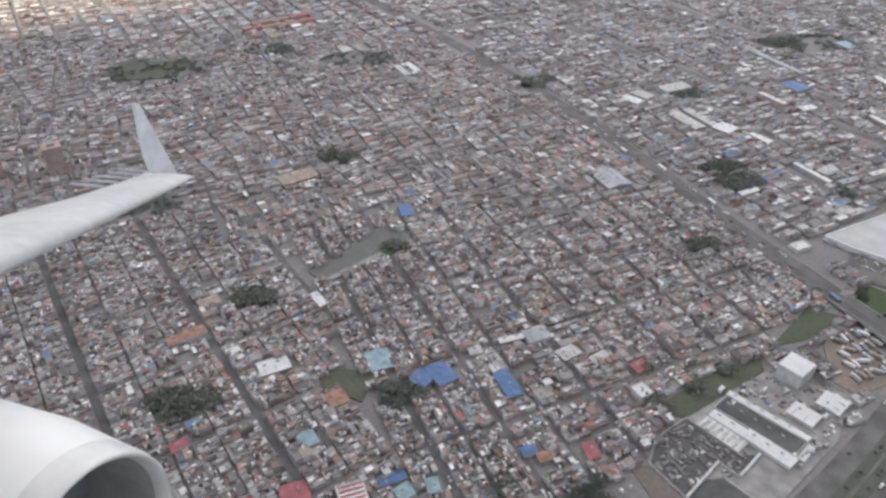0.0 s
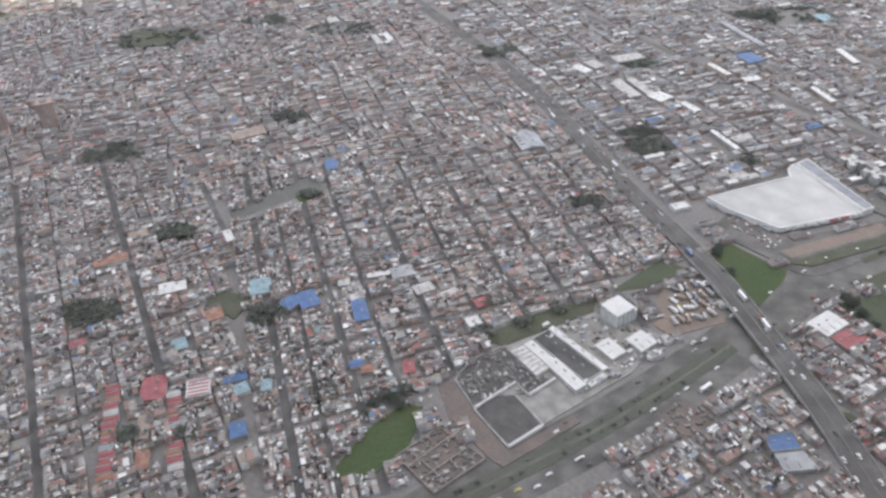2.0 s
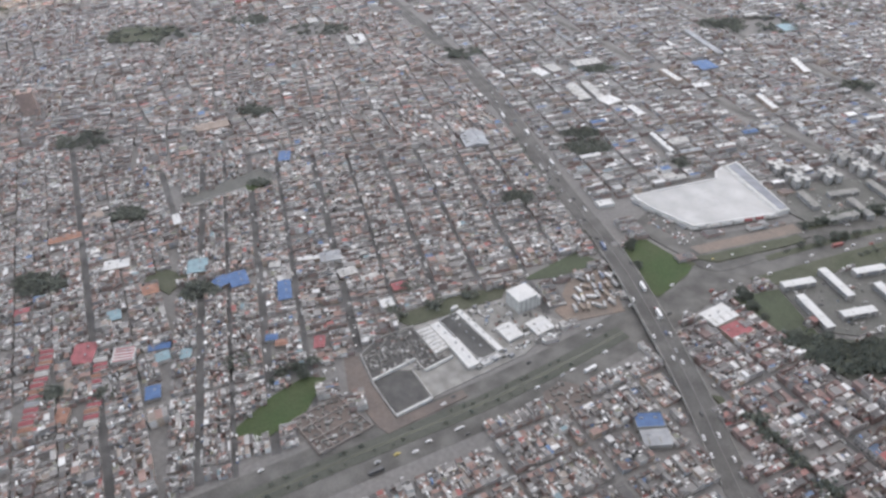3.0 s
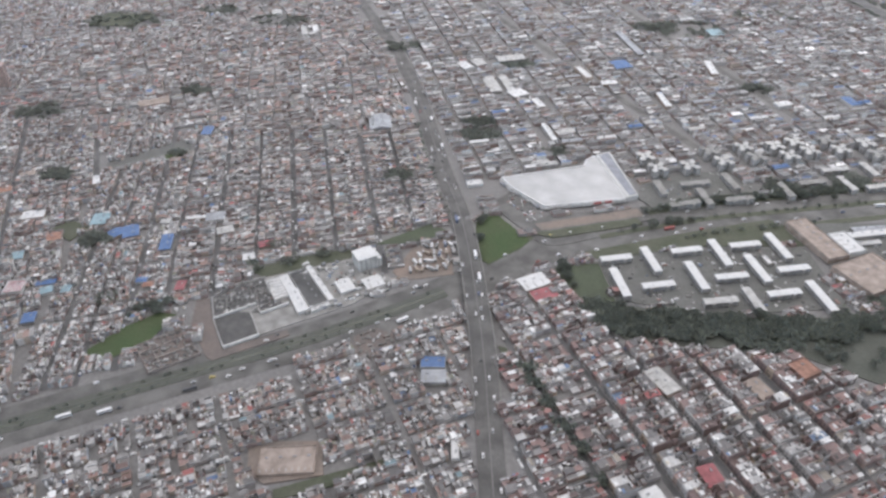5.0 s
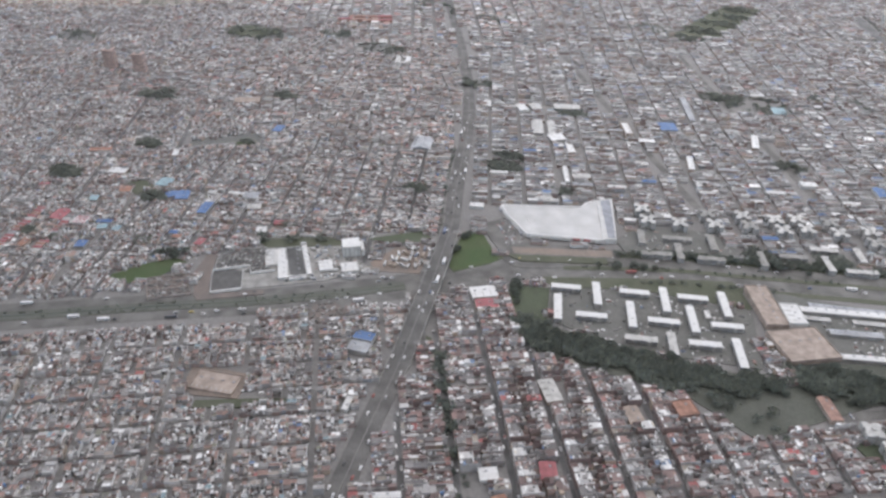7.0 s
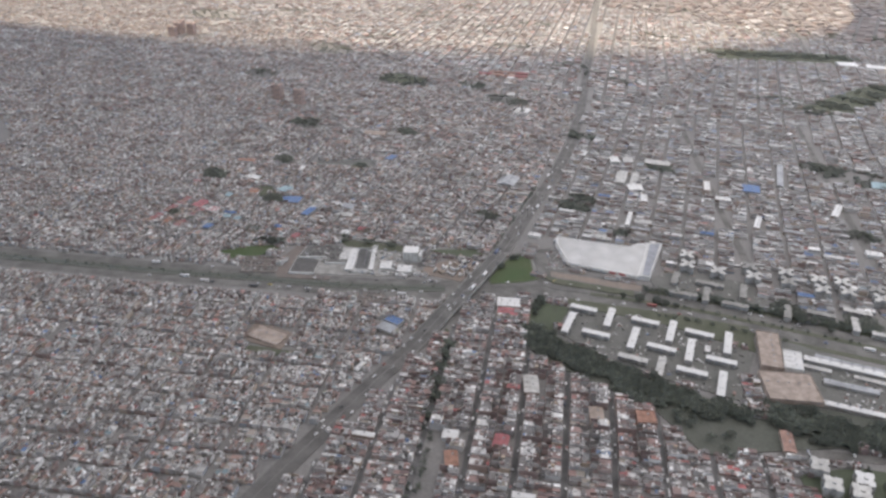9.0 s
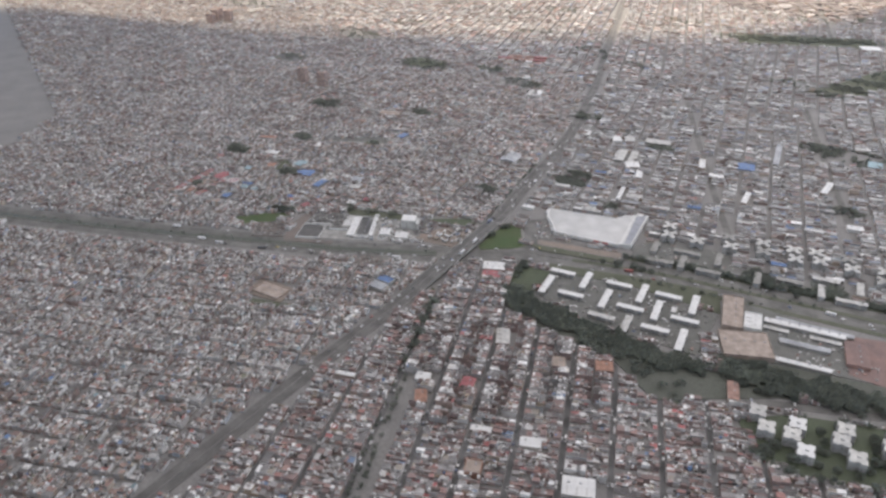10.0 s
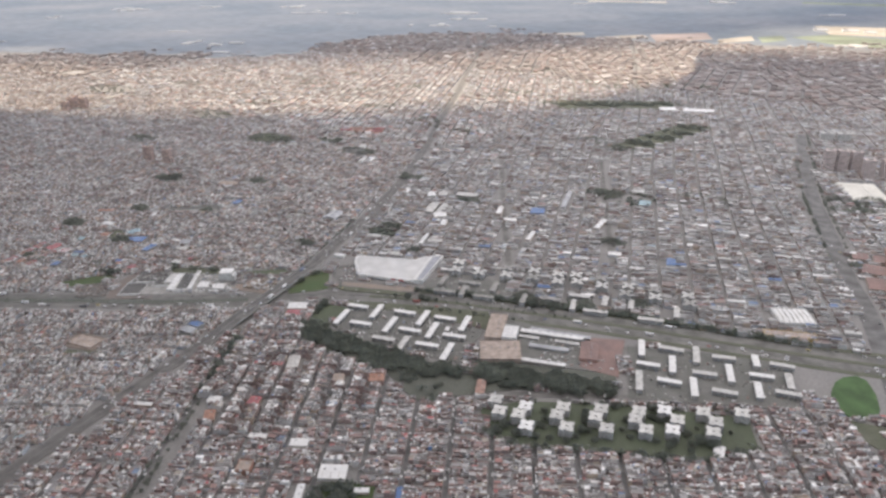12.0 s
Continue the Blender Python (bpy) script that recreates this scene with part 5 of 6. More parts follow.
def lots(angle, spacing, street_w, cross, cross_w, lot_w, x0, y0, x1, y1, first=0.0, first_cross=0.0, listed=None):
    """Plots on a street grid that runs along the angle: centre, half sizes and facing."""
    ca, sa = math.cos(radians(angle)), math.sin(radians(angle))
    corners = [(x * ca + y * sa, -x * sa + y * ca) for x in (x0, x1) for y in (y0, y1)]
    u0, u1 = min(c[0] for c in corners), max(c[0] for c in corners)
    v0, v1 = min(c[1] for c in corners), max(c[1] for c in corners)
    v0, u0 = first + math.floor((v0 - first) / spacing) * spacing, first_cross + math.floor((u0 - first_cross) / cross) * cross
    rows, rng = [], np.random.default_rng(int(angle * 10 + spacing))
    streets = listed or [(v0 + k * spacing, street_w) for k in range(int((v1 - v0) / spacing) + 2)]
    for k, ((vb, wide), (nxt, wide_next)) in enumerate(zip(streets, streets[1:])):
        depth = (nxt - vb - (wide + wide_next) / 2) / 2
        for m in range(int((u1 - u0) / cross) + 1):
            ub = u0 + m * cross
            for side in (0, 1):
                u = ub + cross_w / 2
                while u < ub + cross - cross_w / 2 - 2:
                    w = min(lot_w * rng.uniform(0.75, 1.5), ub + cross - cross_w / 2 - u)
                    v = vb + wide / 2 + depth * (0.5 + side)
                    rows.append((u + w / 2, v, w / 2, depth / 2, side))
                    u += w
    a = np.array(rows)
    x, y = a[:, 0] * ca - a[:, 1] * sa, a[:, 0] * sa + a[:, 1] * ca
    keep = (x > x0) & (x < x1) & (y > y0) & (y < y1)
    return np.column_stack([x, y, a[:, 2:]])[keep]


def in_view(xs, ys):
    """The stretch of the plain on the side that the flight looks out on."""
    return (xs < 1320 - 0.08 * ys) & (xs > 780 - 6.5 * (ys + 300)) & (xs > -0.95 * ys - 420 - np.maximum(0, ys - 200) * 4)


FIELDS = CITY_EDGE + [(2600, 9100), (-9200, 9100), (-9200, 300)]


def free(a, margin=3.0, loose=0.0):
    """The plots on open ground; loose: how far the rim of the city frays out."""
    xs, ys = a[:, 0], a[:, 1]
    wave = np.array([noise.noise((x / 260, y / 260, 7.0)) + 0.6 * noise.noise((x / 90, y / 90, 3.0)) if abs(y) + abs(x) > 2500 else 0.0 for x, y in zip(xs, ys)]) * 420
    wave = wave + np.random.default_rng(9).normal(0.0, 1.0, len(xs)) * loose
    ok = in_view(xs, ys) & ~inside(FIELDS, xs, ys - wave)
    for pts in TAKEN:
        ok &= ~inside(pts, xs, ys)
    ok &= ~near_line(AVENUE, xs, ys, 11.0 + margin) & ~near_line(CANAL, xs, ys, np.where(above(CANAL, xs, ys), 25.0, 21.5) + margin) & ~near_line(RIGHT_AVENUE, xs, ys, 14 + margin)
    ok &= ~near_line(TREE_STREET, xs, ys, 7 + margin)
    for line in FAR_AVENUES:
        ok &= ~near_line(line, xs, ys, 5.5 + margin)
    return a[ok]


def build_lot(s, rng, x, y, hu, hv, side, ang, tall, patches=3):
    """A narrow terraced house: one or two strips that run back from the street, each with a front block, a yard and a
    lower back under its own sheet; a roof hut, party walls, and loose sheets, skylights and tanks on the roofs."""
    c, sn = math.cos(ang), math.sin(ang)
    sgn = -1 if side == 0 else 1

    def block(u0, u1, e0, e1, h, gap=0.05):
        v0, v1 = sgn * hv * (1 - 2 * e0), sgn * hv * (1 - 2 * e1)
        cu, cv = hu * (u0 + u1) / 2, (v0 + v1) / 2
        s.box(x + cu * c - cv * sn, y + cu * sn + cv * c, hu * (u1 - u0) / 2 - gap, abs(v1 - v0) / 2 - gap, 0, h, ang, 0, 1)

    h0 = tall * rng.choice([0.5, 0.75, 0.9, 0.95, 1.05, 1.3])
    if patches < 3:
        cut = rng.uniform(0.35, 0.9) if patches == 2 else 1.0
        block(-1, 1, rng.uniform(0, 0.06), cut, h0)
        if patches == 2:
            if rng.random() < 0.75:
                block(-1, rng.choice([1.0, 0.2]), cut + rng.choice([0.0, 0.08]), 1.0, h0 * rng.uniform(0.5, 1.1))
            if rng.random() < 0.5:
                du, dv = rng.uniform(-0.6, 0.6) * hu, rng.uniform(-0.8, 0.8) * hv
                s.box(x + du * c - dv * sn, y + du * sn + dv * c, rng.uniform(0.5, 1.2), rng.uniform(1.0, 3.2), h0 * 0.6, h0 + 0.35, ang, 2, 2)
        return
    strips = [(-1, 1)]
    if hu > 1.8 and rng.random() < 0.7:
        at = rng.uniform(-0.4, 0.4)
        strips = [(-1, at), (at, 1)]
    for u0, u1 in strips:
        h = h0 * rng.choice([0.72, 0.9, 1.0, 1.0, 1.12])
        e = rng.uniform(0.0, 0.07) if rng.random() < 0.3 else 0.0
        first_block = True
        while e < 0.97:
            d = rng.uniform(0.16, 0.42) if patches > 3 else rng.uniform(0.3, 0.75)
            end = 1.0 if e + d > 0.9 else e + d
            if first_block or rng.random() < 0.84:
                block(u0, u1, e, end, h if first_block else h * rng.choice([0.5, 0.62, 0.8, 0.95, 1.1]))
            first_block, e = False, end
    if rng.random() < 0.4:
        du, dv = rng.uniform(-0.5, 0.5) * hu, sgn * rng.uniform(-0.1, 0.7) * hv
        s.box(x + du * c - dv * sn, y + du * sn + dv * c, rng.uniform(0.6, 1.4), rng.uniform(0.7, 1.9), h0, h0 + rng.uniform(0.6, 2.2), ang, 0, 1)
    if rng.random() < 0.5:
        s.box(x + hu * c, y + hu * sn, 0.14, hv * rng.uniform(0.5, 0.98), 0, h0 + rng.uniform(0.2, 0.8), ang, 0, 0)
    for _ in range(rng.integers(2, 7) if patches > 3 else rng.integers(0, 3)):
        du, dv = rng.uniform(-0.8, 0.8) * hu, rng.uniform(-0.9, 0.9) * hv
        lo, wi = rng.uniform(0.4, 1.6), rng.uniform(0.24, 0.62)
        if rng.random() < 0.4:
            lo, wi = wi, lo
        s.box(x + du * c - dv * sn, y + du * sn + dv * c, wi, lo, h0 * 0.4, h0 * rng.uniform(0.7, 1.1) + 0.25, ang, 2, 2)


CA, CB, CC, CP, CW = 113.5, 124.0, 115.0, 35.0, 123.8
NEAR_HOUSES = [(470, 110), (560, 100), (690, 300), (640, 330), (540, 325), (440, 250)]
SETS = []


def far_side(a):
    """How far plots lie beyond the ragged line past which the streets run any way."""
    return np.array([y - 640 - 0.12 * x - 110 * noise.noise((x / 120, y / 120, 2.0)) for x, y in a[:, :2]])


A_STREETS = [(-640 + 39 * k, 5.0) for k in range(6)] + [(v, (7.0, 5.0, 7.0, 4.4)[k % 4]) for k, v in enumerate((-407, -364, -323, -285, -246, -205, -174, -146, -122, -98, -70, -42, -14))]
a = lots(CA, 34.5, 5.0, 74, 5.5, 6.2, -700, -60, 420, 1150, -248, 376, A_STREETS)
west = a[:, 0] * -0.917 + a[:, 1] * -0.399 > -100 + np.maximum(0, a[:, 1] - 600) * 0.05
near = far_side(a) < 0
SETS.append((a[~side_of(AVENUE, a[:, 0], a[:, 1]) & above(CANAL, a[:, 0], a[:, 1]) & ~west & near], CA, 4.9, 4, "dense terraced brick houses with grey sheet roofs on narrow streets"))
W_STREETS = [v for k in range(-12, 22) for v in ((k * 90.5, 7.0), (k * 90.5 + 30, 1.2), (k * 90.5 + 60, 2.0))]
a = lots(CW, 45.0, 4.6, 82, 5.5, 6.4, -1300, -60, 300, 1150, 0, 40, W_STREETS)
west = a[:, 0] * -0.917 + a[:, 1] * -0.399 > -94 + np.maximum(0, a[:, 1] - 600) * 0.05
near = far_side(a) < 0
SETS.append((a[~side_of(AVENUE, a[:, 0], a[:, 1]) & above(CANAL, a[:, 0], a[:, 1]) & west & near], CW, 4.9, 4, "crowded terraced houses with patched grey roofs"))
for turn, low, high in ((28.0, -9.0, -0.08), (113.2, -0.08, 0.16), (127.0, 0.16, 9.0)):
    a = lots(turn, 37.0, 3.4, 66, 4.0, 6.0, -1300, 480, 300, 1150)
    quarter = np.array([noise.noise((x / 110, y / 110, 9.0)) for x, y in a[:, :2]])
    SETS.append((a[~side_of(AVENUE, a[:, 0], a[:, 1]) & (far_side(a) >= 0) & (quarter > low) & (quarter <= high)], turn, 4.8, 3, "crowded old houses with patched roofs on crooked lanes"))
a = lots(CB, 42.2, 6.2, 70, 5.0, 5.6, 300, -90, 1300, 600, -637, -117)
SETS.append((a[~above(CANAL, a[:, 0], a[:, 1]) & side_of(AVENUE, a[:, 0], a[:, 1])], CB, 5.0, 4, "terraced brick houses with patched roofs along parallel streets"))
a = lots(CP, 33.0, 5.2, 62, 5.0, 5.4, -420, -260, 500, 380, 22, 337)
SETS.append((a[~above(CANAL, a[:, 0], a[:, 1]) & ~side_of(AVENUE, a[:, 0], a[:, 1])], CP, 5.0, 4, "rows of terraced houses with patched roofs below a canal"))
a = lots(CC, 45.0, 6.0, 84, 6.0, 6.6, 60, 380, 1300, 1250, -1000, 0)
SETS.append((a[above(CANAL, a[:, 0], a[:, 1]) & side_of(AVENUE, a[:, 0], a[:, 1])], CC, 5.2, 3, "houses and workshops with long pale sheet roofs"))
for n, (x0, y0, x1, y1, ang) in enumerate(((-2600, 0, -1300, 1150, 118.0), (-1900, 1150, 60, 2300, 120.0), (60, 1250, 1300, 2300, 113.0))):
    a = lots(ang, 48.0, 6.5, 95, 7, 7.5, x0, y0, x1, y1)
    SETS.append((a, ang, 5.5, 3 if ang == 113.0 else 2, "distant dense houses with grey and clay roofs"))
single = None
for a, ang, tall, patches, label in SETS:
    rng = np.random.default_rng(int(ang * 7) + len(a))
    a = free(a)
    if ang == CB:
        single = inside(NEAR_HOUSES, a[:, 0], a[:, 1])
        ones = a[single][:165]
        a = np.concatenate([a[~single], a[single][165:]])
    if ang == CC:
        work_spots = [(x, y, side) for x, y, hu, hv, side in a[(a[:, 1] < 1200)][::43]][:110]
        for x, y, side in work_spots:
            a = a[~inside(rect(x, y, 13.5, 4.8, CC + 90), a[:, 0], a[:, 1])]
    s = Shape()
    for x, y, hu, hv, side in a:
        if rng.random() < 0.03:
            continue
        build_lot(s, rng, x, y, hu, hv, side, radians(ang), tall, patches - 1 if patches == 4 and (y > 640 or x < -620) else patches)
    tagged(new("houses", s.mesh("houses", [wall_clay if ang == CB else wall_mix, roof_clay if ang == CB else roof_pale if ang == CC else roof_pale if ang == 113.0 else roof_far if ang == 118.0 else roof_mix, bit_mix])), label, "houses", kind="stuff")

# asphalt of the district streets, laid in short stretches between the houses
def street_grid(angle, streets, x0, y0, x1, y1, keep):
    ca, sa = math.cos(radians(angle)), math.sin(radians(angle))
    s = Shape()
    for v, wide in streets:
        u = np.arange(-1400.0, 1800.0, 12.0)
        x, y = u * ca - v * sa, u * sa + v * ca
        ok = (x > x0) & (x < x1) & (y > y0) & (y < y1) & keep(x, y) & in_view(x, y)
        for pts in TAKEN:
            ok &= ~inside(pts, x, y)
        ok &= ~near_line(AVENUE, x, y, 19) & ~near_line(CANAL, x, y, 29) & ~near_line(RIGHT_AVENUE, x, y, 20)
        for k in np.nonzero(ok)[0]:
            s.box(x[k], y[k], 6.0, wide / 2, -0.2, 0.12, radians(angle))
    tagged(new("road", s.mesh("road", [lane_asphalt])), "narrow asphalt streets between rows of houses", "road", kind="structure")


street_grid(CB, [(-637 + 42.2 * k, 4.8) for k in range(-16, 22)], 300, -90, 1300, 600, lambda x, y: ~above(CANAL, x, y) & side_of(AVENUE, x, y))
street_grid(CA, [(v, w - 0.5) for v, w in A_STREETS], -700, -60, 420, 1150, lambda x, y: above(CANAL, x, y) & ~side_of(AVENUE, x, y) & (x * -0.917 + y * -0.399 < -100) & (far_side(np.column_stack([x, y])) < 0))
street_grid(CW, [(90.5 * k, 6.0) for k in range(-12, 22)], -1300, -60, 300, 1150, lambda x, y: above(CANAL, x, y) & ~side_of(AVENUE, x, y) & (x * -0.917 + y * -0.399 > -94) & (far_side(np.column_stack([x, y])) < 0))

# cars at the kerbs of the near streets
def kerb_cars(angle, streets, offset, keep, seed):
    ca, sa = math.cos(radians(angle)), math.sin(radians(angle))
    s, rng = Shape(), np.random.default_rng(seed)
    for v, _ in streets:
        u = np.sort(rng.uniform(-900.0, 1300.0, 150))
        side = rng.choice([-1, 1], len(u))
        x, y = u * ca - (v + side * offset) * sa, u * sa + (v + side * offset) * ca
        ok = (x > -420) & (x < 1250) & (y > -60) & (y < 620) & keep(x, y) & in_view(x, y)
        for pts in TAKEN:
            ok &= ~inside(pts, x, y)
        ok &= ~near_line(AVENUE, x, y, 17) & ~near_line(CANAL, x, y, 27)
        for k in np.nonzero(ok)[0]:
            s.box(x[k], y[k], 2.1, 0.85, 0.1, 0.9, radians(angle))
            s.box(x[k], y[k], 1.1, 0.75, 0.9, 1.45, radians(angle))
    tagged(new("parked_cars", s.mesh("parked_cars", [kerb_paint])), "small cars parked along narrow streets", "cars", kind="stuff")


kerb_cars(CB, [(-637 + 42.2 * k, 4.8) for k in range(-16, 22)], 1.5, lambda x, y: ~above(CANAL, x, y) & side_of(AVENUE, x, y), 3)
kerb_cars(CA, A_STREETS, 1.5, lambda x, y: above(CANAL, x, y) & ~side_of(AVENUE, x, y) & (x * -0.917 + y * -0.399 < -100), 4)
kerb_cars(CP, [(22 + 33.0 * k, 5.0) for k in range(-14, 14)], 1.5, lambda x, y: ~above(CANAL, x, y) & ~side_of(AVENUE, x, y), 5)

# pale roofs scattered over the fields beyond the city
s, rng = Shape(), random.Random(44)
for _ in range(110):
    x, y = rng.uniform(-6500, 600), rng.uniform(1500, 8500)
    if not inside(FIELDS, np.array([x]), np.array([y]))[0] or noise.noise((x / 900, y / 900, 4.0)) < 0.02:
        continue
    for _ in range(rng.randint(1, 4)):
        s.box(x + rng.uniform(-90, 90), y + rng.uniform(-90, 90), rng.uniform(20, 90), rng.uniform(8, 22), 0, rng.uniform(5, 9), radians(rng.choice((25, 30, 118))))
tagged(new("greenhouses", s.mesh("greenhouses", [light_concrete])), "pale low roofs scattered over far fields", "sheds", kind="stuff")

# the same quarters behind the line of flight, coarser
a = lots(CB, 42.2, 7.0, 70, 6.5, 11.0, -500, -800, 1500, 250, -637, -117)
a = a[~in_view(a[:, 0], a[:, 1])]
a = a[~near_line(AVENUE, a[:, 0], a[:, 1], 17) & ~near_line(CANAL, a[:, 0], a[:, 1], 27)]
s, rng = Shape(), np.random.default_rng(77)
for x, y, hu, hv, side in a:
    build_lot(s, rng, x, y, hu, hv, side, radians(CB), 5.9, 2)
tagged(new("houses", s.mesh("houses", [wall_clay, roof_clay, bit_mix])), "terraced brick houses with grey and clay roofs", "houses", kind="stuff")

# farthest rows, coarser, in quarters that are turned against one another
s, rng = Shape(), np.random.default_rng(5)
for quarter, ang in enumerate((119.0, 104.0, 128.0)):
    a = lots(ang, 54.0, 8.0, 120, 12, 15, -4600, 300, 1300, 5600)
    a = a[(a[:, 1] > 2300) | (a[:, 0] < -2600) | ((a[:, 0] < -1900) & (a[:, 1] > 1150))]
    which = np.array([noise.noise((x / 380, y / 380, 6.0)) for x, y in a[:, :2]])
    a = a[(which < -0.12) if quarter == 1 else (which > 0.2) if quarter == 2 else (which >= -0.12) & (which <= 0.2)]
    a = free(a, loose=50.0)
    for x, y, hu, hv, side in a:
        if x * x + y * y > 5600 ** 2 or noise.noise((x / 420, y / 420, 1.0)) > 0.62 or rng.random() < 0.1:
            continue
        build_lot(s, rng, x, y, hu, hv * 0.95, side, radians(ang), 6.5, 1)
# walls take the same haze-toned palette as the roofs
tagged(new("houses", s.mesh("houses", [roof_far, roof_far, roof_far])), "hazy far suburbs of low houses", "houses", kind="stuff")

# workshops with long pale roofs across the blocks
def workshop(k):
    ob = thing("workshop", ("long workshop with a white sheet roof", "long workshop with a pale grey sheet roof", "long workshop with a blue sheet roof", "long workshop with a weathered grey roof")[k], "workshop", group="workshops with long roofs")
    hx, hy, h = (12.0, 10.0, 9.0, 13.0)[k], (3.2, 3.9, 4.2, 3.6)[k], 4.6 + k * 0.4
    s = Shape()
    s.box(0, 0, hx, hy, 0, h)
    part("wall", s, (white_wall, slab_wall, slab_wall, brick)[k], ob)
    s = Shape()
    s.gable(0, 0, hx, hy, h, h + 1.3, over=0.3)
    part("roof", s, (pale_roof, light_concrete, blue_sheet, grey_sheet)[k], ob)
    s = Shape()
    s.box(hx * 0.3, hy * 0.4, 1.4, 0.6, h + 0.4, h + 1.4)
    part("skylight", s, window_glass, ob)
    s = Shape()
    s.box(-hx - 0.05, 0, 0.08, 1.6, 0, 3.2)
    part("door", s, dark_roof, ob)
    return ob


shops = [workshop(k) for k in range(4)]
for i, (x, y, side) in enumerate(work_spots):
    k = (0, 1, 0, 3, 1, 0, 1, 2, 3, 0)[i % 10] if i > 3 else i
    m = spot(x, y, 0, 0, 0, CC + 90 + (180 if side else 0))
    if i < 4:
        shops[i].matrix_basis = m
    else:
        copy_thing(shops[k], m)


# the nearest houses, one by one
def terraced_house(k, hu, hv):
    rng = np.random.default_rng(100 + k)
    ob = thing("terraced_house", ("narrow brick terraced house with a patched sheet roof", "terraced house with a grey corrugated roof and yard", "painted terraced house with a roof terrace")[k % 3], "house", group="terraced houses along parallel streets")
    h = 6.0 + rng.uniform(-1.5, 2.5)
    d = rng.uniform(0.5, 0.75)
    s = Shape()
    s.box(0, -hv * (1 - d), hu, hv * d, 0, h)
    wall = part("wall", s, wall_one, ob)
    s = Shape()
    if k % 2:
        s.gable(0, -hv * (1 - d), hu - 0.1, hv * d - 0.1, h, h + 0.9)
    else:
        s.box(0, -hv * (1 - d), hu - 0.2, hv * d - 0.2, h, h + 0.12)
    part("roof", s, roof_one, ob)
    for j, (u0, u1, e0, e1) in enumerate(((-1, 0.1, 0.0, 0.55), (0.1, 1, 0.0, 0.8), (-1, 0.1, 0.6, 1.0))):
        if (k + j) % 4 == 3:
            continue
        y0, y1 = -hv + 2 * hv * d + 2 * hv * (1 - d) * e0, -hv + 2 * hv * d + 2 * hv * (1 - d) * e1
        hb = h * rng.uniform(0.4, 0.8)
        s = Shape()
        s.box(hu * (u0 + u1) / 2, (y0 + y1) / 2, hu * (u1 - u0) / 2 - 0.04, (y1 - y0) / 2 - 0.04, 0, hb, side=0, top=1)
        part("back_room", s, [wall_one, roof_one], ob)
    for j in range(3):
        s = Shape()
        cx, cy = rng.uniform(-0.6, 0.6) * hu, rng.uniform(-0.9, 0.3) * hv
        s.box(cx, cy, rng.uniform(0.4, 1.8), rng.uniform(0.3, 0.7), h - 0.3, h + 0.5 + 0.4 * (k % 2))
        part("roof_sheet", s, bit_one, ob)
    s = Shape()
    s.box(hu - 0.1, 0, 0.12, hv * 0.95, 0, h + 0.5)
    part("party_wall", s, wall_one, ob)
    if k % 3 != 1:
        s = Shape()
        s.box(hu * 0.35, -hv * 0.2, 1.3, 1.6, h, h + 2.2)
        part("roof_hut", s, wall_one, ob)
    s = Shape()
    s.box(-hu * 0.4, hv * 0.1, 0.6, 0.6, h, h + 1.4)
    part("water_tank", s, dark_roof, ob)
    w = Shape()
    w.box(0, 0, 0.6, 0.05, -0.6, 0.6, bottom=True)
    pane = w.mesh("window", [window_glass])
    for f in range(2):
        for u in (-0.5, 0.45):
            o = new("window", pane)
            o.parent = ob
            o.location = (u * hu * SCALE, (-hv - 0.03) * SCALE, (1.6 + f * 2.7) * SCALE)
    w = Shape()
    w.box(0, -hv - 0.04, 0.5, 0.06, 0, 2.1)
    part("door", w, dark_roof, ob)
    return ob


house_protos = [terraced_house(k, 3.2, 8.5) for k in range(10)]
used = set()
for i, (x, y, hu, hv, side) in enumerate(ones):
    k = (i * 7 + int(x)) % 10
    m = spot(x, y, 0, 0, 0, CB + (180 if side else 0))
    if k not in used:
        used.add(k)
        house_protos[k].matrix_basis = m
        house_protos[k].scale = (hu / 3.25, 1, 1)
    else:
        copy_thing(house_protos[k], m).scale = (hu / 3.25, 1, 1)


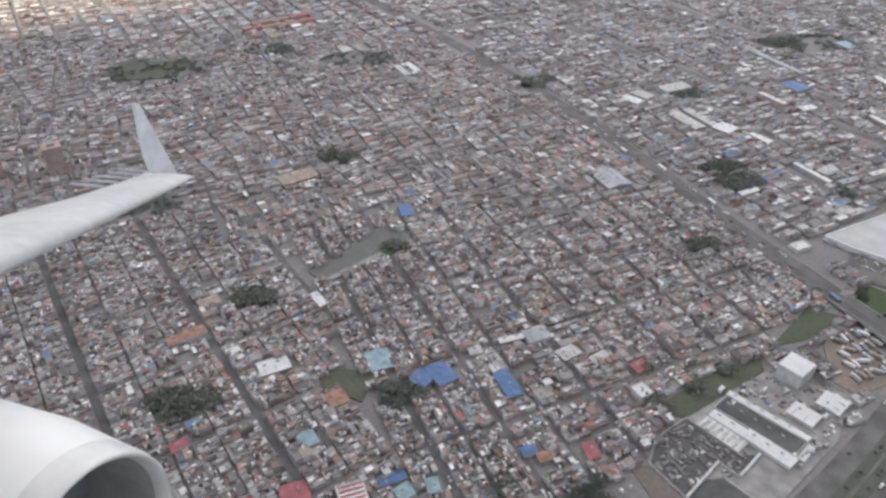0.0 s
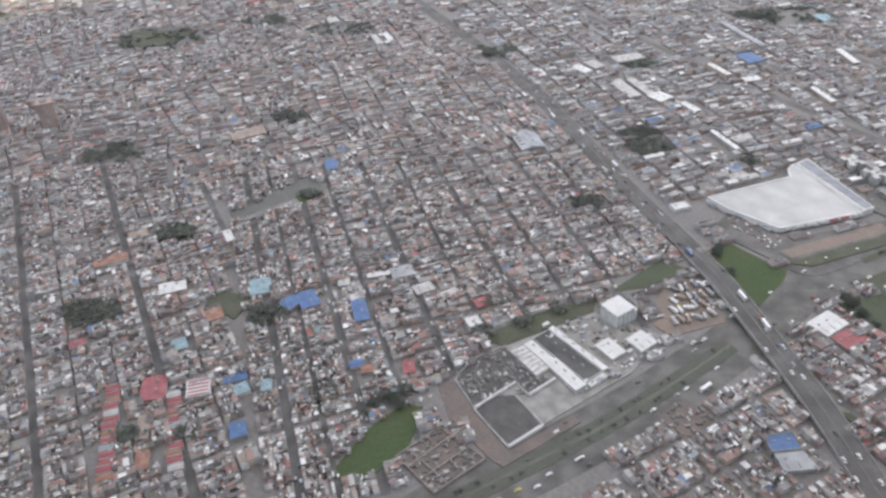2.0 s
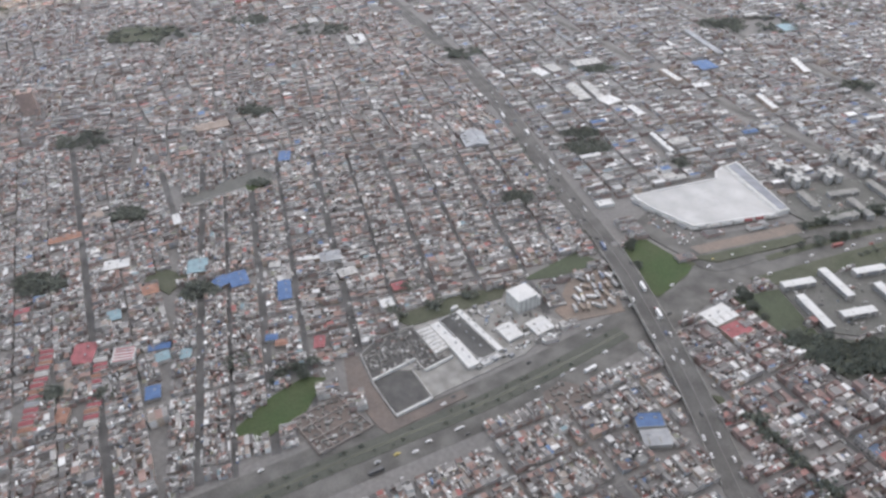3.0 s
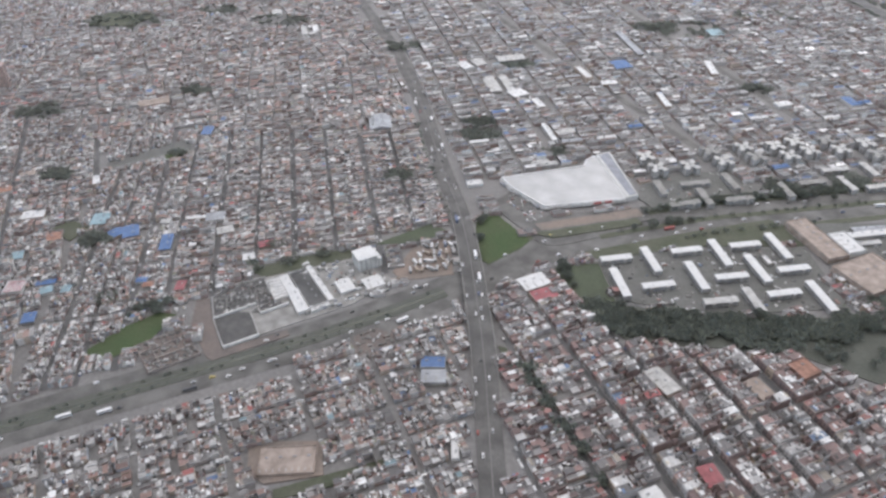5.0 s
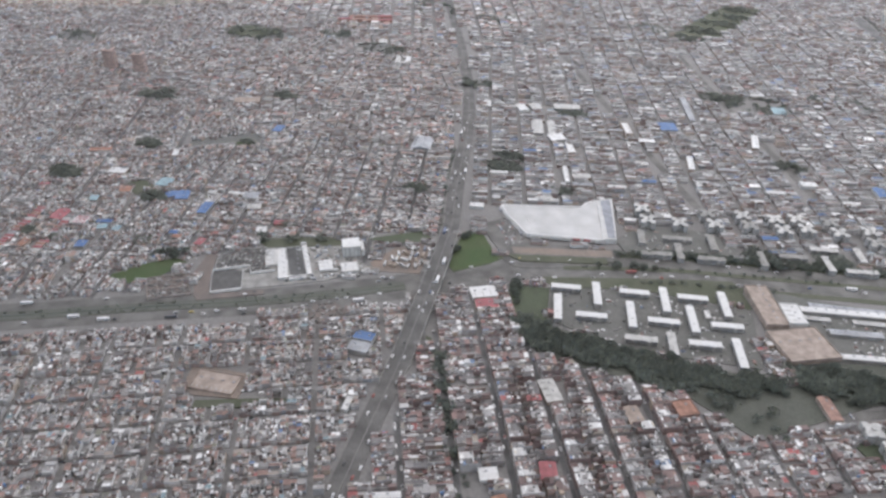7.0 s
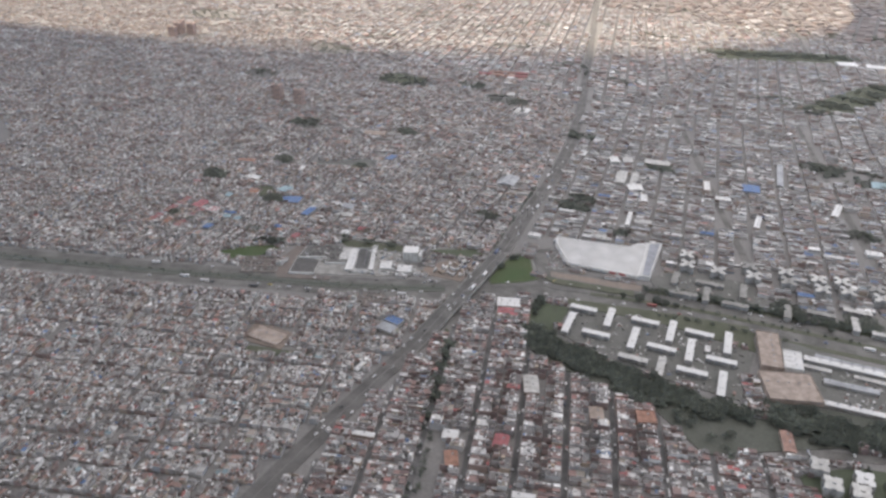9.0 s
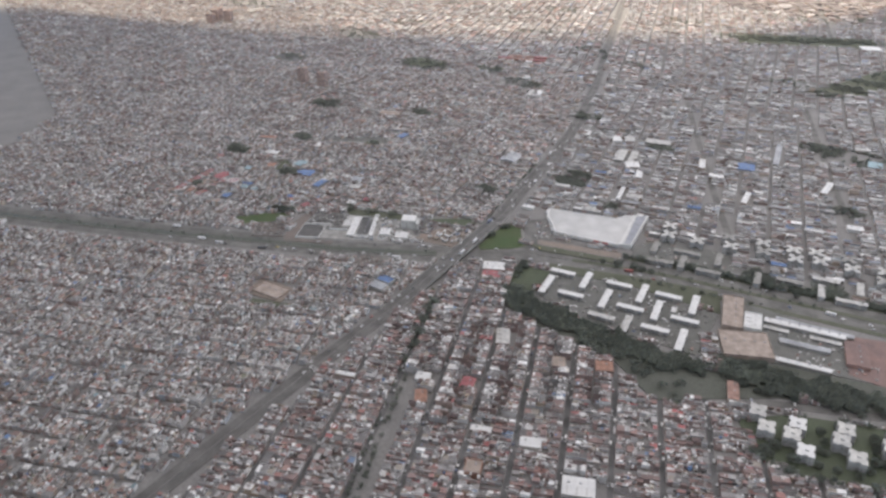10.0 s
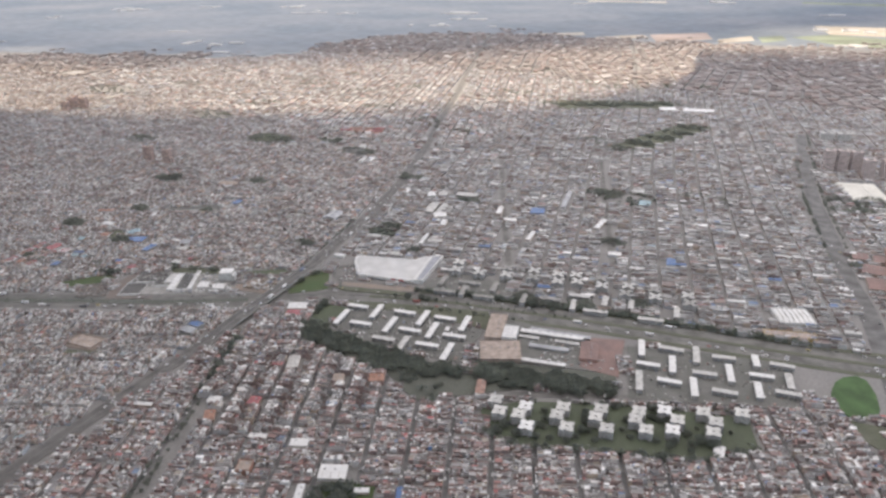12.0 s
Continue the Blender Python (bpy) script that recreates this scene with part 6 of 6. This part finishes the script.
# ---- trees ----
def tree(k, tall, spread):
    rng = random.Random(k)
    ob = thing("tree", "leafy dark green tree with an uneven crown", "tree", group="dark green trees")
    s = Shape()
    n = 7
    for z0, z1, r0 in ((0, tall * 0.25, 0.35), (tall * 0.25, tall * 0.6, 0.24)):
        s.prism([(r0 * math.cos(i * math.tau / n), r0 * math.sin(i * math.tau / n)) for i in range(n)], z0, z1)
    for i in range(4):
        a = i * math.tau / 4 + 0.4
        s.box(math.cos(a) * spread * 0.3, math.sin(a) * spread * 0.3, spread * 0.3, 0.09, tall * 0.38, tall * 0.44, a, bottom=True)
    part("trunk", s, bark, ob)
    c = Shape()
    for _ in range(150):
        a, u = rng.uniform(0, math.tau), rng.uniform(-1, 1)
        rad = spread * math.sqrt(1 - u * u) * rng.uniform(0.62, 1.05)
        px, py, pz = rad * math.cos(a), rad * math.sin(a), tall * 0.62 + u * tall * 0.34
        r = rng.uniform(0.35, 0.8) * spread / 4.2
        i0 = len(c.v)
        for vx, vy, vz in ((1, 0, 0), (-1, 0, 0), (0, 1, 0), (0, -1, 0), (0, 0, 1), (0, 0, -1)):
            j = [rng.uniform(0.6, 1.4) * r for _ in range(3)]
            c.v.append((px + vx * j[0] + rng.uniform(-.3, .3) * r, py + vy * j[1] + rng.uniform(-.3, .3) * r, pz + vz * j[2] * 0.8))
        for f in ((0, 2, 4), (2, 1, 4), (1, 3, 4), (3, 0, 4), (2, 0, 5), (1, 2, 5), (3, 1, 5), (0, 3, 5)):
            c.f.append(tuple(i0 + q for q in f))
            c.m.append(0)
    part("crown", c, leaf, ob)
    return ob


def scatter(pts, count, seed):
    rng = random.Random(seed)
    x0, x1, y0, y1 = min(p[0] for p in pts), max(p[0] for p in pts), min(p[1] for p in pts), max(p[1] for p in pts)
    out = []
    while len(out) < count:
        x, y = rng.uniform(x0, x1), rng.uniform(y0, y1)
        if inside(pts, np.array([x]), np.array([y]))[0]:
            out.append((x, y, rng.uniform(0, 360), rng.uniform(0.75, 1.3)))
    return out


tree_protos = [tree(1, 6.6, 4.2), tree(2, 7.4, 4.6), tree(3, 5.6, 3.4), tree(4, 8.2, 4.0)]
GROVES = []
GROVES.append(([(463, 374), (492, 380), (575, 372), (640, 360), (561, 338), (505, 334)], 60))
GROVES.append(([(575, 378), (715, 402), (722, 388), (630, 362)], 34))
GROVES.append(([(700, 422), (748, 446), (805, 469), (862, 490), (880, 458), (828, 424), (772, 399), (722, 394)], 90))
GROVES.append(([(343, 496), (352, 500), (362, 420), (356, 440)], 7))
GROVES.append(([(785, 340), (805, 322), (836, 328), (1000, 424), (1025, 465), (995, 495), (905, 455), (810, 390)], 75))
GROVES.append(([(640, 604), (700, 628), (715, 600), (650, 580)], 10))
GROVES.append(([(434, 421), (446, 426), (466, 372), (461, 368)], 8))
GROVES.append(([(64, 270), (90, 300), (112, 300), (100, 284)], 8))
GROVES.append(([(500, 500), (560, 530), (563, 524), (503, 494)], 6))
spots = [p for pts, n in GROVES for p in scatter(pts, n, n) if all(math.hypot(p[0] - x, p[1] - y) > 10.5 for chain in CHAINS for x, y in chain)][:280]
for i, (x, y, r, k) in enumerate(spots):
    if i < 4:
        tree_protos[i].matrix_basis = spot(x, y, 0, 0, 0, r)
    else:
        copy_thing(tree_protos[i % 4], spot(x, y, 0, 0, 0, r)).scale = (k, k, k)
# further groves, joined
rng = random.Random(12)
s = Shape()
HEDGES = [([p for p in CANAL if p[0] < 340], 5.0, 9.0, 0.34), ([p for p in CANAL if p[0] < 340], -3.0, 12.0, 0.3), ([p for p in CANAL if 480 < p[0] < 760], 1.5, 14.0, 0.55),
          ([p for p in CANAL if 520 < p[0] < 1040], 27.0, 2.2, 0.95), ([p for p in CANAL if 560 < p[0] < 1040], 31.0, 4.0, 1.0), ([p for p in CANAL if 540 < p[0] < 680], -27.0, 8.0, 0.7), ([p for p in AVENUE if 470 < p[1] < 720], 14.5, 9.0, 0.7), ([(795, 320), (836, 320), (1000, 416), (1034, 464)], 0.0, 3.6, 1.0), ([(800, 394), (905, 461), (985, 511)], 0.0, 6.0, 0.8), (TREE_STREET[2:], 4.0, 6.5, 0.62), (TREE_STREET[2:], -4.0, 7.5, 0.58), ([p for p in RIGHT_AVENUE if 940 < p[1] < 1700], 17.0, 5.0, 0.75), ([p for p in RIGHT_AVENUE if 980 < p[1] < 2000], -17.0, 8.0, 0.7)]
hedge_spots = []
for line, shift, gap, size in HEDGES:
    left, _ = ribbon(line, 0.0, shift)
    for p, q in zip(left, left[1:]):
        p, q = Vector(p), Vector(q)
        for k in range(max(1, round((q - p).length / gap))):
            if rng.random() < 0.75:
                at = p + (q - p) * rng.random()
                hedge_spots.append(((at.x, at.y), 1.2, 1, size))
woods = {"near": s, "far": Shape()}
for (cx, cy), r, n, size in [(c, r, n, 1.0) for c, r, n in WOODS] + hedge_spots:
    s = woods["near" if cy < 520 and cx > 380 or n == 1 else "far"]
    for _ in range(int(n * (1.0 if n == 1 else 1.7 if r < 32 else 1.9 if 1400 < cy < 2100 and cx > -80 else 1.1))):
        a, d = rng.uniform(0, math.tau), r * math.sqrt(rng.random())
        tx, ty, sc = cx + d * math.cos(a) * 1.3, cy + d * math.sin(a) * 0.8, rng.uniform(0.9, 1.5) * size
        s.box(tx, ty, 0.3, 0.3, 0, 3.2 * sc)
        for _ in range(14):
            px, py, pz, q = tx + rng.gauss(0, 2.0) * sc, ty + rng.gauss(0, 2.0) * sc, (3.4 + rng.gauss(0, 0.7)) * sc, rng.uniform(0.7, 1.6) * sc
            i0 = len(s.v)
            for vx, vy, vz in ((1, 0, 0), (-1, 0, 0), (0, 1, 0), (0, -1, 0), (0, 0, 1), (0, 0, -1)):
                s.v.append((px + vx * q * rng.uniform(.6, 1.3), py + vy * q * rng.uniform(.6, 1.3), pz + vz * q * rng.uniform(.5, 1)))
            for f in ((0, 2, 4), (2, 1, 4), (1, 3, 4), (3, 0, 4), (2, 0, 5), (1, 2, 5), (3, 1, 5), (0, 3, 5)):
                s.f.append(tuple(i0 + w for w in f))
                s.m.append(0)
tagged(new("woods", woods["near"].mesh("woods", [leaf])), "dark green tree belts and hedges", "trees", kind="stuff")
tagged(new("woods", woods["far"].mesh("woods", [hazed_leaf])), "dull grey-green groves between houses", "trees", kind="stuff")


# ---- vehicles ----
def car(k, length=4.3, tall=1.45, name="car", label="small parked or driving car", cat="car"):
    ob = thing(name, label, cat, group=name + "s on the avenues")
    hx, hy = length / 2, 0.88 if name == "car" else 1.25
    s = Shape()
    if name == "car":
        s.box(0, 0, hx, hy, 0.3, 0.85, bottom=True)
        s.box(-0.1, 0, hx * 0.5, hy * 0.86, 0.85, tall)
    else:
        s.box(0, 0, hx, hy, 0.5, tall, bottom=True)
    part("body", s, car_paint, ob)
    s = Shape()
    if name == "car":
        s.box(-0.1, 0, hx * 0.52, hy * 0.88, 0.95, tall - 0.12)
    else:
        s.box(0, 0, hx + 0.02, hy + 0.02, tall * 0.55, tall * 0.8)
    part("glass", s, window_glass, ob)
    n = 10
    w = Shape()
    w.v = [(0.32 * math.cos(i * math.tau / n), v, 0.32 * math.sin(i * math.tau / n)) for v in (-0.1, 0.1) for i in range(n)]
    w.f = [(i, (i + 1) % n, n + (i + 1) % n, n + i) for i in range(n)] + [tuple(range(n)), tuple(range(2 * n - 1, n - 1, -1))]
    w.m = [0] * len(w.f)
    d = w.mesh("wheel", [rubber])
    for u in (-0.62, 0.62):
        for v in (-1, 1):
            o = new("wheel", d)
            o.parent, o.location = ob, (u * hx * SCALE, v * (hy - 0.08) * SCALE, 0.32 * SCALE)
    return ob


def truck(k):
    ob = thing("truck", "parked box truck with a pale cargo body", "truck", group="trucks in a yard")
    s = Shape()
    s.box(-1.2, 0, 3.6, 1.2, 0.9, 3.4, bottom=True)
    part("cargo_box", s, cargo_paint, ob)
    s = Shape()
    s.box(3.5, 0, 0.95, 1.1, 0.6, 2.6, bottom=True)
    part("cab", s, car_paint, ob)
    s = Shape()
    s.box(3.6, 0, 0.9, 1.12, 1.7, 2.3)
    part("windscreen", s, window_glass, ob)
    s = Shape()
    n = 10
    s.v = [(0.45 * math.cos(i * math.tau / n), v, 0.45 * math.sin(i * math.tau / n)) for v in (-0.15, 0.15) for i in range(n)]
    s.f = [(i, (i + 1) % n, n + (i + 1) % n, n + i) for i in range(n)] + [tuple(range(n)), tuple(range(2 * n - 1, n - 1, -1))]
    s.m = [0] * len(s.f)
    tyre = s.mesh("wheel", [rubber])
    for u in (-3.4, -2.2, 3.3):
        for v in (-1, 1):
            o = new("wheel", tyre)
            o.parent, o.location = ob, (u * SCALE, v * SCALE, 0.45 * SCALE)
    return ob


cars = [car(0), car(1, 4.6, 1.7)]
bus = car(2, 11.0, 3.1, "bus", "city bus on the avenue", "bus")
rng = random.Random(31)


def line_spot(line, lo, hi, off):
    seg = [i for i in range(len(line) - 1) if lo < line[i][1] < hi]
    i = rng.choice(seg)
    p, q = Vector(line[i]), Vector(line[i + 1])
    d = (q - p).normalized()
    at = p + (q - p) * rng.random() + Vector((-d.y, d.x)) * off
    return at.x, at.y, math.degrees(math.atan2(d.y, d.x)) + (0 if off < 0 else 180)


road_spots = [line_spot(AVENUE, 60, 900, rng.choice((-8.2, -5.4, -2.6, 2.6, 5.4, 8.2))) for _ in range(70)]
road_spots += [line_spot(CANAL, 120, 760, rng.choice((-19, -16, -12, -8, 14, 17, 20))) for _ in range(95)]
road_spots += [line_spot(RIGHT_AVENUE, 500, 1100, rng.choice((-9, -5, 5, 9))) for _ in range(20)]
for i, (x, y, a) in enumerate(road_spots):
    src = bus if i % 11 == 5 else cars[i % 2]
    z = avenue_height(y) + 0.02 if i < 70 else 0.12
    if i in (0, 1, 5):
        src.matrix_basis = spot(x, y, z, 0, 0, a)
    else:
        copy_thing(src, spot(x, y, z, 0, 0, a))
lot_spots = [(x, y, rng.choice((20, 110)) + rng.uniform(-6, 6)) for pts, n in (([(375, 545), (412, 506), (400, 490), (370, 520)], 14), ([(480, 430), (496, 386), (570, 384), (680, 415), (662, 490), (560, 470)], 30), ([(715, 530), (795, 560), (850, 512), (760, 470)], 10)) for x, y, _, _ in scatter(pts, n, n + 3)]
clear = np.array([not any(inside(rect(bx, by, l / 2 + 2.5, 8, ba), np.array([x]), np.array([y]))[0] for bx, by, l, ba in BARS) for x, y, _ in lot_spots])
for i, (x, y, a) in enumerate(lot_spots):
    if clear[i]:
        copy_thing(cars[i % 2], spot(x, y, 0.2, 0, 0, a))
def clutter(pts, count, seed, label, avoid, mat=yard_mix):
    """Parked things, bins, huts and heaps too small to tell apart, strewn over a yard."""
    s, rnd = Shape(), random.Random(seed)
    for x, y, r, k in scatter(pts, count, seed):
        if not any(inside(q, np.array([x]), np.array([y]))[0] for q in avoid):
            s.box(x, y, rnd.uniform(0.5, 2.0) * k, rnd.uniform(0.4, 0.95) * k, 0, 0.9 + rnd.uniform(0.4, 1.5), radians(rnd.choice((20, 111)) + rnd.uniform(-7, 7)))
    return tagged(new("yard_clutter", s.mesh("yard_clutter", [mat])), label, "clutter", kind="stuff")


blocks = [rect(x, y, l / 2 + 1.2, 5.6, a) for x, y, l, a in BARS + BARS_EAST + BARS_GREY]
clutter([(476, 438), (496, 386), (575, 380), (688, 414), (666, 498), (560, 474)], 190, 61, "parked cars, bins and huts between apartment blocks", blocks)
clutter([(837, 572), (889, 474), (1042, 562), (1008, 650), (920, 616)], 150, 62, "parked cars, bins and huts between apartment blocks", blocks)
clutter([(505, 562), (524, 548), (624, 585), (638, 608), (600, 638), (522, 610)], 70, 63, "parked cars and heaps between grey blocks", blocks)
clutter([(708, 512), (800, 548), (850, 512), (760, 470), (735, 500)], 90, 64, "benches and bins on school grounds", [q[2] for q in SCH])
clutter([(206, 374), (240, 400), (288, 376), (262, 336), (246, 336), (236, 352)], 90, 65, "pale crates and parked cars in a factory yard", [rect(255.5, 390, 12, 12, 40), [(237, 355), (247, 364), (259.5, 350.5), (249, 340)], [(260, 363), (273, 374), (284, 362), (271, 350)]])
clutter([(135, 312), (150, 289), (176, 302), (187, 303), (203, 318), (168, 350), (150, 338)], 150, 66, "rubble on the slab of a roofless works", [], rubble_mix)
clutter([(101, 240), (126, 266), (158, 243), (129, 215)], 130, 68, "rubble and low rooms of a roofless compound", [], rubble_mix)
clutter([(280, 289), (291, 302), (310, 298), (314, 279), (297, 268), (286, 272)], 45, 69, "rubble and broken walls on a bare lot", [], rubble_mix)
clutter([(372, 548), (411, 515), (402, 492), (372, 522)], 30, 67, "cars and trolleys before a superstore", [])
trucks = [truck(0), truck(1)]
for i in range(24):
    x, y = 300 + (i % 6) * 6.2 + (i // 6) * 1.5 + rng.uniform(-1, 1), 388 + (i // 6) * 13.5 + (i % 6) * 2.4 + rng.uniform(-1.5, 1.5)
    m = spot(x, y, 0.6, 0, 0, 112 + rng.uniform(-22, 22) + (50 if i % 5 == 3 else 0))
    if i < 2:
        trucks[i].matrix_basis = m
    else:
        copy_thing(trucks[i % 2], m)


# ---- the airliner, as it stands in the air at the start ----
def airliner():
    """Local metres: x ahead, y to the left wing, z up, from the seat's window."""
    ob = thing("airliner", "white twin-engined airliner banking over the city with grey winglets", "aircraft")
    ahead = Vector((0.9222, -0.3773, 0.0847)).normalized()
    left = Vector((0.373, 0.8101, -0.4524)).normalized()
    up = ahead.cross(left).normalized()
    left = up.cross(ahead)
    m = Matrix((ahead, left, up)).transposed().to_4x4()
    m.translation = (0, 0, 384 * SCALE)
    ob.matrix_basis = m

    def loft(rings, caps=True):
        s = Shape()
        n = len(rings[0])
        s.v = [p for r in rings for p in r]
        for k in range(len(rings) - 1):
            s.f += [(k * n + i, k * n + (i + 1) % n, (k + 1) * n + (i + 1) % n, (k + 1) * n + i) for i in range(n)]
        if caps:
            s.f += [tuple(range(n - 1, -1, -1)), tuple(range((len(rings) - 1) * n, len(rings) * n))]
        s.m = [0] * len(s.f)
        return s

    def smooth_part(name, s, mat, parent, label=""):
        o = part(name, s, mat, parent, label)
        o.data.polygons.foreach_set("use_smooth", [True] * len(o.data.polygons))
        return o

    def circle(x, cy, cz, r, n=40, sq=1.0):
        return [(x, cy + r * math.cos(i * math.tau / n), cz + sq * r * math.sin(i * math.tau / n)) for i in range(n)]

    body = [(9.5, 0.05, -0.9), (9.0, 0.5, -0.8), (7.8, 1.0, -0.6), (6.0, 1.38, -0.45), (4.0, 1.5, -0.4), (-14, 1.5, -0.4), (-18, 1.2, -0.1), (-22, 0.7, 0.3), (-25, 0.2, 0.7)]
    smooth_part("fuselage", loft([circle(x, -2.0, z, r) for x, r, z in body]), aircraft_white, ob)

    def section(y, z, lead, trail, thick):
        c = lead - trail
        prof = ((0.0, 0.0), (0.03, 0.28), (0.12, 0.48), (0.3, 0.55), (0.6, 0.38), (0.85, 0.16), (1.0, 0.02), (0.8, -0.12), (0.5, -0.3), (0.2, -0.38), (0.04, -0.2))
        return [(lead - u * c, y, z + v * thick) for u, v in prof]

    def half(sign):
        def put(y):
            return y if sign > 0 else -4.0 - y
        spans = [(-1.0, -2.35, -4.2, -8.6, 0.75), (2.5, -1.95, -5.5, -8.7, 0.55), (5.4, -1.70, -7.05, -8.92, 0.38), (9.5, -1.40, -9.23, -10.6, 0.26), (12.4, -1.18, -10.78, -12.09, 0.17), (13.0, -1.13, -11.15, -12.45, 0.12), (13.22, -1.11, -11.25, -12.2, 0.06)]
        wing = smooth_part("wing", loft([section(put(y), z, a, b, t) for y, z, a, b, t in spans]), wing_paint, ob, "swept white wing")
        top = [(-11.55, -12.42, 13.08, -1.1), (-11.9, -12.68, 13.14, -0.75), (-12.5, -13.04, 13.3, -0.2), (-12.98, -13.31, 13.46, 0.2), (-13.24, -13.48, 13.57, 0.42)]
        s = Shape()
        rings = []
        for a, b, y, z in top:
            c = (a + b) / 2
            rings.append([(a, put(y), z), (c, put(y + 0.07), z), (b, put(y), z), (c, put(y - 0.07), z)])
        part("winglet", loft(rings), aircraft_grey, ob, "grey upturned winglet")
        for y0, y1 in ((1.5, 6.8), (7.0, 12.0)):
            s = Shape()
            for k in range(8):
                u0, u1 = y0 + (y1 - y0) * k / 8, y0 + (y1 - y0) * (k + 1) / 8
                le = lambda y: -5.5 - (y - 2.5) * 0.532
                zz = lambda y: -1.95 + (y - 2.5) * 0.0785 + 0.30 * (1 - y / 16)
                i0 = len(s.v)
                w0, w1 = 0.62 - u0 * 0.02, 0.62 - u1 * 0.02
                s.v += [(le(u0) - w0, put(u0), zz(u0) + 0.02), (le(u1) - w1, put(u1), zz(u1) + 0.02), (le(u1) - w1 - 0.05, put(u1), zz(u1) + 0.02), (le(u0) - w0 - 0.05, put(u0), zz(u0) + 0.02)]
                s.f.append((i0, i0 + 1, i0 + 2, i0 + 3))
                s.m.append(0)
            part("slat_joint", s, aircraft_grey, wing)
        for k in range(5):
            y = 9.6 + k * 0.55
            le = -9.23 - (y - 9.5) * 0.532
            s = Shape()
            s.box(le - 1.15, put(y), 0.30, 0.02, -1.21 + (y - 9.5) * 0.08, -1.17 + (y - 9.5) * 0.08, 0.5 * sign)
            part("vortex_fin", s, aircraft_grey, wing)
        # engine
        ex, ey, ez = -4.8, put(4.7), -3.82
        outer = [(0.0, 0.74), (0.03, 0.80), (-0.08, 0.86), (-0.30, 0.92), (-1.0, 0.99), (-1.9, 0.98), (-2.8, 0.85), (-3.4, 0.7)]
        nac = smooth_part("nacelle", loft([circle(ex + x, ey, ez, r, 56) for x, r in outer[3:]], caps=False), aircraft_white, ob, "white engine nacelle")
        lip = [(-0.30, 0.92), (-0.10, 0.905), (0.0, 0.88), (0.03, 0.855), (0.0, 0.825), (-0.14, 0.80)]
        smooth_part("inlet_lip", loft([circle(ex + x, ey, ez, r, 56) for x, r in lip], caps=False), bare_metal, nac, "dull metal inlet lip")
        smooth_part("duct", loft([circle(ex + x, ey, ez, r, 48) for x, r in ((-0.14, 0.80), (-0.5, 0.77), (-1.15, 0.79))], caps=False), duct_grey, nac, "grey inlet duct")
        n = 22
        s = Shape()
        s.v = [(-1.0, 0.16, 0.0), (-1.08, 0.15, 0.05), (-1.12, 0.75, 0.2), (-0.95, 0.78, 0.0), (-1.02, 0.16, 0.0), (-1.10, 0.15, 0.05), (-1.14, 0.75, 0.2), (-0.97, 0.78, 0.0)]
        s.f = [(0, 1, 2, 3), (7, 6, 5, 4), (0, 3, 7, 4), (1, 5, 6, 2), (3, 2, 6, 7), (0, 4, 5, 1)]
        s.m = [0] * 6
        blade = s.mesh("fan_blade", [grey_sheet])
        for k in range(n):
            o = new("fan_blade", blade)
            o.parent, o.matrix_basis = nac, spot(ex, ey, ez) @ Matrix.Rotation(k * math.tau / n, 4, "X")
        smooth_part("spinner", loft([circle(ex - 0.6, ey, ez, 0.01, 20), circle(ex - 0.8, ey, ez, 0.11, 20), circle(ex - 1.1, ey, ez, 0.2, 20)]), duct_grey, nac)
        smooth_part("exhaust_cone", loft([circle(ex - 2.7, ey, ez, 0.6, 30), circle(ex - 4.1, ey, ez, 0.3, 30)]), grey_sheet, nac)
        pyl = [[(ex - 1.5, ey - w, ez + 0.9), (ex - 1.5, ey + w, ez + 0.9), (ex - 1.5, ey + w, ez + 0.97), (ex - 1.5, ey - w, ez + 0.97)] for w in (0.05,)]
        pyl += [[(ex + x, ey - w, ez + 0.7), (ex + x, ey + w, ez + 0.7), (ex + x, ey + w * 0.7, ez + h), (ex + x, ey - w * 0.7, ez + h)] for x, w, h in ((-1.75, 0.16, 1.05), (-2.3, 0.24, 1.45), (-3.0, 0.24, 1.6), (-4.0, 0.1, 1.5))]
        smooth_part("pylon", loft(pyl), aircraft_grey, ob, "grey engine pylon")
        s = loft([section(put(1.6 + k * 2.6) if k else put(-1.3), 0.9 + 0.25 * k, -20.8 - 1.5 * k, -23.4 - 0.9 * k, 0.2) for k in range(2)])
        smooth_part("tailplane", s, aircraft_white, ob)

    half(1)
    half(-1)
    fin = []
    for z, lead, trail in ((0.8, -18.6, -23.6), (2.5, -20.4, -24.4), (5.4, -23.2, -25.4)):
        fin.append([(lead, -2.0, z), ((lead + trail) / 2, -1.86, z), (trail, -2.0, z), ((lead + trail) / 2, -2.14, z)])
    part("fin", loft(fin), aircraft_white, ob)
    return ob


airliner()
